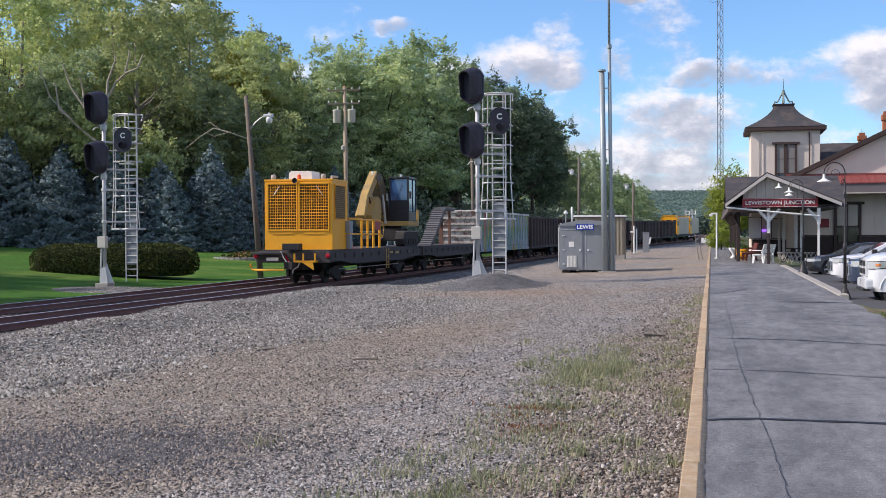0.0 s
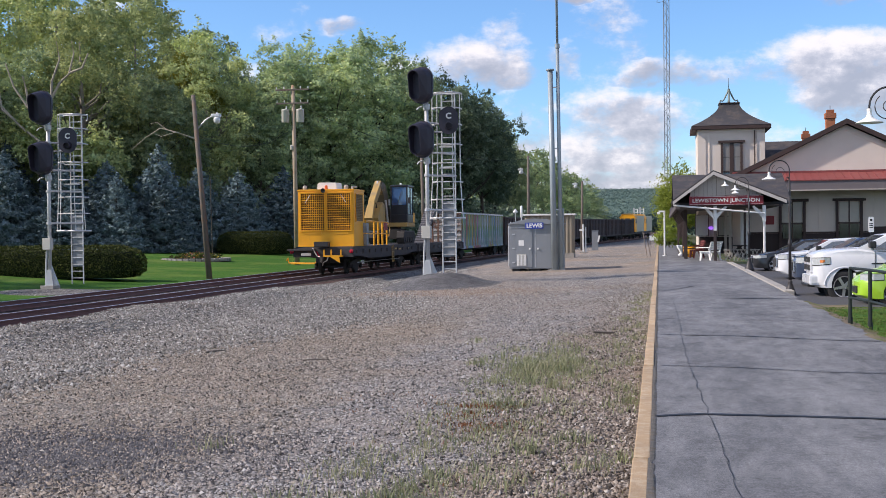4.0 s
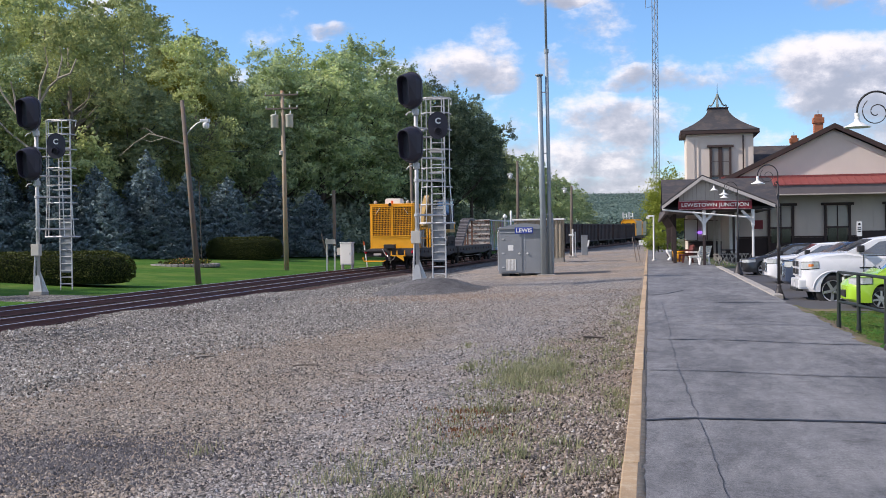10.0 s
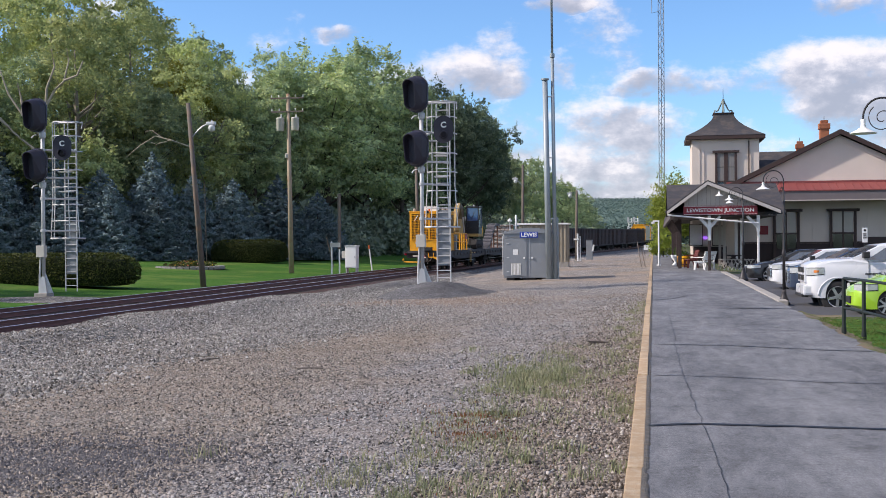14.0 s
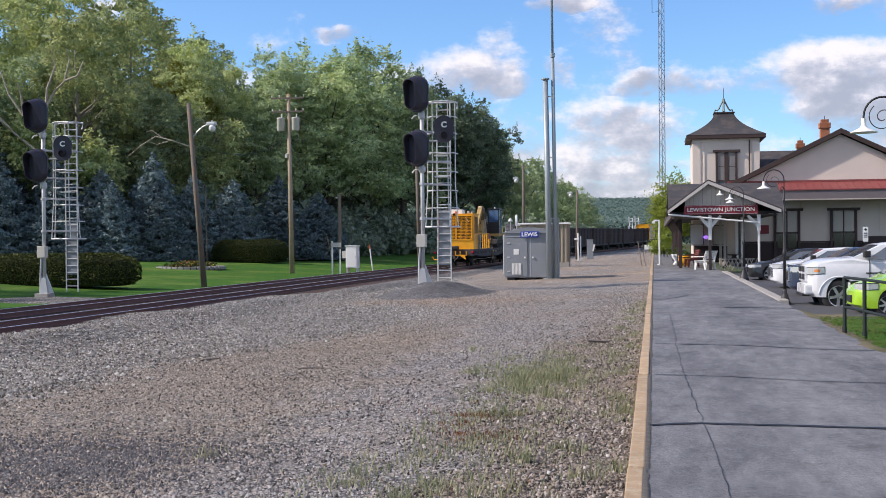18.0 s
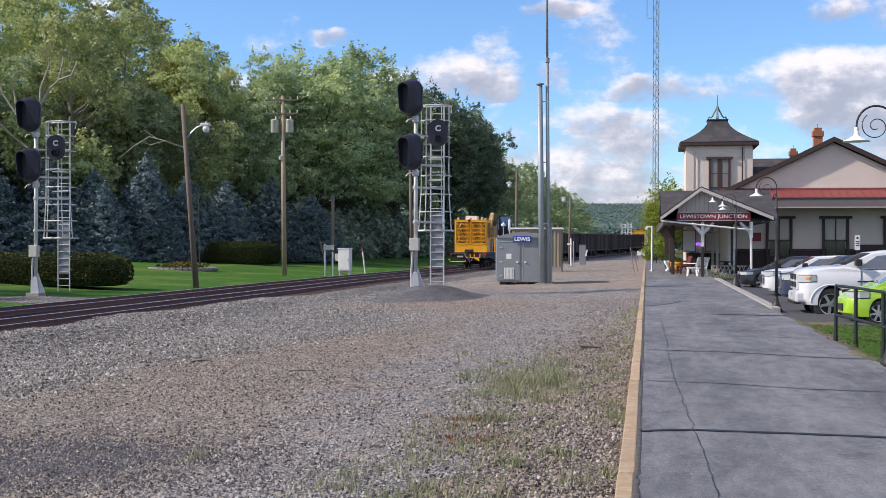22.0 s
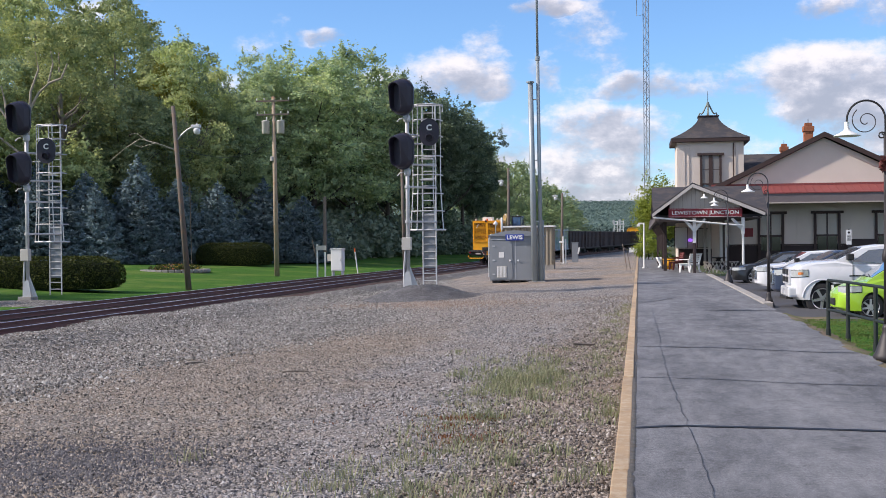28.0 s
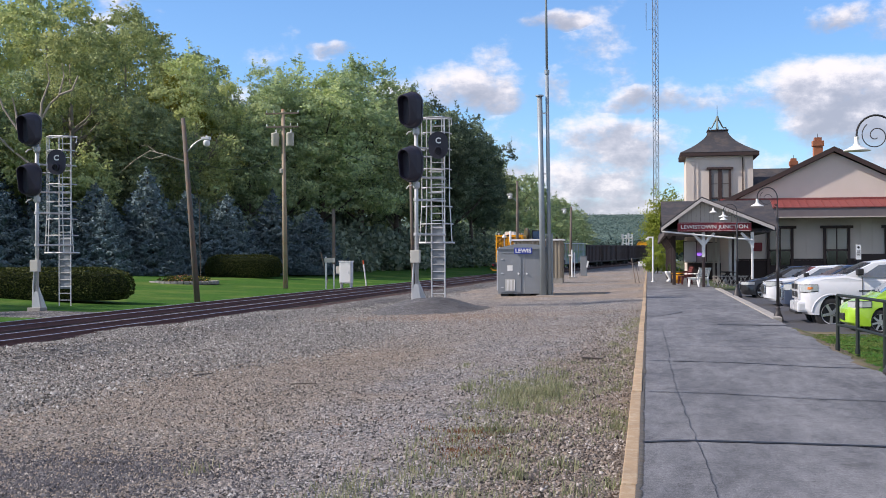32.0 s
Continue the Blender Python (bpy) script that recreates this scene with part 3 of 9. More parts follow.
def platform():
    xs = [-0.095, 0.2, 0.6, 1.0, 1.6, 2.2, 2.8, 3.4, 4.2]
    ys = steps((-14, 32, 0.2), (32, 40, 0.5), (40, 190, 3.0))
    vs, fs = [], []
    for y in ys:
        # the paved strip widens past the grass
        w = 3.33 + 0.14 * noise.noise((y * 0.7, 2.0, 0.0)) + 0.10 * noise.noise((y * 2.3, 5.0, 0.0)) if y < 29.5 else 3.35
        for x in xs:
            xx = x * w / 4.2
            vs.append((xx, y, plat_z(y) + 0.006 * noise.noise((xx * 1.3, y * 0.8, 0.0))))
    nx = len(xs)
    for j in range(len(ys) - 1):
        for i in range(nx - 1):
            a = j * nx + i
            fs.append((a, a + 1, a + nx + 1, a + nx))
    me = bpy.data.meshes.new("platform")
    me.from_pydata(vs, [], fs)
    me.materials.append(M_ASPHALT)
    me.shade_smooth()
    p = tagged(new("platform", me), "weathered grey asphalt platform with tar joints and cracks", "platform", "", "structure")

    def strip(points, width, seed):
        bm = bmesh.new()
        pts = []
        for (x0, y0), (x1, y1) in zip(points, points[1:]):
            n = max(2, int(math.hypot(x1 - x0, y1 - y0) / 0.12))
            pts += [(x0 + (x1 - x0) * i / n, y0 + (y1 - y0) * i / n) for i in range(n)]
        pts.append(points[-1])
        prev = None
        for i, (x, y) in enumerate(pts):
            j = noise.noise((x * 2.1 + seed, y * 2.1, seed)) * 0.03 + noise.noise((x * 9 + seed, y * 9, seed)) * 0.012
            w = width * (0.75 + 0.9 * abs(noise.noise((x * 2.3, y * 2.3 + seed, 5.0))))
            a, b = pts[max(0, i - 1)], pts[min(len(pts) - 1, i + 1)]
            d = Vector((b[0] - a[0], b[1] - a[1])).normalized()
            nrm = Vector((-d.y, d.x))
            cpt = Vector((x, y)) + nrm * j
            z = plat_z(y) + 0.006 * noise.noise((cpt.x * 1.3, cpt.y * 0.8, 0.0)) + 0.007
            l, r = cpt + nrm * w / 2, cpt - nrm * w / 2
            cur = (bm.verts.new((l.x, l.y, z)), bm.verts.new((r.x, r.y, z)))
            if prev:
                bm.faces.new((prev[0], prev[1], cur[1], cur[0]))
            prev = cur
        part("tar_joint", bm, M_TAR, p)

    strip(((-0.05, 11.05), (0.4, 11.22), (1.0, 11.19), (3.3, 11.0)), 0.085, 1.0)
    strip(((0.0, 19.45), (1.24, 19.32), (2.6, 18.7), (3.3, 18.5)), 0.06, 2.0)
    strip(((0.0, 7.2), (1.6, 7.05), (3.3, 6.8)), 0.05, 7.0)
    strip(((0.52, 6.5), (0.50, 7.9), (0.49, 9.35), (0.45, 11.15), (0.40, 13.35), (0.35, 15.9), (0.34, 19.4), (0.36, 23.0), (0.30, 29.0)), 0.006, 3.0)
    strip(((0.1, 33.2), (0.5, 33.8), (1.0, 35.6)), 0.06, 4.0)
    strip(((1.1, 24.2), (2.2, 24.0), (3.2, 23.7)), 0.03, 5.0)
    strip(((1.7, 29.5), (2.6, 29.3), (3.4, 29.2)), 0.16, 6.0)
    strip(((0.2, 27.5), (1.8, 27.1), (3.2, 26.8)), 0.025, 8.0)
    strip(((0.0, 15.1), (0.9, 15.0), (1.9, 14.6), (3.2, 14.4)), 0.035, 9.0)
    strip(((0.1, 23.0), (1.0, 22.6), (2.4, 22.5), (3.2, 22.2)), 0.03, 10.0)
    return p


platform()


def kerb():
    k = thing("kerb", label="rust-stained tan kerb along the platform edge", category="kerb", kind="structure")
    me = mesh_of(box(-0.21, -0.085, 0.0, 2.985, -0.45, 0.012, bevel=0.012), "kerb_stone", M_KERB)
    for i in range(52):
        y = -12.0 + i * 3.0
        part("kerb_stone", me, None, k, m=pose(random.uniform(-0.008, 0.008), y, plat_z(y + 1.5) + random.uniform(-0.006, 0.01), 0.19 if 8 < y < 66 else 0, 0, random.uniform(-0.15, 0.15)))


kerb()

sheet(steps((3.3, 6, 0.9), (6, 60, 9)), steps((25, 60, 2.5),), lambda x, y: plat_z(y) - 0.10 - 0.02 * smoothstep(x, 3.4, 5.0), M_ASPHALT2, "parking_lot", "dark asphalt parking lot beside the platform", category="parking lot")
sheet(steps((3.2, 12, 0.4), (12, 60, 8)), steps((-14, 12, 2), (12, 28.5, 0.6)), lambda x, y: 0.0 + 0.03 * noise.noise((x, y, 3.0)) - 0.05 * (1 - smoothstep(x, 3.4, 4.0)) - 0.16 * smoothstep(y, 26.5, 28.5), M_GRASS, "grass_verge",
      "green grass verge beside the platform", category="grass")


sheet(steps((2.9, 4.3, 0.1)), steps((-14, 8, 1.0), (8, 30, 0.2)), lambda x, y: plat_z(y) - 0.03 * (1 - smoothstep(x, 3.0, 3.3)) + 0.035 * noise.noise((x * 1.9, y * 1.3, 7.0)) + 0.02 * noise.noise((x * 6, y * 6, 1.0)) - 0.012 - 0.08 * smoothstep(x, 3.35, 3.75) - 0.12 * smoothstep(y, 28.0, 30.0), M_DIRT, "dirt_margin",
      "bare dirt and dry grass margin between platform and verge", category="dirt")


sheet(steps((-0.1, 0.3, 0.025)), steps((-14, 6, 1.0), (6, 34, 0.06), (34, 90, 0.5)), lambda x, y: plat_z(y) + 0.011 - 0.05 * smoothstep(x, -0.06, 0.0 + 0.07 * noise.noise((y * 1.1, 3.0, 9.0)) + 0.05 * noise.noise((y * 5.0, 1.0, 2.0))), M_LITTER, "edge_litter",
      "dark dirt and dry litter along the kerb", category="dirt")


def parking_kerb():
    k = thing("parking_kerb", label="pale concrete kerb between platform and parked cars", category="kerb", kind="structure")
    me = mesh_of(box(-0.13, 0.13, 0.0, 2.98, -0.3, 0.02, bevel=0.02), "kerb_stone", M_CONC)
    for i in range(9):
        y = 32.2 + i * 3.0
        part("kerb_stone", me, None, k, m=pose(3.42, y, plat_z(y + 1.5) + 0.02))


parking_kerb()


def stones():
    """Loose stones scattered on the yard, shoulder and verge of the kerb."""
    rs = np.random.RandomState(5)
    # broken stones: uneven eight-sided lumps
    base = np.array([(1.0, 0, 0), (0, 1.0, 0), (-1.0, 0, 0), (0, -1.0, 0), (0, 0, 1.0), (0, 0, -1.0)])
    faces = np.array([(0, 1, 4), (1, 2, 4), (2, 3, 4), (3, 0, 4), (1, 0, 5), (2, 1, 5), (3, 2, 5), (0, 3, 5)])

    def scatter(name, label, n, place, size, material, tops=False):
        vs, fs = [], []
        nb = 5 if tops else len(base)
        for i in range(n):
            x, y = place(rs)
            s = size(rs)
            sq = rs.uniform(0.55, 1.15, 3) * s
            jit = base[:nb] + rs.uniform(-0.38, 0.38, (nb, 3))
            a = rs.uniform(0, 6.28)
            c, sn = math.cos(a), math.sin(a)
            p = jit * sq
            tilt = rs.uniform(-0.4, 0.4) if tops else rs.uniform(-1.2, 1.2)
            ct, st = math.cos(tilt), math.sin(tilt)
            px, py, pz = p[:, 0], p[:, 1] * ct - p[:, 2] * st, p[:, 1] * st + p[:, 2] * ct
            vs.append(np.stack([px * c - py * sn + x, px * sn + py * c + y, pz + ground_z(x, y) + (0.0 if tops else 0.12) * s], 1))
            fs.append((faces[:4] if tops else faces) + i * nb)
        v, f = np.concatenate(vs), np.concatenate(fs)
        me = bpy.data.meshes.new(name)
        me.vertices.add(len(v))
        me.vertices.foreach_set("co", v.ravel())
        me.loops.add(f.size)
        me.loops.foreach_set("vertex_index", f.ravel().astype(np.int32))
        me.polygons.add(len(f))
        me.polygons.foreach_set("loop_start", np.arange(0, f.size, 3, dtype=np.int32))
        me.update(calc_edges=True)
        me.materials.append(material)
        tagged(new(name, me), label, "stones", "", "stuff")

    cache = {}

    def ground_z(x, y):
        key = (round(x * 4), round(y * 4))
        if key not in cache:
            cache[key] = yard_z(x, y) if x > shoulder_x(y) - 0.3 else max(bed_z(x, y) + 0.006, yard_z(x, y) + 0.022)
        return cache[key]

    def near_yard(r):
        y = 6.5 + 28.0 * r.uniform() ** 1.5
        return -0.3 - (0.72 * y + 0.4) * r.uniform() ** 0.95, y

    def mid_yard(r):
        y = 13.0 + 32.0 * r.uniform() ** 1.25
        lo = max(shoulder_x(y), -0.75 * y)
        return -0.3 + (lo + 0.3) * r.uniform(), y

    def kerbside(r):
        y = 6.0 + 34.0 * r.uniform() ** 1.5
        return -0.24 - abs(r.normal(0, 0.9)), y

    def shoulder(r):
        y = 13.0 + 50.0 * r.uniform() ** 1.4
        return track_x(y) + 2.0 + (shoulder_x(y) - track_x(y) - 2.0) * r.uniform() + abs(r.normal(0, 0.45)), y

    def damp(r):
        return -5.3 + r.normal(0, 0.95) - 0.4 * r.uniform(), 9.8 + r.normal(0, 0.75)

    def skirt(r):
        return -7.0 + r.normal(0, 1.9), 37.4 + r.normal(0, 1.3)

    scatter("gravel", "loose grey and tan gravel stones on the yard", 130000, near_yard, lambda r: 0.010 + 0.015 * r.uniform() ** 2, M_LOOSE, tops=True)
    scatter("gravel", "larger half-buried stones over the yard", 48000, mid_yard, lambda r: 0.012 + 0.016 * r.uniform() ** 2, M_LOOSE, tops=True)
    scatter("gravel", "coarse loose stones along the platform kerb", 14000, kerbside, lambda r: 0.010 + 0.020 * r.uniform() ** 2, M_KERBSTONE)
    scatter("ballast_stones", "coarse broken ballast stones beside the rail", 78000, shoulder, lambda r: 0.020 + 0.024 * r.uniform() ** 2, M_BROKEN, tops=True)
    scatter("damp_stones", "dark damp stones in a patch on the yard", 16000, damp, lambda r: 0.012 + 0.014 * r.uniform() ** 2, M_DAMP, tops=True)
    scatter("tan_gravel", "tan and rusty gravel skirting the dark mound", 9000, skirt, lambda r: 0.016 + 0.026 * r.uniform() ** 2, M_TANSTONE, tops=True)


def loose_mat(name, tones, bands=False):
    m = bpy.data.materials.new(name)
    m.use_nodes = True
    k = Nodes(m.node_tree)
    isl = k.add("ShaderNodeNewGeometry").outputs["Random Per Island"]
    co = k.add("ShaderNodeTexCoord").outputs["Object"]
    col = k.ramp(isl, tones)
    n = k.noise(co, 60.0, 3.0).outputs[0]
    col = k.add("ShaderNodeVectorMath", operation="SCALE", ins={0: col, 3: k.math("MULTIPLY_ADD", n, 0.8, 0.6)}).outputs[0]
    if bands:
        col = yard_bands(k, co, col)
    bs = k.add("ShaderNodeBsdfPrincipled", ins={"Base Color": col, "Roughness": 0.9, "Specular IOR Level": 0.25})
    k.add("ShaderNodeOutputMaterial", ins={0: bs.outputs[0]})
    return m


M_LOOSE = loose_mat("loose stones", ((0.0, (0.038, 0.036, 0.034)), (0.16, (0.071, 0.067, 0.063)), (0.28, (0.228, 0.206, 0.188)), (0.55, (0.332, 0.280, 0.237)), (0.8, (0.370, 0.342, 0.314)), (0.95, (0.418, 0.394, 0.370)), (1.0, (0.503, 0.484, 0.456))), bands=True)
M_KERBSTONE = loose_mat("dirty kerbside stones", ((0.0, (0.05, 0.045, 0.04)), (0.25, (0.12, 0.10, 0.085)), (0.6, (0.24, 0.205, 0.175)), (0.9, (0.35, 0.32, 0.29)), (1.0, (0.50, 0.47, 0.44))))
M_BROKEN = loose_mat("broken ballast", ((0.0, (0.043, 0.041, 0.038)), (0.15, (0.076, 0.074, 0.069)), (0.4, (0.178, 0.171, 0.159)), (0.75, (0.263, 0.252, 0.236)), (0.95, (0.385, 0.381, 0.356)), (1.0, (0.530, 0.520, 0.492))))
M_DAMP = loose_mat("damp stones", ((0.0, (0.05, 0.05, 0.056)), (0.6, (0.095, 0.094, 0.102)), (1.0, (0.17, 0.165, 0.17))))
M_TANSTONE = loose_mat("tan gravel", ((0.0, (0.14, 0.105, 0.085)), (0.5, (0.24, 0.185, 0.145)), (1.0, (0.38, 0.34, 0.30))))
stones()

# ---- along the line: signals, poles, cabinets ----
def hooded_head(parent, m):
    """A tall black colour-light head: deep oval hood over a recessed face."""
    head = part("signal_head", bmesh.new(), M_BLACK, parent, "black colour-light signal head with a deep hood", m=m)
    part("backplate", prism(oval(0.94, 1.46, 28), "y", -0.02, 0.08), M_BLACK, head)
    # hood shaped to fit the camera's view: leans left, cut back towards its foot
    bm = bmesh.new()
    rings = []
    for w, h, dx, dz, y_of in ((0.86, 1.38, 0.0, 0.0, lambda z: -0.021), (0.74, 1.30, -0.05, 0.0, lambda z: -0.22 - 0.06 * z), (0.50, 1.16, -0.16, -0.03, lambda z: -0.40 - 0.2 * z), (0.44, 1.10, -0.165, -0.03, lambda z: -0.405 - 0.2 * z), (0.44, 1.10, -0.13, 0.0, lambda z: -0.05)):
        rings.append([bm.verts.new((x + dx, y_of(z), z + dz)) for x, z in oval(w, h, 28)])
    for u, v in zip(rings, rings[1:]):
        for q in range(28):
            bm.faces.new((u[q], u[(q + 1) % 28], v[(q + 1) % 28], v[q]))
    bm.faces.new(rings[-1])
    bmesh.ops.recalc_face_normals(bm, faces=bm.faces)
    part("hood", bm, M_BLACK, head)
    return head




def signal_mast(x, y, z, label, turn):
    s = thing("signal_mast", x, y, z, label=label, category="railway signal", group="signal masts beside the tracks")
    part("footing", box(-0.3, 0.3, -0.3, 0.3, -0.4, 0.03, bevel=0.02), M_CONC, s)
    part("base_casting", prism(((-0.19, 0.03), (0.19, 0.03), (0.09, 0.7), (-0.09, 0.7)), "y", -0.1, 0.1), M_GALV, s)
    part("base_gusset", prism(((0.02, 0.03), (0.42, 0.03), (0.05, 0.95)), "y", -0.03, 0.03), M_GALV, s)
    part("mast", rod((0, 0, 0.05), (0, 0, 7.0), 0.078, n=14), M_GALV, s, smooth=True)
    part("conduit", tube(((-0.17, -0.05, 0.0), (-0.15, -0.05, 0.8), (-0.1, -0.06, 1.55)), 0.045), M_GALV, s)
    jb = part("junction_box", box(-0.21, 0.16, -0.24, 0.02, 1.55, 2.05, bevel=0.02), M_BOXPALE, s, "pale junction box")
    part("latch", box(-0.25, -0.21, -0.14, -0.10, 1.68, 1.74), M_GALV, jb)
    for zz, name in ((7.58, "upper"), (5.45, "lower")):
        h = hooded_head(s, pose(-0.12, -0.28, zz, 0, 0, turn))
        part("head_bracket", lathe(((0.12, -0.95), (0.14, -0.9), (0.14, -0.72), (0.09, -0.70)), n=12), M_GALV, h, m=pose(0.12 * math.cos(radians(turn)) + 0.28 * math.sin(radians(turn)), 0.28 * math.cos(radians(turn)) - 0.12 * math.sin(radians(turn)), 0, 0, 0, -turn))
        part("cable_elbow", tube(((-0.02, 0.1, -0.82), (-0.16, 0.05, -0.86), (-0.24, 0.0, -0.97)), 0.03), M_ALU, h)
    # ladder and cage, set off behind the mast
    lx, ly = 0.66, 1.15
    lad = part("ladder", tube(((lx - 0.27, ly, 0.05), (lx - 0.27, ly, 7.35)), 0.03), M_ALU, s)
    part("stile", tube(((lx + 0.27, ly, 0.05), (lx + 0.27, ly, 7.35)), 0.03), M_ALU, lad)
    rung = mesh_of(rod((-0.27, 0, 0), (0.27, 0, 0), 0.02, n=6), "rung", M_ALU)
    for i in range(24):
        part("rung", rung, None, lad, m=pose(lx, ly, 0.3 + i * 0.295))
    part("climb_guard", box(lx - 0.24, lx + 0.24, ly + 0.03, ly + 0.05, 0.8, 3.05), M_BOXGREY, s)
    for zz in (2.68, 4.05, 4.95, 6.12):
        part("bracket_arm", tube(((0, 0, zz), (lx + 0.3, ly, zz)), 0.045), M_ALU, s)
        part("clamp", lathe(((0.1, -0.06), (0.12, -0.05), (0.12, 0.05), (0.1, 0.06)), n=12), M_GALV, s, m=pose(0, 0, zz))
    def bow(w, zz):
        """One cage hoop: three straight sides with cut corners."""
        return [(lx - w, ly, zz), (lx - w, ly - 0.5, zz), (lx - w * 0.55, ly - 0.78, zz), (lx + w * 0.55, ly - 0.78, zz), (lx + w, ly - 0.5, zz), (lx + w, ly, zz)]

    def flare(zz):
        return 0.56 if zz > 4 else 0.56 + 0.06 * (4 - zz)

    cage = part("cage", tube(bow(0.56, 7.35), 0.032), M_ALU, s)
    for zz in (6.75, 6.1, 5.3, 4.55, 3.8, 3.1, 2.35):
        part("hoop", tube(bow(flare(zz), zz), 0.026 if zz > 2.5 else 0.04), M_ALU, cage)
    for i in (1, 2, 3, 4):
        part("cage_bar", tube([bow(flare(zz), zz)[i] for zz in (7.38, 4.0, 2.33)], 0.022, n=5), M_ALU, cage)
    part("top_frame", tube(((lx - 0.58, ly, 7.38), (lx + 0.58, ly, 7.38), (lx + 0.58, ly - 0.1, 7.1)), 0.03), M_ALU, cage)
    for zz in (5.2, 4.35):
        part("rest_platform", box(lx - 0.3, lx + 0.2, ly - 0.5, ly - 0.05, zz, zz + 0.04), M_ALU, s)
    # the letter plate on its own bracket
    part("plate_bracket", tube(((0, 0, 5.75), (0.5, 0.05, 5.75), (0.82, 0.1, 5.75), (0.82, 0.1, 6.1)), 0.035), M_ALU, s)
    plate = part("letter_plate", prism(oval(0.78, 1.08, 24), "y", -0.05, 0.02), M_BLACK, s, "black oval plate with a white letter", m=pose(0.88, 0.05, 6.2, 0, 0, 8))
    text("C", 0.31, M_WHITE, plate, pose(0.0, -0.056, 0.17, 90, 0, 0), bold=0.012)
    part("lamp_hood", lathe(((0.15, 0.0), (0.15, 0.16), (0.12, 0.17), (0.12, 0.03)), n=14, m=pose(0.0, -0.06, -0.2, 100)), M_BLACK, plate)
    return s


M_BOXPALE = mat("pale grey cabinet paint", (0.50, 0.48, 0.43), 0.6, var=0.1, bump=0.05)


def mound():
    """The stone heap about the near signal's foot."""
    bm = bmesh.new()
    rows = []
    for i in range(30):
        r = i / 29
        row = []
        for j in range(84):
            a = 2 * math.pi * j / 84
            wob = 1 + 0.12 * noise.noise((math.cos(a) * 1.7, math.sin(a) * 1.7, 3.3))
            x, y = -8.25 + 2.45 * r * wob * math.cos(a), 43.0 + 4.2 * r * wob * math.sin(a)
            h = 0.50 * (1 - smoothstep(r, 0.1, 1.0)) * (1 + 0.25 * noise.noise((x * 0.8, y * 0.5, 2.0))) + 0.03 * noise.noise((x * 1.5, y * 1.5, 0.0)) * (1 - r)
            row.append(bm.verts.new((x, y, yard_z(x, y) + h + 0.035 * noise.noise((x * 6.0, y * 6.0, 1.0)) * (1 - r) - 0.02 * (r > 0.97) - 0.03 * (i == 29))))
        rows.append(row)
    for u, v in zip(rows, rows[1:]):
        for j in range(84):
            bm.faces.new((u[j], u[(j + 1) % 84], v[(j + 1) % 84], v[j]))
    bmesh.ops.remove_doubles(bm, verts=rows[0], dist=0.05)
    single("stone_mound", bm, M_MOUND, "dark fine stone heaped about the signal foot", "mound", kind="structure", smooth=True)


mound()
signal_mast(-9.02, 45.0, 0.02, "galvanised signal mast with hooded heads and caged ladder on stone mound", -12)
signal_mast(-25.58, 45.5, -0.30, "galvanised signal mast with hooded heads and caged ladder by lawn", 0)


def stone_pad():
    bm = bmesh.new()
    prev = None
    for r in (0.0, 0.6, 1.3, 2.0, 2.6):
        row = [bm.verts.new((-25.2 + r * 1.15 * math.cos(a), 45.4 + r * 1.0 * math.sin(a), lawn_z(-25.2 + r * math.cos(a), 45.4 + r * math.sin(a)) + 0.18 * (1 - r / 2.6) - 0.03 * (r > 2.5))) for a in np.linspace(0, 2 * math.pi, 25)[:-1]]
        if prev:
            for j in range(24):
                bm.faces.new((prev[j], prev[(j + 1) % 24], row[(j + 1) % 24], row[j]))
        prev = row
    single("stone_pad", bm, M_BALLAST, "pale broken stone round the far signal foot", "stone pad", kind="structure", smooth=True)


stone_pad()


def wood_pole(name, foot, top, r0, r1, label, category, group=""):
    p = thing(name, *foot, label=label, category=category, group=group)
    d = Vector(top) - Vector(foot)
    part("pole", rod((0, 0, -0.5), d, r0, r2=r1, n=12), M_POLETAN if name == "utility_pole" else M_WOOD, p, smooth=True)
    return p, d


def street_lamp(foot, top, arm_z, reach, label):
    p, d = wood_pole("street_lamp", foot, top, 0.17, 0.11, label, "street lamp", "lamps on wooden poles")
    a = d * (arm_z / d.z)
    pts = [a + Vector((reach * u, 0, 0.75 * math.sin(u * math.pi / 2))) for u in np.linspace(0, 1, 8)]
    arm = part("arm", tube(pts, 0.035), M_GALV, p)
    h = pts[-1]
    lum = part("luminaire", box(h.x - 0.1, h.x + 0.42, -0.14, 0.14, h.z - 0.06, h.z + 0.14, bevel=0.05), M_ALU, p)
    part("globe", lathe(((0.15, 0.0), (0.19, -0.1), (0.17, -0.28), (0.08, -0.34), (0.0, -0.35)), n=14), M_GLOBE, lum, "clear refractor globe", m=pose(h.x + 0.2, 0, h.z - 0.05), smooth=True)
    part("photocell", rod((h.x + 0.2, 0, h.z + 0.12), (h.x + 0.2, 0, h.z + 0.24), 0.045), M_GALV, lum)
    return p


M_GLOBE = mat("milky lamp glass", (0.66, 0.68, 0.68), 0.2, var=0.05, bump=0)
street_lamp((-24.22, 60.0, -0.55), (-25.06, 60.0, 9.5), 8.1, 1.0, "leaning dark wooden lamp pole with a bracket light by the track")
street_lamp((-12.5, 112.0, -0.5), (-12.45, 112.0, 9.2), 7.6, -0.9, "wooden lamp pole with a bracket light behind the signal house")
street_lamp((-8.0, 122.0, -0.2), (-7.9, 122.0, 7.1), 6.2, -0.9, "wooden lamp pole with a bracket light beside the gravel yard")


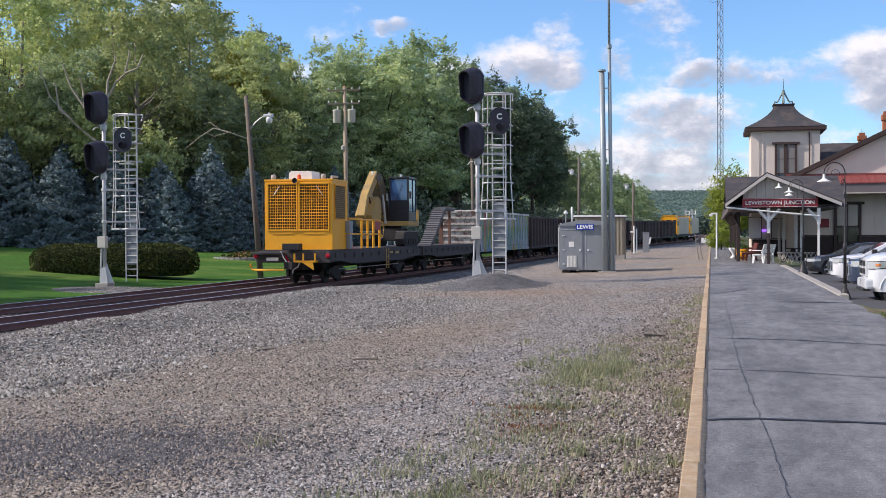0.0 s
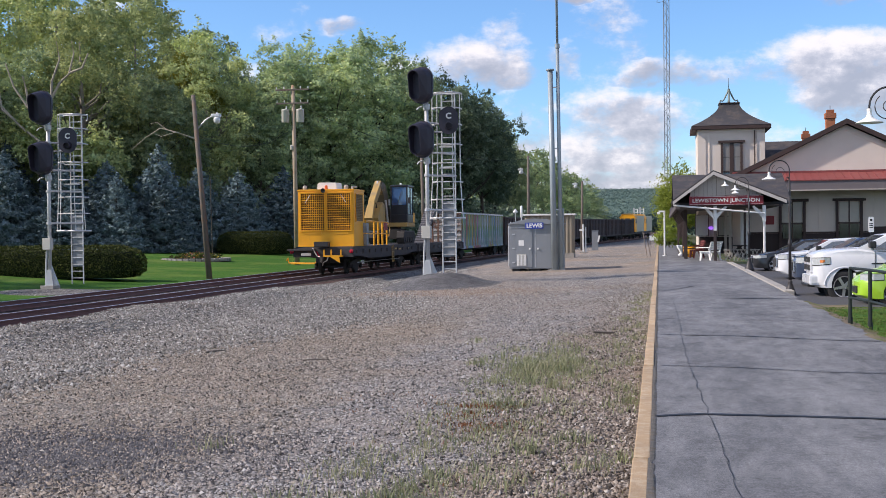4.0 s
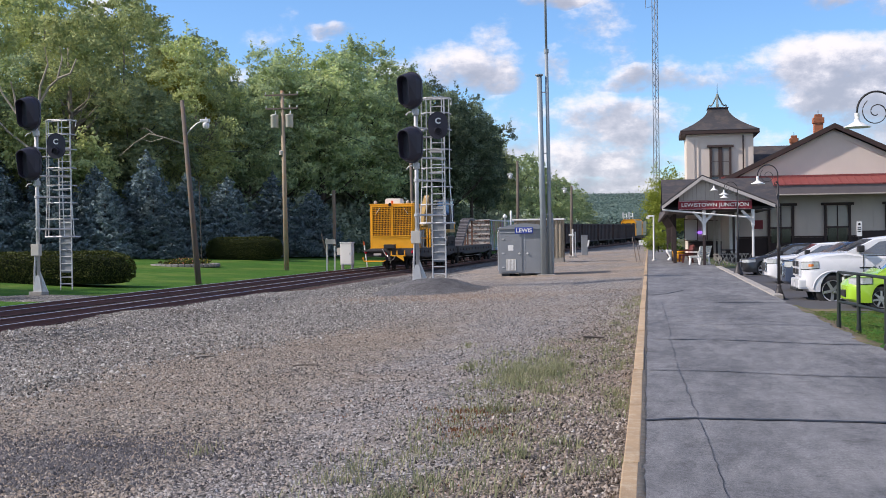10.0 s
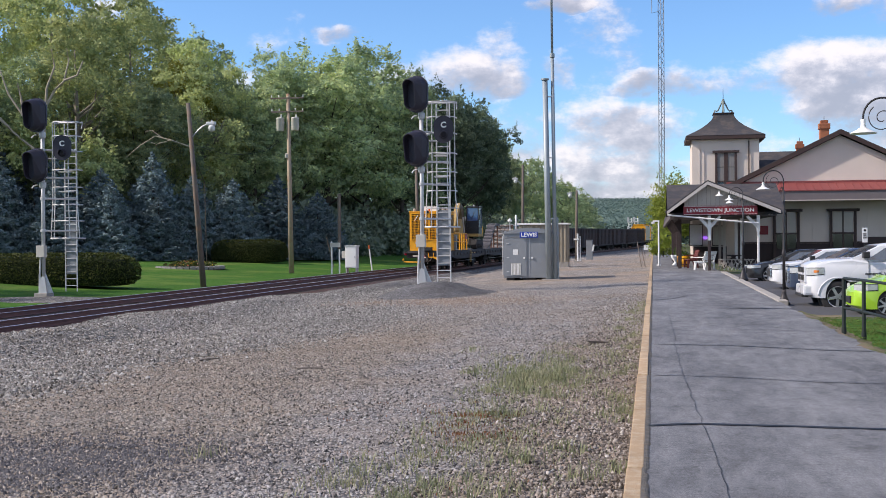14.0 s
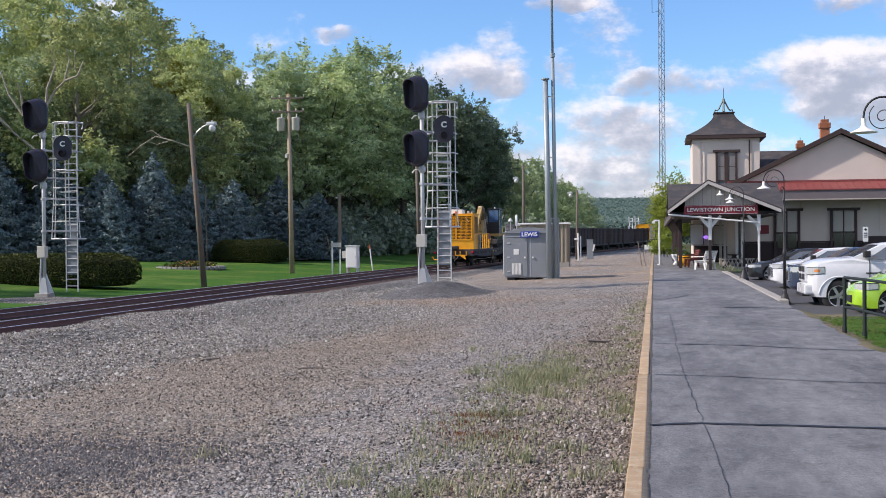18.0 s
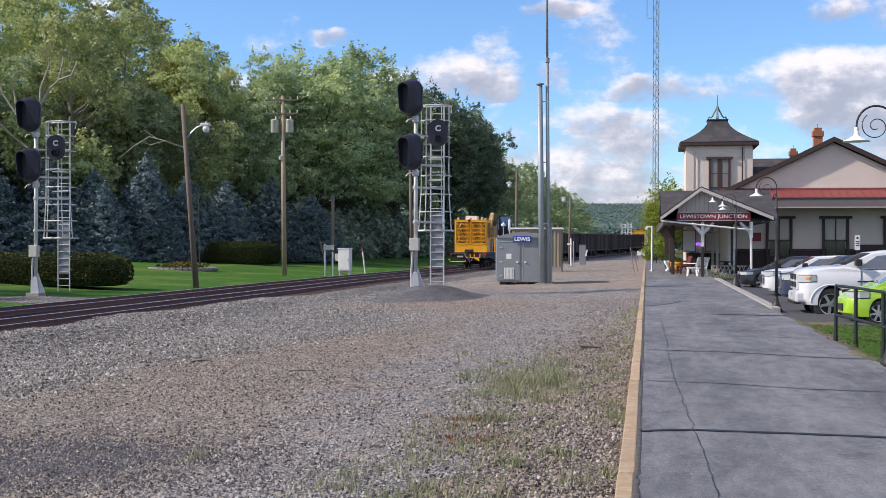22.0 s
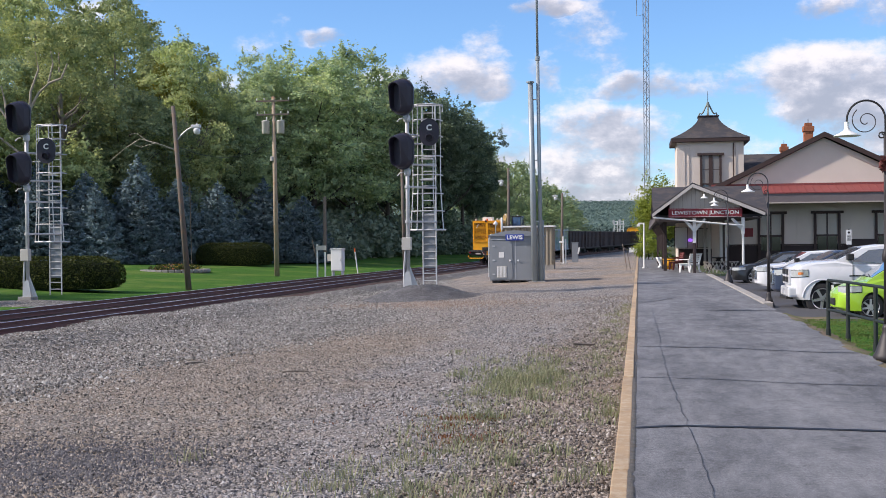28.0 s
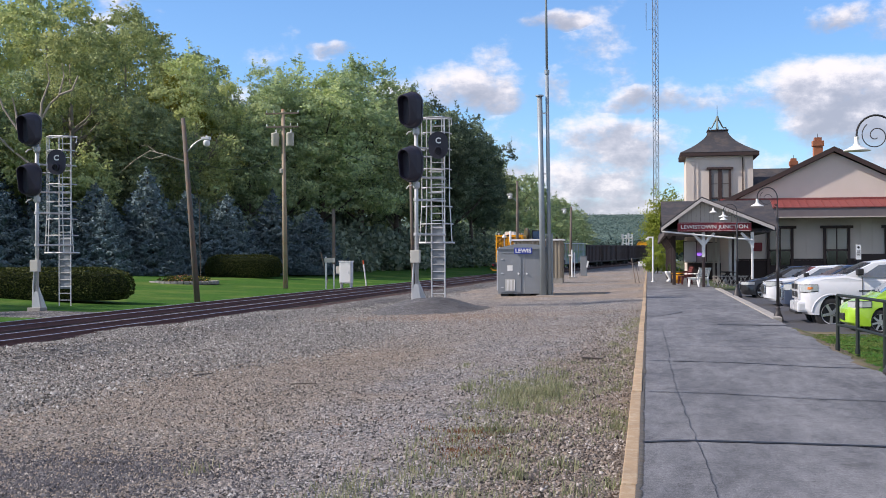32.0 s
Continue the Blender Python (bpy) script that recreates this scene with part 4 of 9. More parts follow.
def utility_pole():
    p, d = wood_pole("utility_pole", (-27.25, 85.0, 0.0), (-27.42, 85.0, 13.2), 0.2, 0.13, "brown wooden utility pole with two crossarms and transformers", "utility pole")
    for z, w in ((12.85, 1.32), (11.82, 1.28)):
        arm = part("crossarm", box(-w - 0.17, w - 0.17, -0.22, -0.11, z - 0.06, z + 0.06, bevel=0.01), M_WOOD, p)
        for i in (-0.95, -0.5, 0.5, 0.95):
            part("insulator", lathe(((0.03, 0.0), (0.05, 0.06), (0.03, 0.1), (0.055, 0.14), (0.0, 0.2)), n=10), M_WHITE, arm, m=pose(i * w - 0.17, -0.165, z + 0.06))
    for x in (-0.72, 0.46):
        t = part("transformer", lathe(((0.27, 0.0), (0.29, 0.03), (0.29, 0.9), (0.31, 0.93), (0.28, 1.0), (0.0, 1.06)), n=18), M_BOXPALE, p, "pale grey transformer can", smooth=True, m=pose(x, -0.22, 10.35))
        part("bushing", lathe(((0.05, 0.0), (0.06, 0.05), (0.04, 0.1), (0.06, 0.15), (0.02, 0.25)), n=10), M_WHITE, t, m=pose(0.08, 0, 1.04))
        part("hanger", box(-0.06, 0.3 if x < 0 else 0.06, 0.1, 0.22, 0.6, 0.7), M_GALV, t)
    part("junction_can", lathe(((0.13, 0.0), (0.14, 0.3), (0.0, 0.36)), n=12), M_BOXPALE, p, m=pose(-0.27, -0.12, 8.3))


utility_pole()
single("dead_pole", rod((-19.95, 98, -0.6), (-20.15, 98, 8.8), 0.16, r2=0.12, n=12), M_WOOD, "bare grey wooden pole at the lawn edge", "pole", smooth=True)


def wires():
    w = thing("overhead_wire", label="thin black wires strung between the wooden poles", category="wire")
    for a, b, sag in (((-27.5, 85, 9.9), (-25.05, 60, 7.4), 1.0), ((-27.6, 85, 8.5), (-34, 110, 6.0), 1.2), ((-27.4, 85, 11.9), (-12.5, 112, 8.9), 1.5), ((-12.5, 112, 8.7), (-7.9, 122, 6.9), 0.6)):
        a, b = Vector(a), Vector(b)
        pts = [a.lerp(b, u) - Vector((0, 0, 4 * sag * u * (1 - u))) for u in np.linspace(0, 1, 14)]
        part("wire", tube(pts, 0.013, n=4), M_DARK, w)


wires()


def relay_cabinet():
    c = thing("relay_cabinet", -22.75, 86.0, lawn_z(-23.5, 86.0), label="white metal trackside relay cabinet on short legs", category="cabinet")
    body = part("body", box(-0.45, 0.45, -0.3, 0.45, 0.45, 2.1, bevel=0.02), M_WHITE, c)
    part("roof", box(-0.5, 0.5, -0.36, 0.5, 2.1, 2.17, bevel=0.015), M_WHITE, c)
    part("door", box(-0.4, 0.4, -0.325, -0.302, 0.52, 2.03, bevel=0.01), M_WHITE, c)
    part("handle", box(0.28, 0.32, -0.36, -0.325, 1.2, 1.36), M_GALV, c)
    for x in (-0.38, 0.38):
        part("leg", box(x - 0.05, x + 0.05, -0.2, 0.35, -0.3, 0.45), M_GALV, c)
    part("side_box", box(-0.75, -0.45, -0.2, 0.2, 1.2, 1.75, bevel=0.02), M_BOXPALE, c)
    part("cable", tube(((-0.7, 0, 1.4), (-1.0, 0, 1.35), (-1.2, 0, 1.7)), 0.03), M_DARK, c)
    p = thing("equipment_posts", -23.72, 86.0, lawn_z(-23.7, 86.0), label="two white posts with a tall wooden stub and crossbar", category="post")
    part("tall_post", box(-0.11, 0.11, -0.09, 0.09, 1.9, 6.15, bevel=0.02), M_WOOD, p)
    part("post", rod((0, -0.02, -0.4), (0, -0.02, 2.4), 0.065), M_WHITE, p)
    part("post", rod((-0.62, -0.02, -0.4), (-0.62, -0.02, 2.5), 0.065), M_WHITE, p)
    part("crossbar", box(-0.7, 0.1, -0.14, -0.05, 2.05, 2.4), M_BOXPALE, p)
    st = single("marker_stake", rod((-21.65, 88, -0.4), (-21.9, 88, 1.55), 0.05), M_WHITE, "leaning white marker stake with an orange tip", "stake")
    part("tip", rod((-21.87, 88, 1.3), (-21.91, 88, 1.6), 0.055), M_ORANGE, st)
    single("guy_stake", rod((-25.3, 90, -0.2), (-25.9, 90, 2.3), 0.04), M_WOOD, "thin leaning wooden stake on the lawn", "stake")


M_ORANGE = mat("safety orange", (0.75, 0.12, 0.02), 0.5, var=0.1, bump=0.03)
relay_cabinet()


def signal_house():
    h = thing("signal_house", -6.07, 57.2, -0.17, label="grey metal signal house with a vaulted roof on concrete blocks", category="equipment house")
    body = part("body", box(-1.27, 1.27, 0.0, 2.6, 0.14, 2.34, bevel=0.015), M_BOXGREY, h)
    arc = [(-1.33, 2.34), (-1.33, 2.38)] + [(-1.33 + 2.66 * u, 2.38 + 0.24 * math.sin(math.pi * u)) for u in np.linspace(0.02, 0.98, 15)] + [(1.33, 2.38), (1.33, 2.34)]
    part("roof", prism(arc, "y", -0.07, 2.67), M_BOXGREY, h)
    door = part("door", box(-1.17, -0.12, -0.03, -0.004, 0.22, 2.12, bevel=0.008), M_BOXGREY, h)
    for z in (0.45, 1.15, 1.85):
        part("hinge", box(-1.12, -0.99, -0.055, -0.03, z - 0.03, z + 0.03), M_GALV, door)
    part("handle", lathe(((0.05, 0), (0.05, 0.05), (0.0, 0.06)), n=10, m=pose(-0.24, -0.03, 1.13, 90)), M_WHITE, door)
    part("notice", box(-0.8, -0.54, -0.04, -0.031, 1.28, 1.55), M_WHITE, door)
    vent = part("vent", box(-0.9, -0.42, -0.036, -0.031, 0.28, 0.86), M_BOXPALE, door)
    for i in range(7):
        x = -0.87 + i * 0.07
        part("slat", box(x - 0.018, x + 0.018, -0.052, -0.036, 0.30, 0.84), M_WHITE, vent)
    part("drip_rail", box(-1.2, -0.1, -0.05, -0.002, 2.15, 2.18), M_GALV, h)
    part("door_knob", lathe(((0.05, 0), (0.05, 0.05), (0.0, 0.06)), n=10, m=pose(0.16, -0.002, 1.13, 90)), M_WHITE, h)
    part("panel_seam", box(0.02, 0.04, -0.01, 0.0, 0.2, 2.2), M_GALV, h)
    pl = part("name_plate", box(-0.45, 0.45, -0.1, -0.085, 2.12, 2.42, bevel=0.004), M_BLUE, h, "blue enamel name plate with white letters")
    text("LEWIS", 0.27, M_WHITE, pl, pose(0, -0.106, 2.265, 90, 0, 0), width=0.78, bold=0.008)
    for x0, x1 in ((-1.15, -0.75), (-0.3, 0.3), (0.75, 1.2)):
        part("foundation_block", box(x0, x1, 0.1, 2.5, -0.12, 0.14), M_DARK if x0 < 0.5 else M_CONC, h)
    part("antenna_dome", lathe(((0.025, 0.0), (0.025, 0.62), (0.11, 0.63), (0.11, 0.70), (0.0, 0.83)), n=12), M_WHITE, h, m=pose(-1.0, 0.4, 2.3), smooth=True)
    part("whip_antenna", lathe(((0.03, 0.0), (0.03, 0.3), (0.055, 0.32), (0.055, 0.85), (0.0, 0.9)), n=10), M_WHITE, h, m=pose(-0.75, 0.9, 2.4), smooth=True)
    part("corner_conduit", tube(((-1.31, 0.05, 0.3), (-1.31, 0.05, 2.2), (-1.22, 0.3, 2.45)), 0.03), M_GALV, h)


signal_house()


def antenna_mast():
    a = thing("antenna_mast", -4.95, 57.0, -0.15, label="tall grey steel antenna mast beside the signal house", category="antenna mast")
    part("footing", box(-0.45, 0.42, -0.35, 0.4, -0.3, 0.07, bevel=0.02), M_CONC, a)
    part("sleeve", rod((-0.12, 0, 0.05), (-0.26, 0, 9.85), 0.15, r2=0.13, n=14), M_GALV2, a, smooth=True)
    part("cap", rod((-0.26, 0, 9.85), (-0.26, 0, 9.92), 0.2, n=14), M_GALV2, a)
    part("lower_tube", rod((0.19, 0.05, 0.05), (0.10, 0.05, 11.0), 0.10, r2=0.085, n=14), M_GALV2, a, smooth=True)
    part("collar", rod((0.1, 0.05, 10.95), (0.1, 0.05, 11.15), 0.12, n=14), M_GALV2, a)
    part("upper_tube", rod((0.10, 0.05, 11.0), (0.05, 0.05, 19.0), 0.062, r2=0.05, n=12), M_GALV2, a, smooth=True)
    part("back_plate", box(0.02, 0.34, 0.14, 0.2, 0.05, 3.1), M_GALV2, a)
    for z in (3.0, 6.0, 9.0):
        part("standoff", box(-0.2, 0.15, -0.03, 0.05, z, z + 0.05), M_GALV, a)


M_GALV2 = mat("blue-grey galvanised tube", (0.30, 0.35, 0.38), 0.5, metal=0.3, var=0.12, scale=1.5, bump=0.06)
antenna_mast()


def ribbed_shed():
    s = thing("storage_shed", -7.9, 85.0, 0.0, label="beige ribbed metal storage shed with a white roof edge", category="shed")
    part("body", box(-1.85, 1.7, 0.05, 1.3, 0.25, 3.0), M_BEIGE, s)
    rib = mesh_of(prism(((-0.1, 0.0), (-0.05, -0.06), (0.05, -0.06), (0.1, 0.0)), "z", 0.0, 2.7), "rib", M_BEIGE)
    for i in range(13):
        part("rib", rib, None, s, m=pose(-1.7 + i * 0.27, 0.05, 0.25))
    for i in range(4):
        part("rib", rib, None, s, m=pose(1.7, 0.25 + i * 0.28, 0.25, 0, 0, 90))
    part("roof_edge", box(-2.0, 1.85, -0.12, 1.45, 3.0, 3.12, bevel=0.02), M_WHITE, s)
    part("plinth", box(-1.9, 1.75, 0.0, 1.35, -0.7, 0.25), M_CONC, s)


M_BEIGE = mat("beige ribbed steel", (0.288, 0.248, 0.188), 0.65, var=0.15, scale=1.2, bump=0.08)
ribbed_shed()


def far_cabinets():
    p = thing("switch_stand", -6.75, 105.0, 0.12, label="white steel switch stand with two posts on concrete", category="switch stand")
    part("post", rod((0, 0, -0.3), (0, 0, 2.35), 0.075), M_WHITE, p)
    part("post", rod((0.22, 0.05, -0.3), (0.22, 0.05, 2.1), 0.05), M_WHITE, p)
    part("lever", box(-0.35, 0.1, -0.1, -0.04, 1.75, 1.9), M_WHITE, p)
    part("pad", box(-0.3, 0.4, -0.3, 0.3, -0.6, -0.12), M_CONC, p)
    c = thing("power_cabinet", -5.75, 106.0, 0.1, label="slim dark grey metal cabinet beside the yard", category="cabinet")
    part("body", box(-0.28, 0.28, -0.25, 0.35, 0.0, 1.75, bevel=0.02), M_BOXGREY, c)
    part("lid", box(-0.31, 0.31, -0.28, 0.38, 1.75, 1.8), M_BOXGREY, c)
    part("label_plate", box(0.05, 0.2, -0.262, -0.252, 0.8, 1.4), M_WHITE, c, m=pose(0, 0, 0, 0, 12, 0))
    b = thing("bollard_lamp", 0.32, 74.0, plat_z(74), label="white steel post with a small box on an arm", category="post")
    part("post", rod((0, 0, -0.2), (0, 0, 2.85), 0.055), M_WHITE, b)
    part("base_flange", rod((0, 0, 0), (0, 0, 0.06), 0.14), M_WHITE, b)
    part("arm", box(-0.36, 0.05, -0.03, 0.03, 2.75, 2.85), M_WHITE, b)
    part("camera_box", box(-0.45, -0.25, -0.1, 0.2, 2.62, 2.76, bevel=0.02), M_WHITE, b)
    w = thing("sign_board_far", -0.75, 150.0, 0.2, label="small white board on short posts at the platform end", category="board")
    part("board", box(-0.5, 0.5, -0.02, 0.02, 0.4, 1.0), M_WHITE, w)
    for x in (-0.4, 0.4):
        part("post", box(x - 0.04, x + 0.04, 0.021, 0.08, -0.6, 0.95), M_WOOD, w)
    for dx, z in ((0.0, 1.7), (0.25, 1.4)):
        single("leaning_stake", rod((-0.75 + dx, 78.0, -0.3), (-1.1 + dx, 80.0, z), 0.03), M_WOOD, "thin leaning wooden stake beside the kerb", "stake")


far_cabinets()


M_TOWERSTEEL = mat("weathered blue-grey tower steel", (0.20, 0.23, 0.27), 0.6, metal=0.2, var=0.15, bump=0.05)


def radio_tower():
    t = thing("radio_tower", 1.25, 172.0, 0.0, label="tall slender lattice radio tower behind the station", category="radio tower")
    r, H = 0.46, 58.0
    steel = M_TOWERSTEEL
    leg = [(r * math.cos(a), r * math.sin(a)) for a in (0.5, 0.5 + 2.094, 0.5 + 4.189)]
    for x, y in leg:
        part("leg", rod((x, y, -1.5), (x, y, H), 0.06, n=6), steel, t)
    bm = bmesh.new()
    for i in range(72):
        z = i * 0.8
        for j in range(3):
            a, b = leg[j], leg[(j + 1) % 3]
            p, q = (a, b) if i % 2 else (b, a)
            rod((*p, z), (*q, z + 0.8), 0.032, bm, n=4, caps=False)
    tagged(part("lacing", bm, steel, t), kind="stuff")
    part("side_antenna", tube(((-0.4, 0, 35.2), (-1.3, 0, 35.0), (-1.3, 0, 39.0)), 0.05), steel, t)


radio_tower()

# ---- station, platform furniture ----
M_WAIN = mat("dark brown wainscot", (0.040, 0.026, 0.026), 0.7, var=0.2, scale=2, bump=0.15)
M_BLIND = mat("pale roller blind", (0.52, 0.49, 0.43), 0.8, var=0.08, bump=0.05)
M_GREYWOOD = mat("grey painted boards", (0.46, 0.42, 0.375), 0.75, var=0.12, scale=1.5, bump=0.15)
M_GREYTRIM = mat("pale grey trim paint", (0.50, 0.47, 0.44), 0.7, var=0.1, bump=0.08)
M_SHADE = mat("grey drawn shade behind glass", (0.22, 0.21, 0.20), 0.5, var=0.15, scale=1.5, bump=0.03)
M_FASCIA = mat("dull mauve fascia paint", (0.17, 0.145, 0.15), 0.8, var=0.15, bump=0.1)
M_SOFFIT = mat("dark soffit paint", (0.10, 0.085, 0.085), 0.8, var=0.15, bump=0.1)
M_NEON = bpy.data.materials.new("neon tube")
M_NEON.use_nodes = True
M_NEON.node_tree.nodes["Principled BSDF"].inputs["Emission Color"].default_value = (0.35, 0.10, 0.95, 1)
M_NEON.node_tree.nodes["Principled BSDF"].inputs["Emission Strength"].default_value = 0.8


def tall_window(parent, x, y, z0, z1, w, split=True, door=False):
    """A tall brown-framed opening with blind and glass."""
    win = part("door" if door else "window", box(x - w / 2 - 0.16, x - w / 2, y - 0.09, y + 0.02, z0, z1, bevel=0.01), M_BROWN, parent)
    part("frame", box(x + w / 2, x + w / 2 + 0.16, y - 0.09, y + 0.02, z0, z1, bevel=0.01), M_BROWN, win)
    part("lintel", box(x - w / 2 - 0.34, x + w / 2 + 0.34, y - 0.14, y + 0.02, z1, z1 + 0.17, bevel=0.015), M_BROWN, win)
    zm = z0 + (z1 - z0) * (0.56 if door else 0.4)
    if door:
        part("leaf", box(x - w / 2, x + w / 2, y - 0.02, y + 0.02, z0, z0 + 0.8), M_WAIN, win)
        part("pane", box(x - w / 2 + 0.06, x + w / 2 - 0.06, y - 0.012, y - 0.002, z0 + 0.8, zm), M_GLASS, win)
        part("blind", box(x - w / 2 + 0.05, x + w / 2 - 0.05, y - 0.01, y + 0.0, zm + 0.06, z1 - 0.05), M_BLIND, win)
        part("rail", box(x - w / 2, x + w / 2, y - 0.04, y + 0.02, zm - 0.05, zm + 0.06), M_BROWN, win)
        part("mullion", box(x - 0.04, x + 0.04, y - 0.045, y + 0.02, z0, z1), M_BROWN, win)
    else:
        part("mullion", box(x - 0.14, x + 0.14, y - 0.06, y + 0.02, z0, z1, bevel=0.01), M_BROWN, win)
        for s in (-1, 1):
            cx = x + s * (w / 4 + 0.07)
            hw = w / 4 - 0.08
            part("upper_pane", box(cx - hw, cx + hw, y - 0.03, y - 0.02, zm + 0.05, z1 - 0.06), M_SHADE, win)
            part("lower_pane", box(cx - hw, cx + hw, y - 0.03, y - 0.02, z0, zm - 0.05), M_PALEGLASS, win)
            part("sash_bar", box(cx - hw, cx + hw, y - 0.045, y - 0.015, zm - 0.05, zm + 0.05), M_BROWN, win)
            part("glazing_bar", box(cx - hw, cx + hw, y - 0.045, y - 0.015, zm + (z1 - zm) * 0.5 - 0.02, zm + (z1 - zm) * 0.5 + 0.02), M_BROWN, win)
    return win


# pale tint puts the sky's light into the lower panes' colour
M_PALEGLASS = glass_mat("pale glass tinted as sky-lit", (0.10, 0.14, 0.18), alpha=0.6)


def station_house():
    h = thing("station_building", 0, 0, 0, label="cream wooden station with brown trim, gabled roof and red porch roof", category="station building")
    g = plat_z(76)
    ax, az, sl = 11.54, 8.30, 0.487
    x0, x1, Y = 5.3, 17.8, 76.0
    eave = az - sl * (ax - x0)
    part("front_wall", prism(((x0, g - 0.3), (x1, g - 0.3), (x1, eave), (ax, az), (x0, eave)), "y", Y, Y + 0.3), M_CREAM, h)
    part("side_wall", box(x0, x0 + 0.3, Y + 0.3, 104, g - 0.3, eave), M_CREAM, h)
    part("side_wall", box(x1 - 0.3, x1, Y + 0.3, 104, g - 0.3, eave), M_CREAM, h)
    part("back_wall", box(x0, x1, 104, 104.3, g - 0.3, eave), M_CREAM, h)
    for s, name in ((-1, "roof_slope"), (1, "roof_slope")):
        w = 7.1
        o = [(ax, az + 0.12), (ax + s * w, az + 0.12 - sl * w), (ax + s * w, az + 0.36 - sl * w), (ax, az + 0.36)]
        part(name, prism(o, "y", Y - 0.36, 104.9), M_SHINGLE, h)
        o = [(ax, az + 0.04), (ax + s * w, az + 0.04 - sl * w), (ax + s * w, az + 0.33 - sl * w), (ax, az + 0.33)]
        part("bargeboard", prism(o, "y", Y - 0.43, Y - 0.363), M_BROWN, h, "dark brown bargeboard")
        o = [(ax, az - 0.34), (ax + s * 6.0, az - 0.34 - sl * 6.0), (ax + s * 6.0, az - 0.20 - sl * 6.0), (ax, az - 0.20)]
        part("frieze", prism(o, "y", Y - 0.06, Y - 0.002), M_CREAM, h)
    # porch: red roof, dark beam and pale edge
    # the stretch left of x = 6.2 is unseen, added to shade the wall
    porch = part("porch_roof", prism(((Y - 2.1, 4.74), (Y - 2.1, 4.80), (Y - 0.002, 5.36), (Y - 0.002, 5.26)), "x", 4.6, 18.6), M_RED, h, "red standing-seam porch roof")
    seam = mesh_of(prism(((-2.1, 0.0), (-2.1, 0.04), (-0.01, 0.60), (-0.01, 0.56)), "x", -0.015, 0.015), "seam", M_RED)
    for i in range(26):
        part("seam", seam, None, porch, m=pose(6.4 + i * 0.48, Y, 4.80))
    part("roof_flashing", box(4.6, 18.6, Y - 0.12, Y - 0.003, 5.34, 5.46), M_RED, h)
    part("porch_beam", box(4.6, 18.6, Y - 2.05, Y - 1.85, 4.20, 4.74), M_FASCIA, h)
    part("gutter", box(4.6, 18.7, Y - 2.10, Y - 1.85, 4.13, 4.198, bevel=0.01), M_GREYWOOD, h)
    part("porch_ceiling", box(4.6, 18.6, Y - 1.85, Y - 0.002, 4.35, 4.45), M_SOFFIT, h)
    for x in (18.2,):
        part("porch_post", box(x - 0.09, x + 0.09, Y - 2.03, Y - 1.85, g - 0.1, 4.13, bevel=0.02), M_BROWN, h)
    wain = part("wainscot", box(x0 + 0.02, x1, Y - 0.05, Y - 0.002, g - 0.2, 1.52), M_WAIN, h, "dark brown wainscot")
    part("wainscot_cap", box(x0 + 0.02, x1, Y - 0.09, Y - 0.002, 1.525, 1.62), M_BROWN, wain)
    for x in (6.6, 9.15, 9.9, 13.2, 13.9):
        part("batten", box(x - 0.05, x + 0.05, Y - 0.035, Y - 0.002, 1.62, 4.5), M_CREAM, h)
    for x in (8.25, 11.68, 15.35):
        tall_window(h, x, Y - 0.1, g + 0.2, 3.52, 1.3, door=True)
    part("notice_board", box(6.5, 7.15, Y - 0.08, Y - 0.01, 2.1, 2.65), M_SIGNRED, h, "red notice board")
    part("bench_back", box(13.0, 14.6, Y - 0.5, Y - 0.42, 0.9, 1.9), M_WAIN, h)
    # chimneys and cross wing
    for cx, cy, w, z0, z1 in ((11.75, 84.0, 0.6, 6.5, 9.95), (11.9, 99.0, 0.55, 7.0, 9.75)):
        ch = part("chimney", box(cx - w / 2, cx + w / 2, cy, cy + w, z0, z1 - 0.5), M_BRICK, h, "orange brick chimney")
        part("chimney_cap", box(cx - w * 0.62, cx + w * 0.62, cy - w * 0.12, cy + w * 1.12, z1 - 0.5, z1 - 0.12, bevel=0.03), M_BRICK, ch)
        part("chimney_pot", box(cx - w * 0.42, cx + w * 0.42, cy + w * 0.1, cy + w * 0.9, z1 - 0.12, z1 + 0.12, bevel=0.03), M_BRICK, ch)
        part("flue", rod((cx, cy + w / 2, z1 + 0.1), (cx, cy + w / 2, z1 + 0.4), 0.02), M_DARK, ch)
    part("wing_roof", prism(((90.5, 6.0), (95.0, 8.75), (99.5, 6.0)), "x", 7.0, 11.5), M_SHINGLE, h)
    return h


station_house()


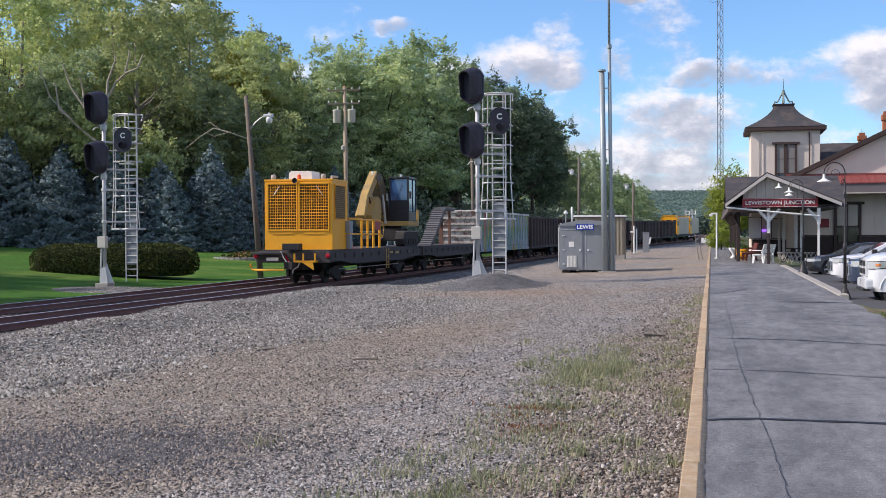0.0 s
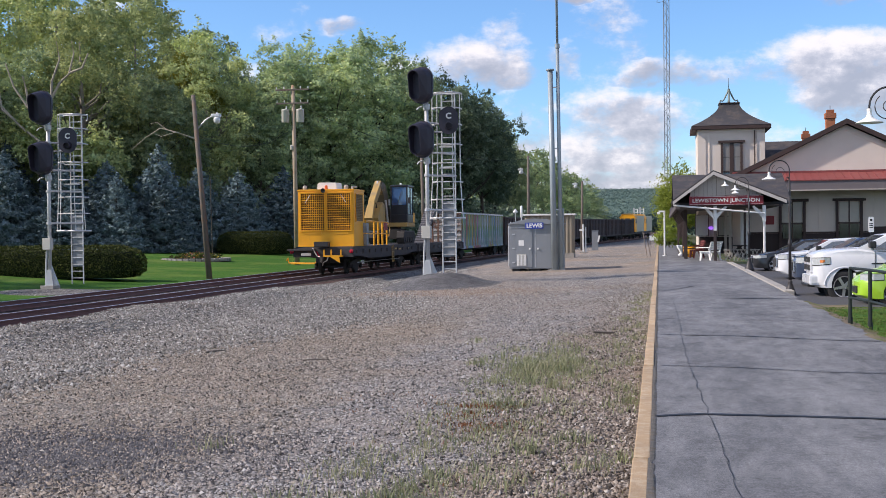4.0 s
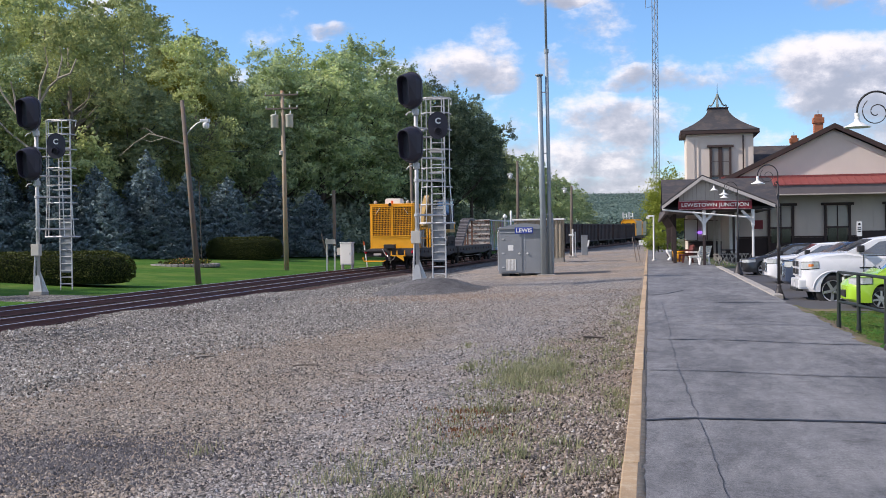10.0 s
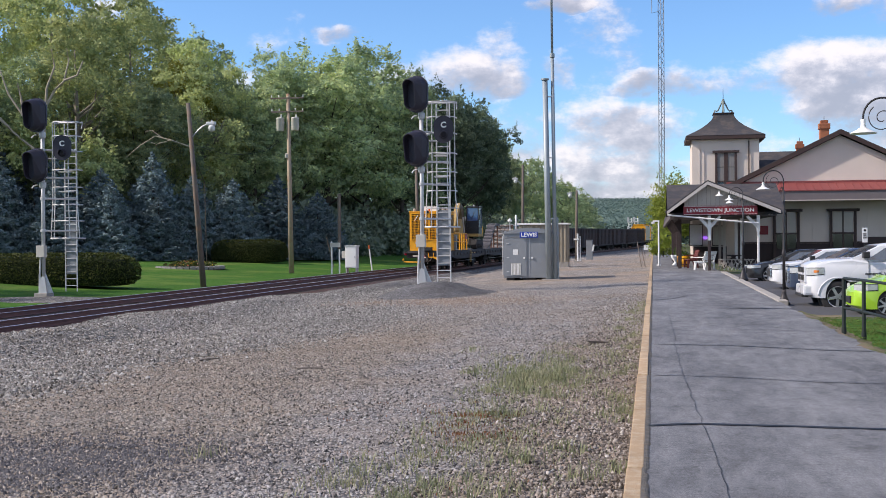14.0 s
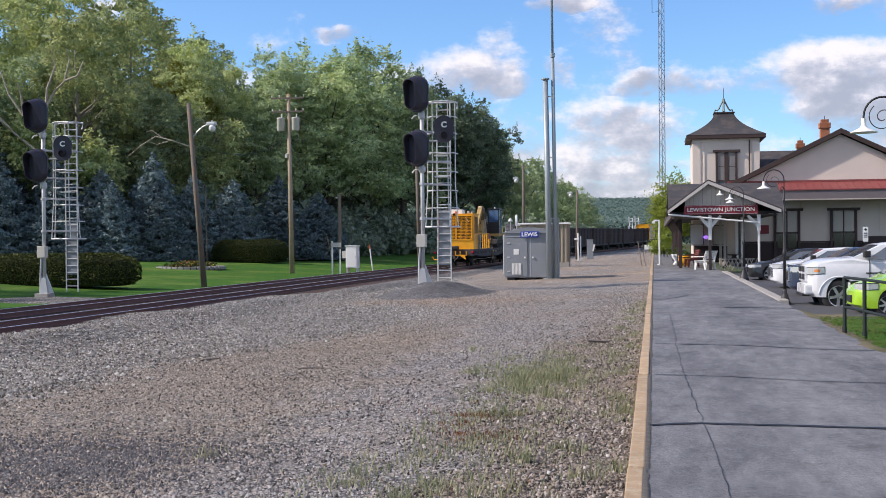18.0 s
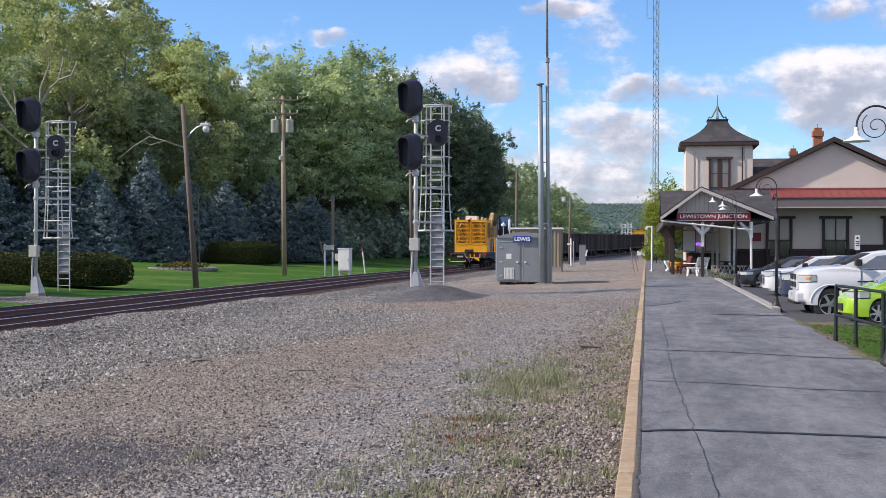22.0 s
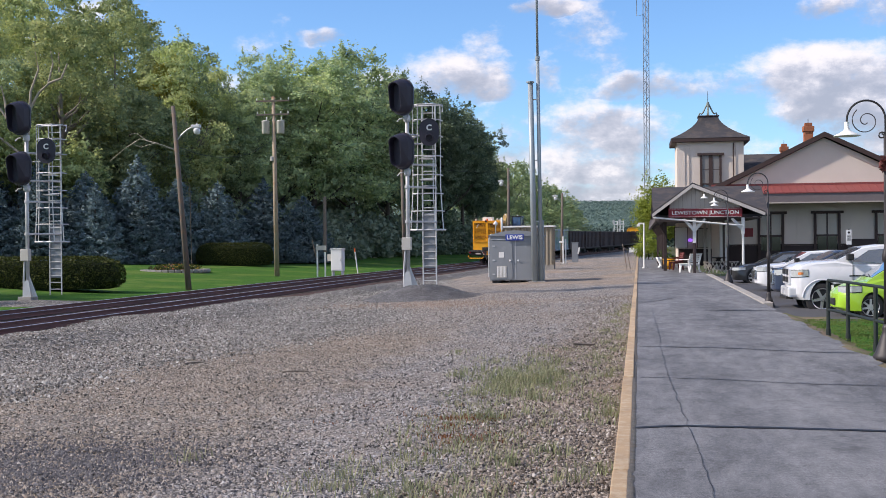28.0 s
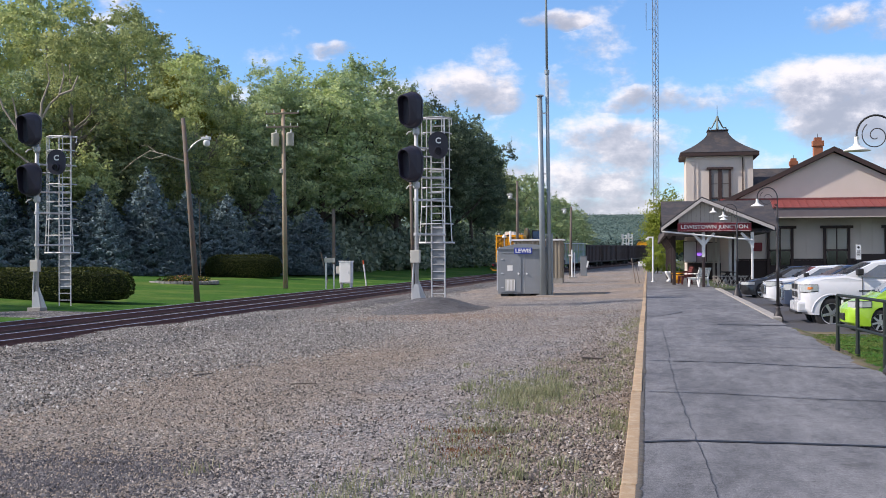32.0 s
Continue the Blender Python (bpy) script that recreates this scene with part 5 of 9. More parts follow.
def station_tower():
    t = thing("station_tower", 5.26, 88.0, 0, label="square cream station tower with a flared slate roof and finial", category="tower")
    hw = 2.42
    part("wall", box(-hw, hw, 0.0, 2 * hw, 0.0, 9.25), M_CREAM, t)
    for x in (-hw + 0.3, -hw + 0.85, hw - 0.3):
        part("corner_board", box(x - (0.28 if x != -hw + 0.85 else 0.04), x + (0.28 if x != -hw + 0.85 else 0.04), -0.05, -0.002, 0.2, 9.0), M_CREAM, t)
    part("downspout", rod((hw - 0.75, -0.1, 1.0), (hw - 0.75, -0.1, 9.1), 0.05), M_BROWN, t)
    tall_window(t, 0.03, -0.06, 4.7, 8.22, 1.25)
    part("soffit", box(-hw - 0.42, hw + 0.42, -0.42, 2 * hw + 0.42, 9.22, 9.5, bevel=0.03), M_BROWN, t, "dark brown boxed eave")
    # flared four-sided roof
    bm = bmesh.new()
    rows = []
    for u in np.linspace(0, 1, 12):
        s = 2.86 * (1 - u) ** 1.75 + 0.72 * (1 - (1 - u) ** 1.75)
        z = 9.502 + 1.80 * u
        rows.append([bm.verts.new((sx * s, hw + sy * s, z)) for sx, sy in ((-1, -1), (1, -1), (1, 1), (-1, 1))])
    for a, b in zip(rows, rows[1:]):
        for j in range(4):
            bm.faces.new((a[j], a[(j + 1) % 4], b[(j + 1) % 4], b[j]))
    bm.faces.new(rows[0][::-1])
    bm.faces.new(rows[-1])
    bmesh.ops.recalc_face_normals(bm, faces=bm.faces)
    part("roof", bm, M_SHINGLE, t, "flared dark slate roof")
    part("roof_curb", box(-0.78, 0.78, hw - 0.78, hw + 0.78, 11.30, 11.38, bevel=0.02), M_BROWN, t)
    fin = part("finial", rod((0, hw, 11.35), (0, hw, 13.3), 0.045, r2=0.012), M_DARK, t, "wrought finial with four scrolls")
    for a in range(4):
        c, s = math.cos(a * math.pi / 2), math.sin(a * math.pi / 2)
        pts = [(r * c, hw + r * s, z) for r, z in ((0.68, 11.42), (0.62, 11.62), (0.48, 11.56), (0.36, 11.68), (0.22, 11.98), (0.10, 12.2), (0.05, 12.35))]
        part("scroll", tube(pts, 0.065), M_PATINA, fin)
    part("ball", lathe(((0.0, -0.12), (0.1, -0.05), (0.1, 0.05), (0.0, 0.12)), n=10), M_PATINA, fin, m=pose(0, hw, 12.4))
    return t


M_PATINA = mat("weathered green-grey metal", (0.20, 0.24, 0.22), 0.7, var=0.2, bump=0.1)
station_tower()


def canopy():
    c = thing("platform_canopy", 0, 0, 0, label="gabled platform canopy with shingle roof on bracketed posts", category="canopy")
    g = plat_z(62)
    ax, az = 2.77, 4.78
    lx, lz, rx, rz = 0.70, 3.26, 6.42, 3.26
    yf = 61.9
    for (ex, ez), nm in (((lx, lz), "left"), ((rx, rz), "right")):
        d = Vector((ex - ax, 0, ez - az)).normalized()
        n = Vector((-d.z, 0, d.x)) * (1 if ex > ax else -1)
        if n.z < 0:
            n = -n
        o = [(ax, az), (ex, ez), (ex + n.x * 0.1, ez + n.z * 0.1), (ax, az + 0.11)]
        part("gable_roof", prism(o, "y", yf - 0.35, 66.5), M_SHINGLE, c)
        o = [(ax, az - 0.14), (ex, ez - 0.14), (ex, ez + 0.03), (ax, az + 0.04)]
        part("bargeboard", prism(o, "y", yf - 0.42, yf - 0.352), M_GREYTRIM, c, "pale grey bargeboard")
    # boards of the gable wall
    x = 1.15
    while x < 5.7:
        top = az - 0.22 - (ax - x) * (az - lz) / (ax - lx) if x < ax else az - 0.22 - (x - ax) * (az - rz) / (rx - ax)
        if top > 3.6:
            def under(v):
                return az - 0.12 - (ax - v) * (az - lz) / (ax - lx) if v < ax else az - 0.12 - (v - ax) * (az - rz) / (rx - ax)

            part("board", prism(((x, 3.5), (x + 0.215, 3.5), (x + 0.215, under(x + 0.215)), (x, under(x))), "y", yf, yf + 0.04), M_GREYWOOD, c)
        x += 0.225
    part("main_roof", prism(((62.3, 3.22), (67.0, 4.92), (72.0, 3.3), (72.0, 3.2), (67.0, 4.78), (62.3, 3.1)), "x", 0.74, 6.75), M_SHINGLE, c, "dark shingle main roof")
    part("rear_roof", box(0.9, 5.25, 76.0, 104, 3.25, 3.6), M_SHINGLE, c)
    # unseen roof, added to keep the sun off the station wall
    part("link_roof", box(0.9, 6.2, 72.02, 75.98, 3.25, 3.6), M_SHINGLE, c)
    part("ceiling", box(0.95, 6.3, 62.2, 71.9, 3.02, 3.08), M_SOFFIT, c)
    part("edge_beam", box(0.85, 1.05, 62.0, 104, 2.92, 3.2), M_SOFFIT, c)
    sign = part("sign", box(1.54, 5.29, yf - 0.12, yf - 0.05, 3.08, 3.56, bevel=0.008), M_SIGNRED, c, "red sign board with white station lettering")
    part("sign_border", box(1.58, 5.25, yf - 0.126, yf - 0.121, 3.105, 3.12), M_WHITE, sign)
    part("sign_border", box(1.58, 5.25, yf - 0.126, yf - 0.121, 3.52, 3.535), M_WHITE, sign)
    text("LEWISTOWN JUNCTION", 0.27, M_WHITE, sign, pose(3.415, yf - 0.128, 3.315, 90, 0, 0), width=3.40, bold=0.004)
    for px in (2.87, 5.35):
        p = part("post", box(px - (0.075 if px < 3 else 0.055), px + (0.075 if px < 3 else 0.055), 62.0, 62.18, g - 0.05, 1.75 if px < 3 else 2.2, bevel=0.02), M_WAIN if px < 3 else M_WHITE, c)
        part("post_top", box(px - 0.085, px + 0.085, 62.005, 62.175, 1.75 if px < 3 else 2.2, 3.05, bevel=0.015), M_WHITE, p)
        for s in (-1, 1):
            if px > 3 and s > 0:
                continue
            o = [(px + s * 0.08, 2.35), (px + s * 0.2, 2.5), (px + s * 0.62, 2.98), (px + s * 0.5, 3.04), (px + s * 0.08, 2.62)]
            part("bracket", prism(o, "y", 62.04, 62.14), M_WHITE, p)
    for i, y in enumerate((66.5, 71.0, 75.5, 80.0, 85.0, 90.0)):
        part("post", box(1.35, 1.55, y, y + 0.2, plat_z(y) - 0.05, 2.95, bevel=0.02), M_WAIN, c)
        part("brace", tube(((1.45, y - 0.05, 2.2), (0.98, y - 0.05, 2.95)), 0.05), M_WAIN, c)
    for y in (66.5, 71.0):
        part("post", box(4.75, 4.93, y, y + 0.18, plat_z(y) - 0.05, 3.0, bevel=0.02), M_WHITE, c)
        part("post", box(3.9, 4.05, y + 1.5, y + 1.65, plat_z(y) - 0.05, 3.0, bevel=0.02), M_GREYWOOD, c)
    part("rain_pipe", tube(((0.72, 61.75, 3.1), (3.0, 61.75, 2.86), (5.36, 61.8, 2.62)), 0.05), M_WHITE, c, "white rain pipe")
    for x, z, y in ((3.35, 4.15, yf - 0.1), (3.85, 3.75, yf - 0.35)):
        lamp = part("gooseneck_lamp", tube(((x, yf, z + 0.12), (x, y - 0.15, z + 0.2), (x, y - 0.3, z + 0.1)), 0.015), M_WHITE, c)
        part("shade", lathe(((0.04, 0.12), (0.05, 0.02), (0.19, -0.08), (0.21, -0.1), (0.18, -0.09), (0.04, 0.0)), n=16), M_WHITE, lamp, m=pose(x, y - 0.32, z), smooth=True)
    return c


canopy()


def bench(x, y, z, rz, material, label):
    b = thing("bench", x, y, z, rz, label=label, category="bench", group="platform benches")
    for s in (-0.6, 0.6):
        part("leg", prism(((-0.28, 0.0), (-0.2, 0.0), (-0.12, 0.38), (0.22, 0.36), (0.3, 0.0), (0.38, 0.0), (0.32, 0.42), (0.46, 0.98), (0.38, 1.0), (0.24, 0.45), (-0.26, 0.47)), "y", s - 0.03, s + 0.03), material, b)
    for i in range(4):
        part("seat_slat", box(-0.26 + i * 0.13, -0.15 + i * 0.13, -0.72, 0.72, 0.45, 0.48, bevel=0.008), material, b)
    for i in range(4):
        part("back_slat", box(-0.01, 0.02, -0.72, 0.72, 0.0, 0.1), material, b, m=pose(0.27 + i * 0.042, 0, 0.54 + i * 0.12, 0, 18, 0))
    for s in (-0.62, 0.62):
        part("armrest", box(-0.28, 0.3, s - 0.04, s + 0.04, 0.66, 0.7, bevel=0.01), material, b)
    return b


M_BENCHRED = mat("brown-red bench paint", (0.15, 0.035, 0.03), 0.6, var=0.15, bump=0.1)
bench(2.62, 63.2, plat_z(63), -28, M_WHITE, "white slatted bench under the canopy edge")
bench(2.05, 67.6, plat_z(69), 8, M_BENCHRED, "brown-red slatted bench facing the tracks")
bench(2.25, 72.0, plat_z(72), 0, M_BENCHRED, "dark red slatted bench facing the tracks")
bench(4.4, 69.5, plat_z(69), 180, M_WAIN, "dark bench against the canopy wall")


def planters():
    p = thing("flower_barrel", 1.75, 70.5, plat_z(70), label="yellow half barrel planter with flowers on the platform", category="planter")
    part("barrel", lathe(((0.26, 0.0), (0.34, 0.3), (0.36, 0.62), (0.33, 0.62), (0.3, 0.55), (0.0, 0.55)), n=18), M_YELLOW, p, smooth=True)
    for z in (0.12, 0.5):
        part("hoop", lathe(((0.31 + z * 0.1, z), (0.32 + z * 0.1, z), (0.325 + z * 0.1, z + 0.04), (0.31 + z * 0.1, z + 0.04)), n=18), M_DARK, p)
    part("planting", leaf_blob(0.34, 0.25, 220, 0.09, 3), M_PLANT, p, m=pose(0, 0, 0.7))
    u = thing("stone_urn", 1.35, 74.5, plat_z(74), label="white stone urn with a small plant", category="urn")
    part("urn", lathe(((0.2, 0.0), (0.2, 0.06), (0.1, 0.16), (0.1, 0.24), (0.26, 0.5), (0.3, 0.66), (0.25, 0.66), (0.0, 0.6)), n=16), M_WHITE, u, smooth=True)
    part("plant", leaf_blob(0.16, 0.3, 120, 0.08, 4), M_PLANT, u, m=pose(0, 0, 0.85))


def leaf_blob(r, h, n, size, seed):
    """Small leaves filling an ellipsoid, as one mesh."""
    rs = np.random.RandomState(seed)
    p = rs.normal(size=(n, 3))
    p /= np.linalg.norm(p, axis=1)[:, None]
    p *= rs.uniform(0.4, 1.0, (n, 1)) * np.array((r, r, h))
    return leaf_mesh(p, rs, size)


def leaf_mesh(p, rs, size, up=0.3, aspect=0.7, name="leaves", out=None):
    """A mesh of loose leaf quads at the points p; out gives the way in which each leaf tends to face."""
    n = len(p)
    d = rs.normal(size=(n, 3))
    if out is None:
        d[:, 2] = np.abs(d[:, 2]) + up
    else:
        d = d * 0.5 + out
    d /= np.linalg.norm(d, axis=1)[:, None]
    t = rs.normal(size=(n, 3))
    t -= d * (t * d).sum(1)[:, None]
    t /= np.linalg.norm(t, axis=1)[:, None]
    b = np.cross(d, t)
    s = (size * rs.uniform(0.6, 1.35, (n, 1))) / 2
    if out is None:
        v = np.stack([p - t * s, p - b * s * aspect + d * s * 0.25, p + t * s, p + b * s * aspect + d * s * 0.25], 1)
    else:
        v = np.stack([p - t * s - b * s * 0.6, p + t * s * 0.9 - b * s * 0.5, p + b * s], 1)
    c = v.shape[1]
    v = v.reshape(-1, 3)
    me = bpy.data.meshes.new(name)
    me.vertices.add(n * c)
    me.vertices.foreach_set("co", v.ravel())
    me.loops.add(n * c)
    me.loops.foreach_set("vertex_index", np.arange(n * c, dtype=np.int32))
    me.polygons.add(n)
    me.polygons.foreach_set("loop_start", np.arange(0, n * c, c, dtype=np.int32))
    me.update(calc_edges=True)
    return me


M_PLANT = leaf_mat("bedding plants", ((0.0, (0.03, 0.07, 0.015)), (0.6, (0.06, 0.12, 0.02)), (0.9, (0.10, 0.15, 0.03)), (1.0, (0.5, 0.18, 0.05))), scale=3.0)
planters()


def under_canopy():
    t = thing("picnic_table", 4.3, 65.3, plat_z(65), label="dark wooden picnic table under the canopy", category="table")
    for i in range(4):
        part("plank", box(-0.36 + i * 0.185, -0.19 + i * 0.185, -0.9, 0.9, 0.71, 0.75), M_WAIN, t)
    for s in (-0.68, 0.5):
        part("seat", box(s, s + 0.2, -0.9, 0.9, 0.42, 0.46), M_WAIN, t)
    for y in (-0.6, 0.6):
        part("trestle", prism(((-0.62, 0.0), (-0.52, 0.0), (0.12, 0.71), (0.0, 0.71)), "y", y - 0.03, y + 0.03), M_WAIN, t)
        part("trestle", prism(((0.62, 0.0), (0.52, 0.0), (-0.12, 0.71), (0.0, 0.71)), "y", y + 0.04, y + 0.1), M_WAIN, t)
    f = thing("lattice_fence", 4.0, 64.0, plat_z(64), label="low grey lattice rail beside the canopy", category="fence")
    part("rail", box(-0.6, 1.3, -0.02, 0.02, 0.5, 0.55), M_GREYWOOD, f)
    for i in range(9):
        part("slat", box(-0.02, 0.02, -0.012, 0.012, -0.05, 0.62), M_GREYWOOD, f, m=pose(-0.5 + i * 0.21, -0.03, 0.0, 0, 24, 0))
        part("slat", box(-0.02, 0.02, -0.012, 0.012, -0.05, 0.62), M_GREYWOOD, f, m=pose(-0.25 + i * 0.19, 0.03, 0.0, 0, -24, 0))
    n = thing("neon_sign", 3.75, 87.8, 1.95, label="small glowing violet neon sign behind a window", category="neon sign")
    part("tube", tube([(0.15 * math.cos(a), 0, 0.08 * math.sin(a)) for a in np.linspace(0, 2 * math.pi, 16)[:-1]], 0.05, closed=True), M_NEON, n)
    part("bars", box(-0.12, 0.12, -0.02, 0.02, -0.03, 0.03), M_NEON, n)
    part("wall_bracket", box(-0.05, 0.05, 0.02, 0.22, -0.03, 0.03), M_DARK, n)
    for x, y, w, z0, z1, m, l in ((3.1, 87.93, 0.9, 1.4, 2.9, M_WHITE, "white framed notice board on the tower wall"), (4.7, 87.93, 0.8, 1.4, 2.8, M_BOXPALE, "pale timetable board on the tower wall")):
        b = thing("notice_board", x, y, 0, label=l, category="notice board")
        part("board", box(-w / 2, w / 2, 0.0, 0.04, z0, z1), m, b)
        part("frame", box(-w / 2 - 0.05, w / 2 + 0.05, 0.02, 0.065, z0 - 0.05, z1 + 0.05), M_BROWN, b)
    w = thing("low_wall", 0, 0, 0, label="dark brown panelled wall under the canopy", category="wall")
    part("panel", box(2.9, 7.6, 87.8, 87.86, 0.1, 1.3), M_WAIN, w)
    part("inner_wall", box(5.1, 5.25, 72.0, 76.0, 0.1, 3.1), M_WAIN, w)


under_canopy()


def scroll_lamp(x, y, label, dz=0.0):
    z = plat_z(y) + dz
    l = thing("platform_lamp", x, y, z, label=label, category="platform lamp", group="black scroll lamps along the platform")
    part("base", lathe(((0.20, -0.05), (0.20, 0.04), (0.17, 0.08), (0.13, 0.2), (0.085, 0.33), (0.06, 0.40), (0.07, 0.44), (0.045, 0.5)), n=18), M_LAMPIRON, l, smooth=True)
    part("post", lathe(((0.045, 0.48), (0.038, 1.4), (0.058, 1.42), (0.062, 1.5), (0.048, 1.56), (0.034, 1.6), (0.029, 2.4), (0.027, 3.25)), n=12), M_LAMPIRON, l, smooth=True)
    # swan neck arching towards the platform
    arc = [(0.0, 0, 3.2)] + [(-0.27 + 0.27 * math.cos(a), 0, 3.50 + 0.28 * math.sin(a)) for a in np.linspace(0, math.pi, 14)] + [(-0.54, 0, 3.42)]
    part("swan_neck", tube(arc, 0.015, n=8), M_LAMPIRON, l)
    sp = [((-0.27 + (0.21 - 0.175 * u) * math.cos(2.2 + u * 9.4)), 0, 3.48 + (0.21 - 0.175 * u) * math.sin(2.2 + u * 9.4)) for u in np.linspace(0, 1, 34)]
    part("scroll", tube(sp, 0.008, n=6), M_LAMPIRON, l)
    sp = [(-0.05 + 0.055 * (1 - 0.6 * u) * math.cos(u * 8), 0, 3.26 + 0.055 * (1 - 0.6 * u) * math.sin(u * 8)) for u in np.linspace(0, 1, 16)]
    part("small_scroll", tube(sp, 0.012, n=6), M_LAMPIRON, l)
    sh = part("shade", lathe(((0.03, 0.08), (0.036, 0.02), (0.05, -0.015), (0.115, -0.055), (0.185, -0.088), (0.195, -0.10), (0.18, -0.092), (0.05, -0.035), (0.0, -0.03)), n=22), M_WHITE, l, "white enamel dish shade", smooth=True, m=pose(-0.54, 0, 3.36))
    part("socket", rod((0, 0, 0.05), (0, 0, 0.11), 0.036), M_WHITE, sh)
    return l


M_LAMPIRON = mat("black-brown lamp iron", (0.026, 0.023, 0.025), 0.55, var=0.2, bump=0.08)
near_lamp = scroll_lamp(3.57, 17.8, "black scroll lamp with white shade beside the handrail", 0.005)
scroll_lamp(3.52, 33.0, "black scroll lamp with white shade at the parking kerb", -0.20)
scroll_lamp(3.60, 48.8, "black scroll lamp with white shade near the canopy")
part("banner_arm", tube(((0, 0, 2.72), (0, -0.02, 2.95), (0.05, -0.05, 2.98)), 0.02), M_BENCHRED, near_lamp)
part("faded_bow", leaf_blob(0.05, 0.12, 50, 0.08, 9), M_BENCHRED, near_lamp, "faded red bow", m=pose(-0.05, -0.05, 2.83))


def handrail():
    r = thing("handrail", 0, 0, 0, label="dark green pipe handrail at the edge of the grass", category="handrail")
    pts = [(3.47, 22.5), (3.62, 21.3), (3.72, 19.4), (3.85, 17.2), (3.95, 15.0)]
    for x, y in pts[:4]:
        part("post", rod((x, y, -0.25), (x, y, 1.02), 0.035, n=10), M_RAILGREEN, r)
        part("sleeve", rod((x, y, -0.1), (x, y, 0.12), 0.045, n=10), M_RAILGREEN, r)
    for z in (1.03, 0.48):
        part("rail", tube([(x, y, z) for x, y in pts], 0.026, n=8), M_RAILGREEN, r)


M_RAILGREEN = mat("dark green rail paint", (0.010, 0.017, 0.015), 0.65, var=0.2, bump=0.05)
handrail()


def parking_sign():
    p = thing("parking_sign", 8.55, 50.0, -0.1, label="white parking sign on a dark post between the cars", category="sign")
    part("post", box(-0.03, 0.03, -0.02, 0.02, -0.1, 2.35), M_DARK, p)
    b = part("plate", box(-0.105, 0.105, -0.035, -0.021, 1.72, 2.33, bevel=0.004), M_WHITE, p)
    part("pictogram", lathe(((0.05, 0.0), (0.05, 0.004)), n=12, m=pose(0, -0.036, 2.22, 90)), M_DARK, b)
    for i in range(3):
        part("text_bar", box(-0.07, 0.07, -0.041, -0.036, 2.05 - i * 0.08, 2.09 - i * 0.08), M_DARK, b)


parking_sign()

# ---- parked cars; each faces -x, its length runs to +x ----
def car_paint(name, base, rough=0.28):
    m = mat(name, base, rough, var=0.05, scale=1.0, bump=0.0)
    b = [n for n in m.node_tree.nodes if n.type == "BSDF_PRINCIPLED"][0]
    b.inputs["Coat Weight"].default_value = 0.6
    b.inputs["Coat Roughness"].default_value = 0.06
    return m


M_TYRE = mat("tyre rubber", (0.018, 0.018, 0.019), 0.85, var=0.2, bump=0.2)
M_RIM = mat("alloy rim", (0.55, 0.56, 0.58), 0.3, metal=0.8, var=0.1, bump=0.0)
M_CHROME = mat("chrome", (0.62, 0.63, 0.65), 0.2, metal=0.9, var=0.08, bump=0.0)
M_LAMPGLASS = mat("headlight glass", (0.55, 0.58, 0.60), 0.12, metal=0.3, var=0.3, scale=14, bump=0.0)
M_TRIM = mat("black plastic trim", (0.02, 0.02, 0.021), 0.6, var=0.15, bump=0.1)


def loft(stations, bm=None, power=3.2, n=20):
    """A hull through stations (x, z low, z high, half width): rounded box sections along x."""
    bm = bm or bmesh.new()
    rings = []
    for x, zl, zh, hw in stations:
        cz, hz = (zl + zh) / 2, (zh - zl) / 2
        ring = []
        for j in range(n):
            a = 2 * math.pi * (j + 0.5) / n
            c, s = math.cos(a), math.sin(a)
            ring.append(bm.verts.new((x, hw * math.copysign(abs(c) ** (2 / power), c), cz + hz * math.copysign(abs(s) ** (2 / power), s))))
        rings.append(ring)
    fs = []
    for u, v in zip(rings, rings[1:]):
        for j in range(n):
            fs.append(bm.faces.new((u[j], u[(j + 1) % n], v[(j + 1) % n], v[j])))
    fs.append(bm.faces.new(rings[0][::-1]))
    fs.append(bm.faces.new(rings[-1]))
    bmesh.ops.recalc_face_normals(bm, faces=fs)
    return bm


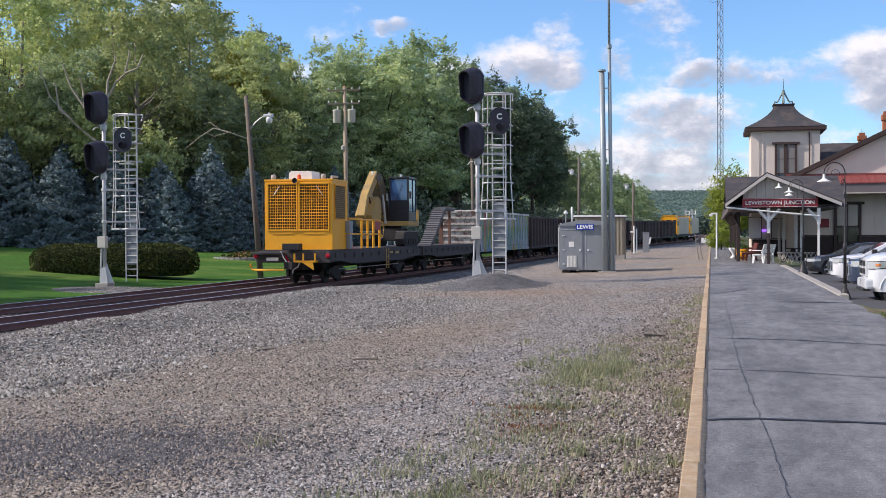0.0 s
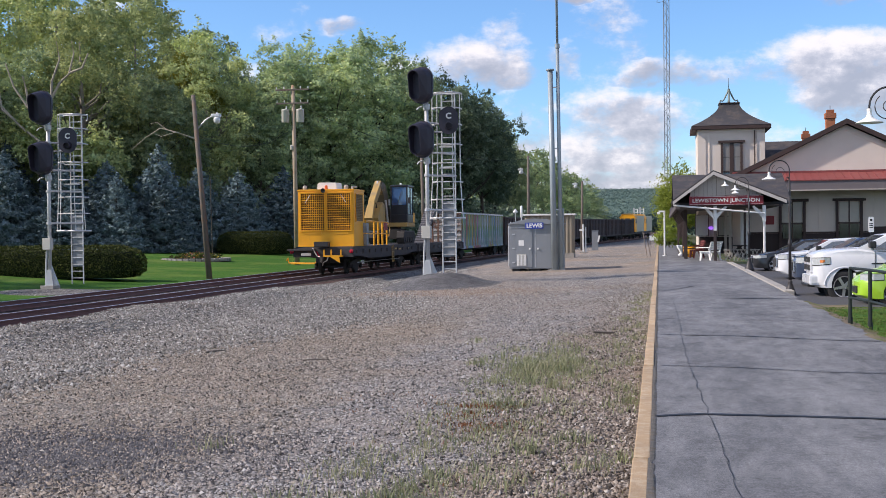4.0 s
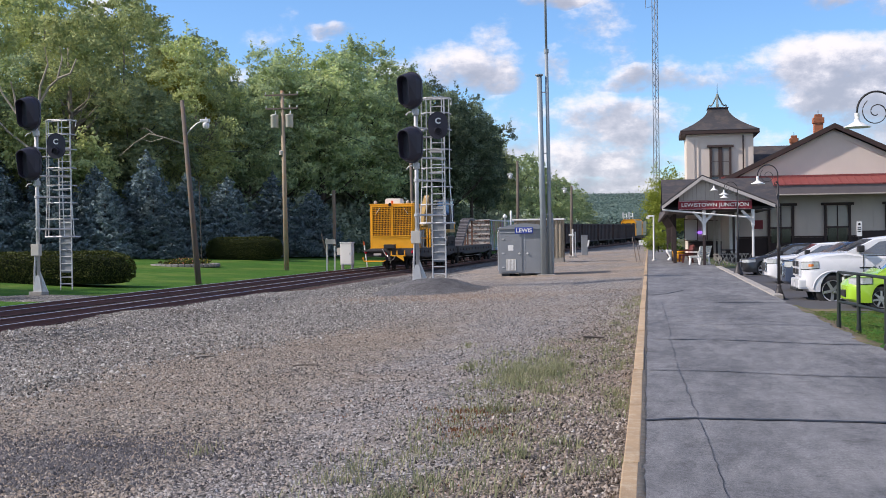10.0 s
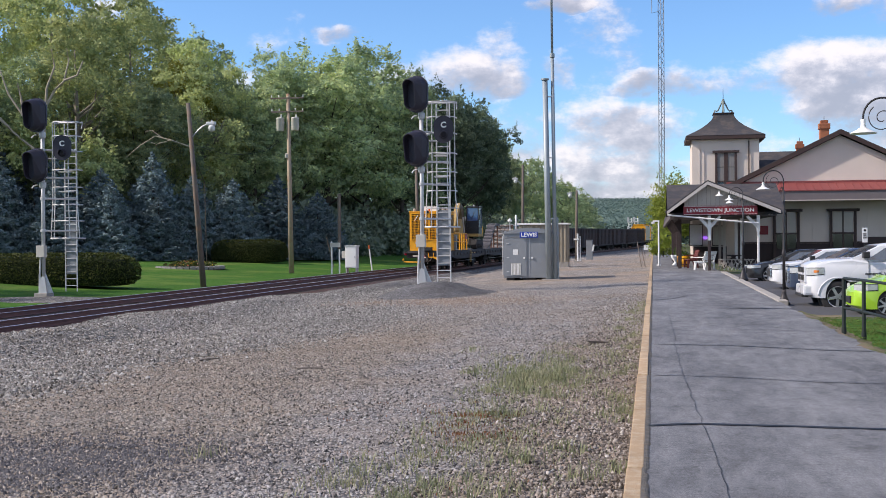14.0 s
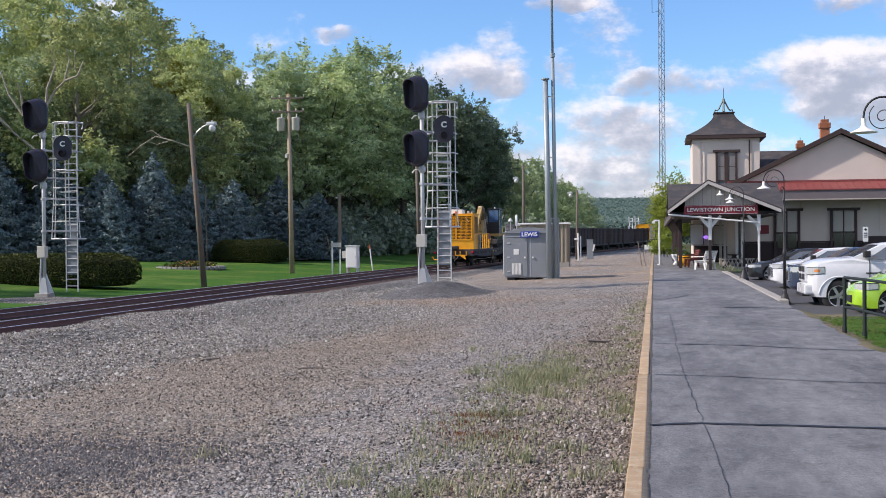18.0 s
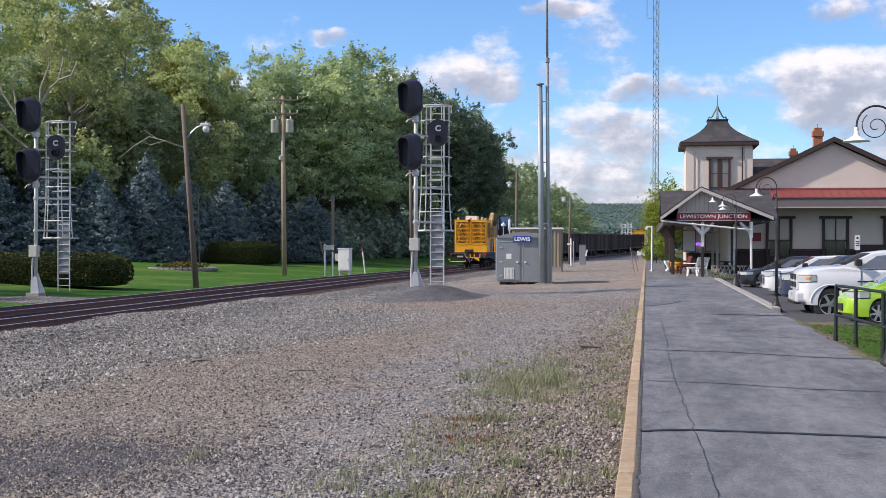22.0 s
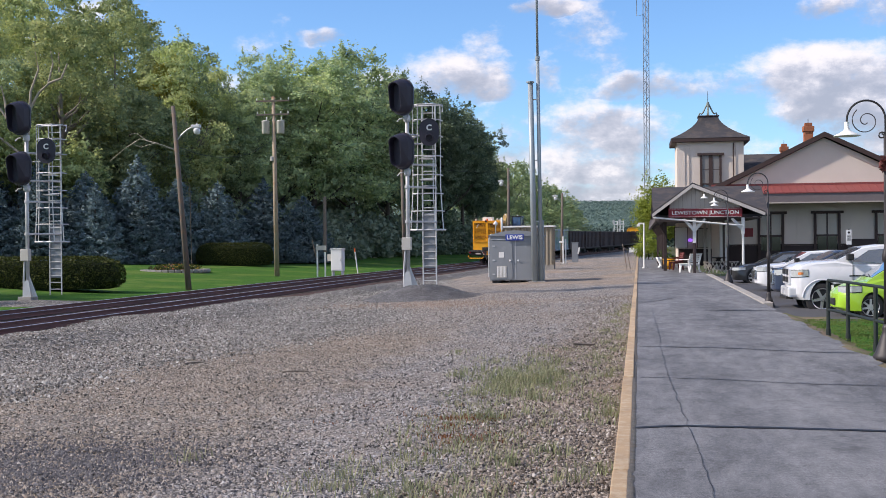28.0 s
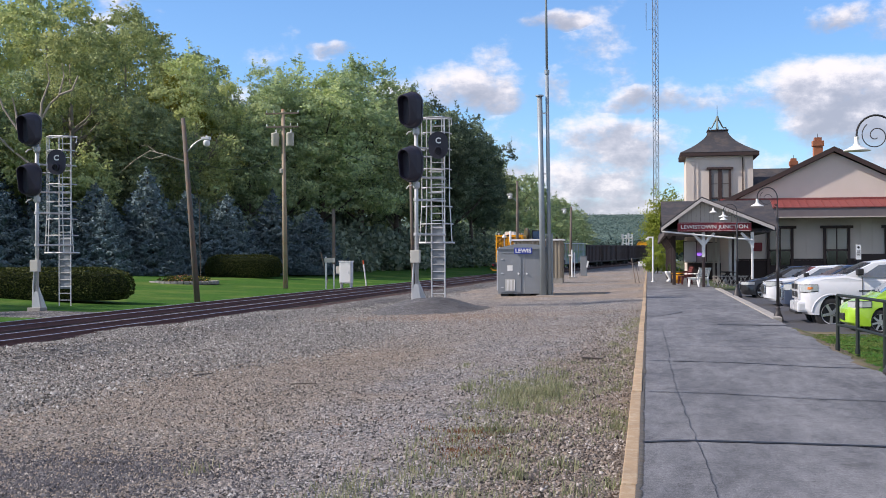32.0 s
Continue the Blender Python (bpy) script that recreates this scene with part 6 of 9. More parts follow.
def hull(stations, wheels, radius, hw):
    """A car body from its side outline with open wheel arches, rounded in plan at nose and tail."""
    top = [(x, zh) for x, _, zh, _ in stations]
    sill = min(zl for _, zl, _, _ in stations) + 0.04
    length = stations[-1][0]
    pts = [(stations[0][0], stations[0][1], 0)] + [(x, z, 0) for x, z in top] + [(length, stations[-1][1], 0), (length - 0.12, sill, 0)]
    R = radius * 1.15
    a0 = math.asin(max(-0.9, (sill - radius) / R))
    for wx in sorted(wheels, reverse=True):
        for a in np.linspace(a0, math.pi - a0, 13):
            pts.append((wx + R * math.cos(a), radius + R * math.sin(a), 1))
    pts.append((0.14, sill, 0))
    bm = bmesh.new()
    rings = []
    for f, arch, inset in ((-1.0, 1, 0.035), (-0.955, 1, 0.0), (-0.70, 1, 0.0), (-0.695, 0, 0.0), (-0.35, 0, 0.0), (0.0, 0, 0.0), (0.35, 0, 0.0), (0.695, 0, 0.0), (0.70, 1, 0.0), (0.955, 1, 0.0), (1.0, 1, 0.035)):
        ring = []
        for x, z, on in pts:
            g = max(0.0, 1 - x / 0.9) * 0.26 - max(0.0, 1 - (length - x) / 0.7) * 0.2
            xx = x + g * abs(f) ** 3.5 + (inset if x < 0.3 else -inset if x > length - 0.3 else 0)
            zz = (z if arch else sill) if on else z - (inset * 1.3 if z > radius * 1.6 else 0) - 0.03 * abs(f) ** 3 * (z > radius * 1.9)
            ring.append(bm.verts.new((xx, f * hw, zz)))
        rings.append(ring)
    n = len(pts)
    for u, v in zip(rings, rings[1:]):
        for j in range(n):
            bm.faces.new((u[j], u[(j + 1) % n], v[(j + 1) % n], v[j]))
    bm.faces.new(rings[0][::-1])
    bm.faces.new(rings[-1])
    bmesh.ops.recalc_face_normals(bm, faces=bm.faces)
    me = mesh_of(bm, "body", None, True)
    me.materials.clear()
    me.set_sharp_from_angle(angle=radians(32))
    return me


def greenhouse(cabin, hw, belt):
    """The cabin over the belt line; its sides lean inwards."""
    top = [(x, zh) for x, _, zh, _ in cabin]
    pts = [(cabin[0][0] - 0.1, belt - 0.08)] + top + [(cabin[-1][0] + 0.06, belt - 0.08)]
    bm = bmesh.new()
    rings = []
    for s, inset in ((-1, 0.03), (-0.95, 0.0), (0.95, 0.0), (1, 0.03)):
        rings.append([bm.verts.new((x, s * (hw * 0.955 - max(0, z - belt) * 0.27), z - (inset if z > belt + 0.15 else 0))) for x, z in pts])
    for u, v in zip(rings, rings[1:]):
        for j in range(len(pts)):
            bm.faces.new((u[j], u[(j + 1) % len(pts)], v[(j + 1) % len(pts)], v[j]))
    bm.faces.new(rings[0][::-1])
    bm.faces.new(rings[-1])
    bmesh.ops.recalc_face_normals(bm, faces=bm.faces)
    me = mesh_of(bm, "cabin", None, True)
    me.materials.clear()
    me.set_sharp_from_angle(angle=radians(30))
    return me


def corner_lamp(hw, s, x0, z, h, reach, grow, out, f0=0.60):
    """A lamp wrapped about the nose's corner, its inner end deeper than its outer tip."""
    path = [(x0 + 0.26 * f ** 3.5 - out, s * f * hw) for f in np.linspace(f0, 0.97, 7)]
    path += [(x0 + 0.26 + reach * u, s * (hw + out)) for u in (0.15, 0.5, 1.0)]
    bm = bmesh.new()
    n = len(path)
    fr, bk = [], []
    for i, (x, y) in enumerate(path):
        u = i / (n - 1)
        lo, hi = z - h / 2 + h * 0.35 * max(0, u - 0.5) - grow, z + h / 2 + h * 0.12 * u - 0.2 * h * max(0, u - 0.8) + grow
        back = Vector((0.05 + 0.02 * u, -s * 0.05, 0))
        fr.append((bm.verts.new((x, y, lo)), bm.verts.new((x, y, hi))))
        bk.append((bm.verts.new(Vector((x, y, lo)) + back), bm.verts.new(Vector((x, y, hi)) + back)))
    for i in range(n - 1):
        bm.faces.new((fr[i][0], fr[i + 1][0], fr[i + 1][1], fr[i][1]))
        bm.faces.new((bk[i][0], bk[i][1], bk[i + 1][1], bk[i + 1][0]))
        bm.faces.new((fr[i][1], fr[i + 1][1], bk[i + 1][1], bk[i][1]))
        bm.faces.new((fr[i][0], bk[i][0], bk[i + 1][0], fr[i + 1][0]))
    for i in (0, n - 1):
        bm.faces.new((fr[i][0], fr[i][1], bk[i][1], bk[i][0]))
    bmesh.ops.recalc_face_normals(bm, faces=bm.faces)
    return bm


def car(name, x, y, z, paint, label, body, cabin, wheels, radius, width, glass, lamp, grille, spokes=7, extra=None):
    """body, cabin: stations (x, z low, z high, half width); glass: side outlines (x, z); lamp: (z, height, reach along the side); wheels: two x."""
    c = thing(name, x, y, z, label=label, category="car", group="cars parked beside the platform")
    hw = width / 2
    belt = cabin[0][2]
    part("body", hull(body, wheels, radius, hw), paint, c)
    part("cabin", greenhouse(cabin, hw, belt), paint, c)

    def pane(corners, thick, nm):
        bm = bmesh.new()
        q = [Vector(p) for p in corners]
        lo = [bm.verts.new(p + thick) for p in q]
        hi = [bm.verts.new(p - thick) for p in q]
        bm.faces.new(lo)
        bm.faces.new(hi[::-1])
        k = len(q)
        for i in range(k):
            bm.faces.new((lo[i], hi[i], hi[(i + 1) % k], lo[(i + 1) % k]))
        bmesh.ops.recalc_face_normals(bm, faces=bm.faces)
        part(nm, bm, M_CARGLASS, c)

    for o in glass:
        for s in (-1, 1):
            pane([(px, s * (hw * 0.955 - max(0, pz - belt) * 0.27), pz) for px, pz in o], Vector((0, s * 0.012, 0)), "side_window")
    # windscreen between the cabin's first two stations
    (xa, _, za, _), (xb, _, zb, _) = cabin[0], cabin[1]
    wa, wb = hw * 0.955, hw * 0.955 - (zb - belt) * 0.27
    u0, u1 = 0.06, 0.93
    q = [(xa + (xb - xa) * u, s * ((wa + (wb - wa) * u) - 0.07), za + (zb - za) * u) for u, s in ((u0, -1), (u0, 1), (u1, 1), (u1, -1))]
    nrm = Vector((za - zb, 0, xb - xa)).normalized()
    pane(q, nrm * 0.012, "windscreen")
    part("wiper", tube(((xa + 0.05, -hw * 0.5, za + 0.05), (xa + 0.12, 0.1, za + 0.09)), 0.012, n=5), M_TRIM, c)
    tyre = mesh_of(lathe(((radius * 0.66, -0.12), (radius * 0.9, -0.125), (radius, -0.09), (radius, 0.09), (radius * 0.9, 0.125), (radius * 0.66, 0.12), (radius * 0.66, -0.12)), n=28, m=pose(0, 0, 0, 90), caps=False), "tyre", M_TYRE, True)
    rim = lathe(((radius * 0.6, -0.09), (radius * 0.67, -0.115), (radius * 0.69, -0.10), (radius * 0.67, 0.08), (0.0, 0.08)), n=28, m=pose(0, 0, 0, 90), caps=False)
    for i in range(spokes):
        ang = 360.0 * i / spokes
        box(0.03, radius * 0.64, 0.06, 0.115, -0.036 if spokes <= 5 else -0.022, 0.036 if spokes <= 5 else 0.022, rim, m=pose(0, 0, 0, 0, ang + 12, 0))
    lathe(((0.07, -0.125), (0.07, -0.06)), rim, n=12, m=pose(0, 0, 0, 90))
    rim = mesh_of(rim, "rim", M_RIM)
    brake = mesh_of(lathe(((radius * 0.645, -0.02), (radius * 0.645, 0.02)), n=24, m=pose(0, 0, 0, 90)), "brake", M_TRIM)
    well = mesh_of(lathe(((radius * 1.13, -0.1), (radius * 1.13, 0.1)), n=28, m=pose(0, 0, 0, 90)), "wheel_well", M_TRIM)
    for wx in wheels:
        for s in (-1, 1):
            w = part("wheel", tyre, None, c, m=pose(wx, s * (hw - 0.14), radius, 0, 0, 0 if s > 0 else 180))
            part("rim", rim, None, w)
            part("brake", brake, None, w, m=pose(0, 0.03, 0))
            part("wheel_well", well, None, c, m=pose(wx, s * (hw * 0.70 - 0.07), radius + 0.01))
    lz, lh, reach = lamp
    x0 = float(np.interp(lz, [p[2] for p in body[:3]], [p[0] for p in body[:3]])) * 0.7 + body[0][0]
    for s in (-1, 1):
        bez = part("headlight_bezel", corner_lamp(hw, s, x0, lz, lh, reach, 0.014, 0.004), M_TRIM, c)
        part("headlight", corner_lamp(hw, s, x0, lz, lh, reach * 0.95, -0.004, 0.012), M_LAMPGLASS, bez)
        if name == "pickup_truck":
            part("turn_lamp", corner_lamp(hw, s, x0, lz + lh * 0.06, lh * 0.36, reach * 0.3, 0.0, 0.018, f0=0.95), M_TURN, bez)
        part("mirror", box(-0.07, 0.1, -0.13, 0.13, -0.09, 0.09, bevel=0.035), M_TRIM, c, m=pose(xa + (xb - xa) * 0.45, s * (hw + 0.09), belt + 0.10))
        front = glass[0][0][0]
        for sx in (front + 0.05, glass[0][-1][0] + 0.04):
            part("door_seam", box(sx - 0.006, sx + 0.006, s * hw - 0.012, s * hw + 0.003, radius * 0.9, belt - 0.05), M_TRIM, c)
        part("door_handle", box(-0.1, 0.1, -0.02, 0.02, -0.018, 0.018, bevel=0.006), M_CHROME if name == "pickup_truck" else paint, c, m=pose(glass[0][-1][0] - 0.12, s * (hw + 0.012), belt - 0.13))
        part("rocker", box(wheels[0] + radius * 1.3, wheels[1] - radius * 1.3, s * hw - 0.03, s * hw + 0.004, radius * 0.55, radius * 0.75), M_TRIM, c)
    for gx, gz0, gz1, ghw, gm in grille:
        part("grille", box(gx - 0.03, gx + 0.08, -ghw, ghw, gz0, gz1, bevel=0.02), gm, c)
    if extra:
        extra(c, hw)
    return c


M_TURN = mat("amber turn lens", (0.60, 0.20, 0.06), 0.2, var=0.15, bump=0.0)
M_WHITECAR = car_paint("white car paint", (0.66, 0.675, 0.70))
M_GREENCAR = car_paint("lime green car paint", (0.30, 0.52, 0.03))
M_BLACKCAR = car_paint("black car paint", (0.015, 0.016, 0.019))
M_BLUECAR = car_paint("dark blue car paint", (0.025, 0.04, 0.075))


def pickup_extra(c, hw):
    part("bumper", box(-0.05, 0.24, -hw + 0.16, hw - 0.16, 0.46, 0.74, bevel=0.06), M_WHITECAR, c)
    part("bumper_step", box(-0.09, 0.1, -hw + 0.3, hw - 0.3, 0.42, 0.49, bevel=0.02), M_TRIM, c)
    for s in (-1, 1):
        for z in (0.93, 1.14):
            part("grille_opening", box(-0.025, 0.055, min(s * 0.07, s * 0.60), max(s * 0.07, s * 0.60), z - 0.075, z + 0.075, bevel=0.015), M_TRIM, c)
        part("fender_flare", tube([(0.82 + 0.515 * math.cos(a), s * (hw - 0.012), 0.43 + 0.515 * math.sin(a)) for a in np.linspace(0.1, math.pi - 0.1, 14)], 0.028), M_WHITECAR, c)
        part("fog_lamp", box(0.0, 0.06, s * 0.66 - 0.09, s * 0.66 + 0.09, 0.48, 0.6, bevel=0.02), M_TRIM, c)
        part("badge", box(1.50, 1.86, s * (hw + 0.003) - 0.006, s * (hw + 0.003) + 0.006, 1.02, 1.055), M_TRIM, c)
    part("bed", box(3.44, 5.75, -hw + 0.1, hw - 0.1, 1.16, 1.26), M_TRIM, c)


car("pickup_truck", 3.98, 33.0, -0.20, M_WHITECAR, "white full-size pickup truck parked nose to the platform",
    [(0.0, 0.55, 1.28, 0.78), (0.12, 0.45, 1.35, 0.92), (0.5, 0.40, 1.42, 0.99), (1.15, 0.36, 1.46, 1.0), (1.75, 0.36, 1.37, 1.0), (3.6, 0.36, 1.35, 1.0), (5.7, 0.40, 1.34, 1.0), (5.82, 0.5, 1.3, 0.95)],
    [(1.16, 1.0, 1.44, 0.93), (1.90, 1.0, 1.80, 0.80), (2.5, 1.0, 1.87, 0.78), (3.2, 1.0, 1.84, 0.78), (3.42, 1.0, 1.4, 0.88)],
    (0.82, 4.45), 0.43, 2.0, [[(1.54, 1.40), (2.02, 1.72), (2.55, 1.76), (2.55, 1.38)], [(2.63, 1.38), (2.63, 1.76), (3.12, 1.74), (3.25, 1.38)]],
    (1.09, 0.18, 0.20), ((0.02, 0.80, 1.22, 0.64, M_WHITECAR),), spokes=5, extra=pickup_extra)

car("hatchback_car", 4.60, 29.4, -0.12, M_GREENCAR, "lime green small hatchback parked by the grass",
    [(0.0, 0.3, 0.62, 0.5), (0.1, 0.22, 0.74, 0.68), (0.5, 0.18, 0.90, 0.78), (1.0, 0.18, 1.0, 0.8), (2.4, 0.2, 1.02, 0.8), (3.4, 0.22, 1.02, 0.79), (3.6, 0.3, 0.95, 0.7)],
    [(0.78, 0.7, 0.97, 0.70), (1.62, 0.8, 1.50, 0.60), (2.5, 0.8, 1.54, 0.60), (3.3, 0.8, 1.42, 0.58), (3.56, 0.8, 1.0, 0.62)],
    (0.78, 3.05), 0.31, 1.6, [[(1.12, 0.98), (1.66, 1.40), (2.25, 1.43), (2.25, 0.98)], [(2.32, 0.98), (2.32, 1.43), (3.1, 1.36), (3.2, 1.02)]],
    (0.72, 0.15, 0.26), ((0.03, 0.34, 0.52, 0.42, M_TRIM),), spokes=7)

car("sport_utility_car", 4.12, 38.0, -0.12, M_BLUECAR, "dark blue sport utility car parked between white cars",
    [(0.0, 0.4, 0.9, 0.7), (0.12, 0.32, 1.02, 0.84), (0.5, 0.28, 1.1, 0.92), (1.2, 0.26, 1.16, 0.93), (3.2, 0.28, 1.16, 0.93), (4.5, 0.32, 1.14, 0.9), (4.65, 0.4, 1.05, 0.82)],
    [(1.1, 0.9, 1.14, 0.82), (1.9, 0.9, 1.58, 0.70), (3.0, 0.9, 1.64, 0.70), (4.2, 0.9, 1.56, 0.68), (4.55, 0.9, 1.15, 0.76)],
    (0.88, 3.65), 0.37, 1.86, [[(1.42, 1.14), (1.98, 1.50), (2.7, 1.55), (2.7, 1.14)], [(2.78, 1.14), (2.78, 1.55), (3.9, 1.48), (4.05, 1.18)]],
    (0.92, 0.17, 0.25), ((0.0, 0.55, 0.92, 0.55, M_CHROME), (-0.03, 0.6, 0.86, 0.5, M_TRIM)), spokes=5)

car("crossover_car", 4.12, 43.4, -0.10, M_WHITECAR, "white compact crossover car with chrome grille",
    [(0.0, 0.38, 0.88, 0.7), (0.12, 0.3, 0.98, 0.82), (0.5, 0.26, 1.06, 0.90), (1.2, 0.24, 1.12, 0.91), (3.1, 0.26, 1.12, 0.91), (4.25, 0.3, 1.1, 0.88), (4.4, 0.38, 1.0, 0.8)],
    [(1.0, 0.9, 1.09, 0.80), (1.8, 0.9, 1.50, 0.68), (2.8, 0.9, 1.55, 0.68), (4.0, 0.9, 1.46, 0.66), (4.32, 0.9, 1.1, 0.74)],
    (0.86, 3.5), 0.35, 1.82, [[(1.32, 1.09), (1.88, 1.42), (2.6, 1.46), (2.6, 1.09)], [(2.68, 1.09), (2.68, 1.46), (3.7, 1.39), (3.85, 1.12)]],
    (0.88, 0.15, 0.3), ((0.0, 0.52, 0.86, 0.5, M_CHROME), (-0.03, 0.56, 0.82, 0.44, M_TRIM)), spokes=6)

car("sedan_car", 3.85, 51.2, -0.06, M_BLACKCAR, "black hatchback sedan parked near the canopy",
    [(0.0, 0.3, 0.66, 0.66), (0.12, 0.22, 0.76, 0.8), (0.6, 0.18, 0.86, 0.88), (1.3, 0.17, 0.95, 0.89), (3.2, 0.19, 0.98, 0.89), (4.4, 0.24, 0.98, 0.86), (4.6, 0.3, 0.9, 0.78)],
    [(1.15, 0.75, 0.94, 0.76), (2.1, 0.8, 1.38, 0.63), (2.9, 0.8, 1.42, 0.63), (3.8, 0.8, 1.28, 0.62), (4.45, 0.8, 0.98, 0.72)],
    (0.9, 3.55), 0.33, 1.78, [[(1.6, 0.95), (2.14, 1.28), (2.8, 1.31), (2.8, 0.95)], [(2.88, 0.95), (2.88, 1.31), (3.6, 1.22), (3.9, 0.98)]],
    (0.68, 0.13, 0.3), ((0.02, 0.42, 0.66, 0.5, M_TRIM), (-0.02, 0.64, 0.68, 0.45, M_CHROME)), spokes=5)

# ---- woods, hedges, weeds, hills ----
# extra blue in the leaf tones stands in for haze
M_LEAF = leaf_mat("broad leaves", ((0.0, (0.19, 0.265, 0.17)), (0.4, (0.32, 0.41, 0.235)), (0.75, (0.46, 0.53, 0.26)), (1.0, (0.62, 0.63, 0.29))), scale=0.16, through=0.38)
# darker copy of the leaf tones: shade painted into the far trees
M_LEAFSHADE = leaf_mat("broad leaves toned as in shade", ((0.0, (0.083, 0.121, 0.094)), (0.5, (0.132, 0.182, 0.121)), (0.85, (0.198, 0.253, 0.143)), (1.0, (0.330, 0.363, 0.176))), scale=0.16, through=0.2)
# lighter, yellower copy: sunlight on the left slope put into the colour
M_LEAFSUN = leaf_mat("airy leaves toned as sunlit", ((0.0, (0.259, 0.335, 0.173)), (0.4, (0.410, 0.486, 0.227)), (0.75, (0.583, 0.616, 0.259)), (1.0, (0.756, 0.713, 0.281))), scale=0.2, through=0.32)
M_LEAFYEL = leaf_mat("yellowing leaves", ((0.0, (0.24, 0.27, 0.07)), (0.5, (0.42, 0.42, 0.09)), (0.85, (0.58, 0.50, 0.10)), (1.0, (0.62, 0.30, 0.04))), scale=0.5, through=0.35)
M_NEEDLE = leaf_mat("blue spruce needles", ((0.0, (0.098, 0.144, 0.155)), (0.5, (0.144, 0.201, 0.213)), (0.85, (0.190, 0.253, 0.265)), (1.0, (0.230, 0.293, 0.305))), scale=0.5, through=0.12)
# shrub tones lifted in place of a hazy veil
M_SHRUB = leaf_mat("dark shrub leaves", ((0.0, (0.120, 0.168, 0.138)), (0.6, (0.204, 0.258, 0.186)), (1.0, (0.312, 0.360, 0.228))), scale=0.4, through=0.15)
M_HEDGE = leaf_mat("clipped hedge leaves", ((0.0, (0.03, 0.042, 0.014)), (0.6, (0.065, 0.08, 0.022)), (1.0, (0.13, 0.135, 0.035))), scale=1.0, through=0.15)
M_HEDGECORE = mat("dark green hedge core", (0.020, 0.027, 0.012), 0.95, var=0.3, scale=3, bump=0.4, spec=0.1)
M_BARK = mat("tree bark", (0.085, 0.07, 0.06), 0.95, var=0.3, scale=2, bump=0.5)
M_PALEBARK = mat("pale grey bark", (0.26, 0.23, 0.19), 0.95, var=0.3, scale=2, bump=0.5)
M_DEADWOOD = mat("bleached dead wood", (0.36, 0.31, 0.25), 0.9, var=0.2, scale=2, bump=0.3)
# hill colours are blued: distance haze painted into slope and crowns
M_HILL = mat("haze-tinted wooded slope", (0.17, 0.245, 0.215), 1.0, var=0.4, scale=0.05, fine=0.6, bump=0.0, spec=0.0)
M_HILLLEAF = leaf_mat("haze-tinted tree crowns", ((0.0, (0.14, 0.21, 0.19)), (0.6, (0.185, 0.265, 0.23)), (1.0, (0.24, 0.315, 0.25))), scale=0.012, through=0.35)
M_BELT = leaf_mat("far belt of trees", ((0.0, (0.04, 0.066, 0.062)), (0.6, (0.06, 0.095, 0.08)), (1.0, (0.09, 0.125, 0.09))), scale=0.03, through=0.15)


def crown_mesh(seed, R, H, boughs, n, size, low=0.0, name="crown", spread=0.3, inner=0.12):
    """Leaves in small sprays on the outer side of boughs, which stand about an uneven egg of radius R and height H."""
    rs = np.random.RandomState(seed)
    ax = np.array((R, R, H / 2))
    pts, facing = [], []
    per = 26
    twigs = max(4, int(n * (1 - inner) / boughs / per))
    for i in range(boughs):
        z = 1 - 1.82 * (i + 0.5) / boughs
        a = 2.39996 * i + rs.normal(0, 0.25)
        q = math.sqrt(max(0.0, 1 - z * z))
        v = np.array((q * math.cos(a), q * math.sin(a), z)) + rs.normal(0, 0.10, 3)
        v /= np.linalg.norm(v)
        lump = 1 + 0.34 * noise.noise(Vector((*(v * 1.7),)) + Vector((seed * 3.1, 0, 0)))
        c = v * lump * rs.uniform(0.58, 0.92) * ax
        br = R * rs.uniform(0.17, 0.33)
        for _ in range(twigs):
            w = rs.normal(size=3) + 0.55 * v + np.array((0, 0, 0.3))
            w /= np.linalg.norm(w)
            t = c + w * br * rs.uniform(0.45, 1.0) * np.array((1.0, 1.0, 0.85))
            k = int(per * rs.uniform(0.5, 1.5))
            if w[2] > 0.55 and v[2] > 0.1 and rs.uniform() < 0.35:
                # an upright shoot past the outline
                up = rs.uniform(0, 1, (k, 1))
                d = w * 0.35 + np.array((rs.normal(0, 0.25), rs.normal(0, 0.25), 0.9))
                q = t + d * up * rs.uniform(0.5, 1.7) + rs.normal(0, 1, (k, 3)) * (0.30 - 0.22 * up)
            else:
                q = t + rs.normal(0, 1, (k, 3)) * spread * rs.uniform(0.6, 1.4) * np.array((1.25, 1.25, 0.55))
            pts.append(q)
            # the leaves of a spray lie more or less in one plane
            tilt = w * 0.5 + rs.normal(0, 0.55, 3) + np.array((0, 0, 0.45))
            facing.append(np.tile(tilt * 1.5 / np.linalg.norm(tilt), (k, 1)))
    k = int(n * inner)
    q = rs.normal(size=(k, 3))
    q /= np.linalg.norm(q, axis=1)[:, None]
    pts.append(q * rs.uniform(0.3, 0.68, (k, 1)) * ax)
    facing.append(q * 0.3)
    p = np.concatenate(pts)
    p[:, 2] += H / 2 + low
    return leaf_mesh(p, rs, size, name=name, out=np.concatenate(facing))


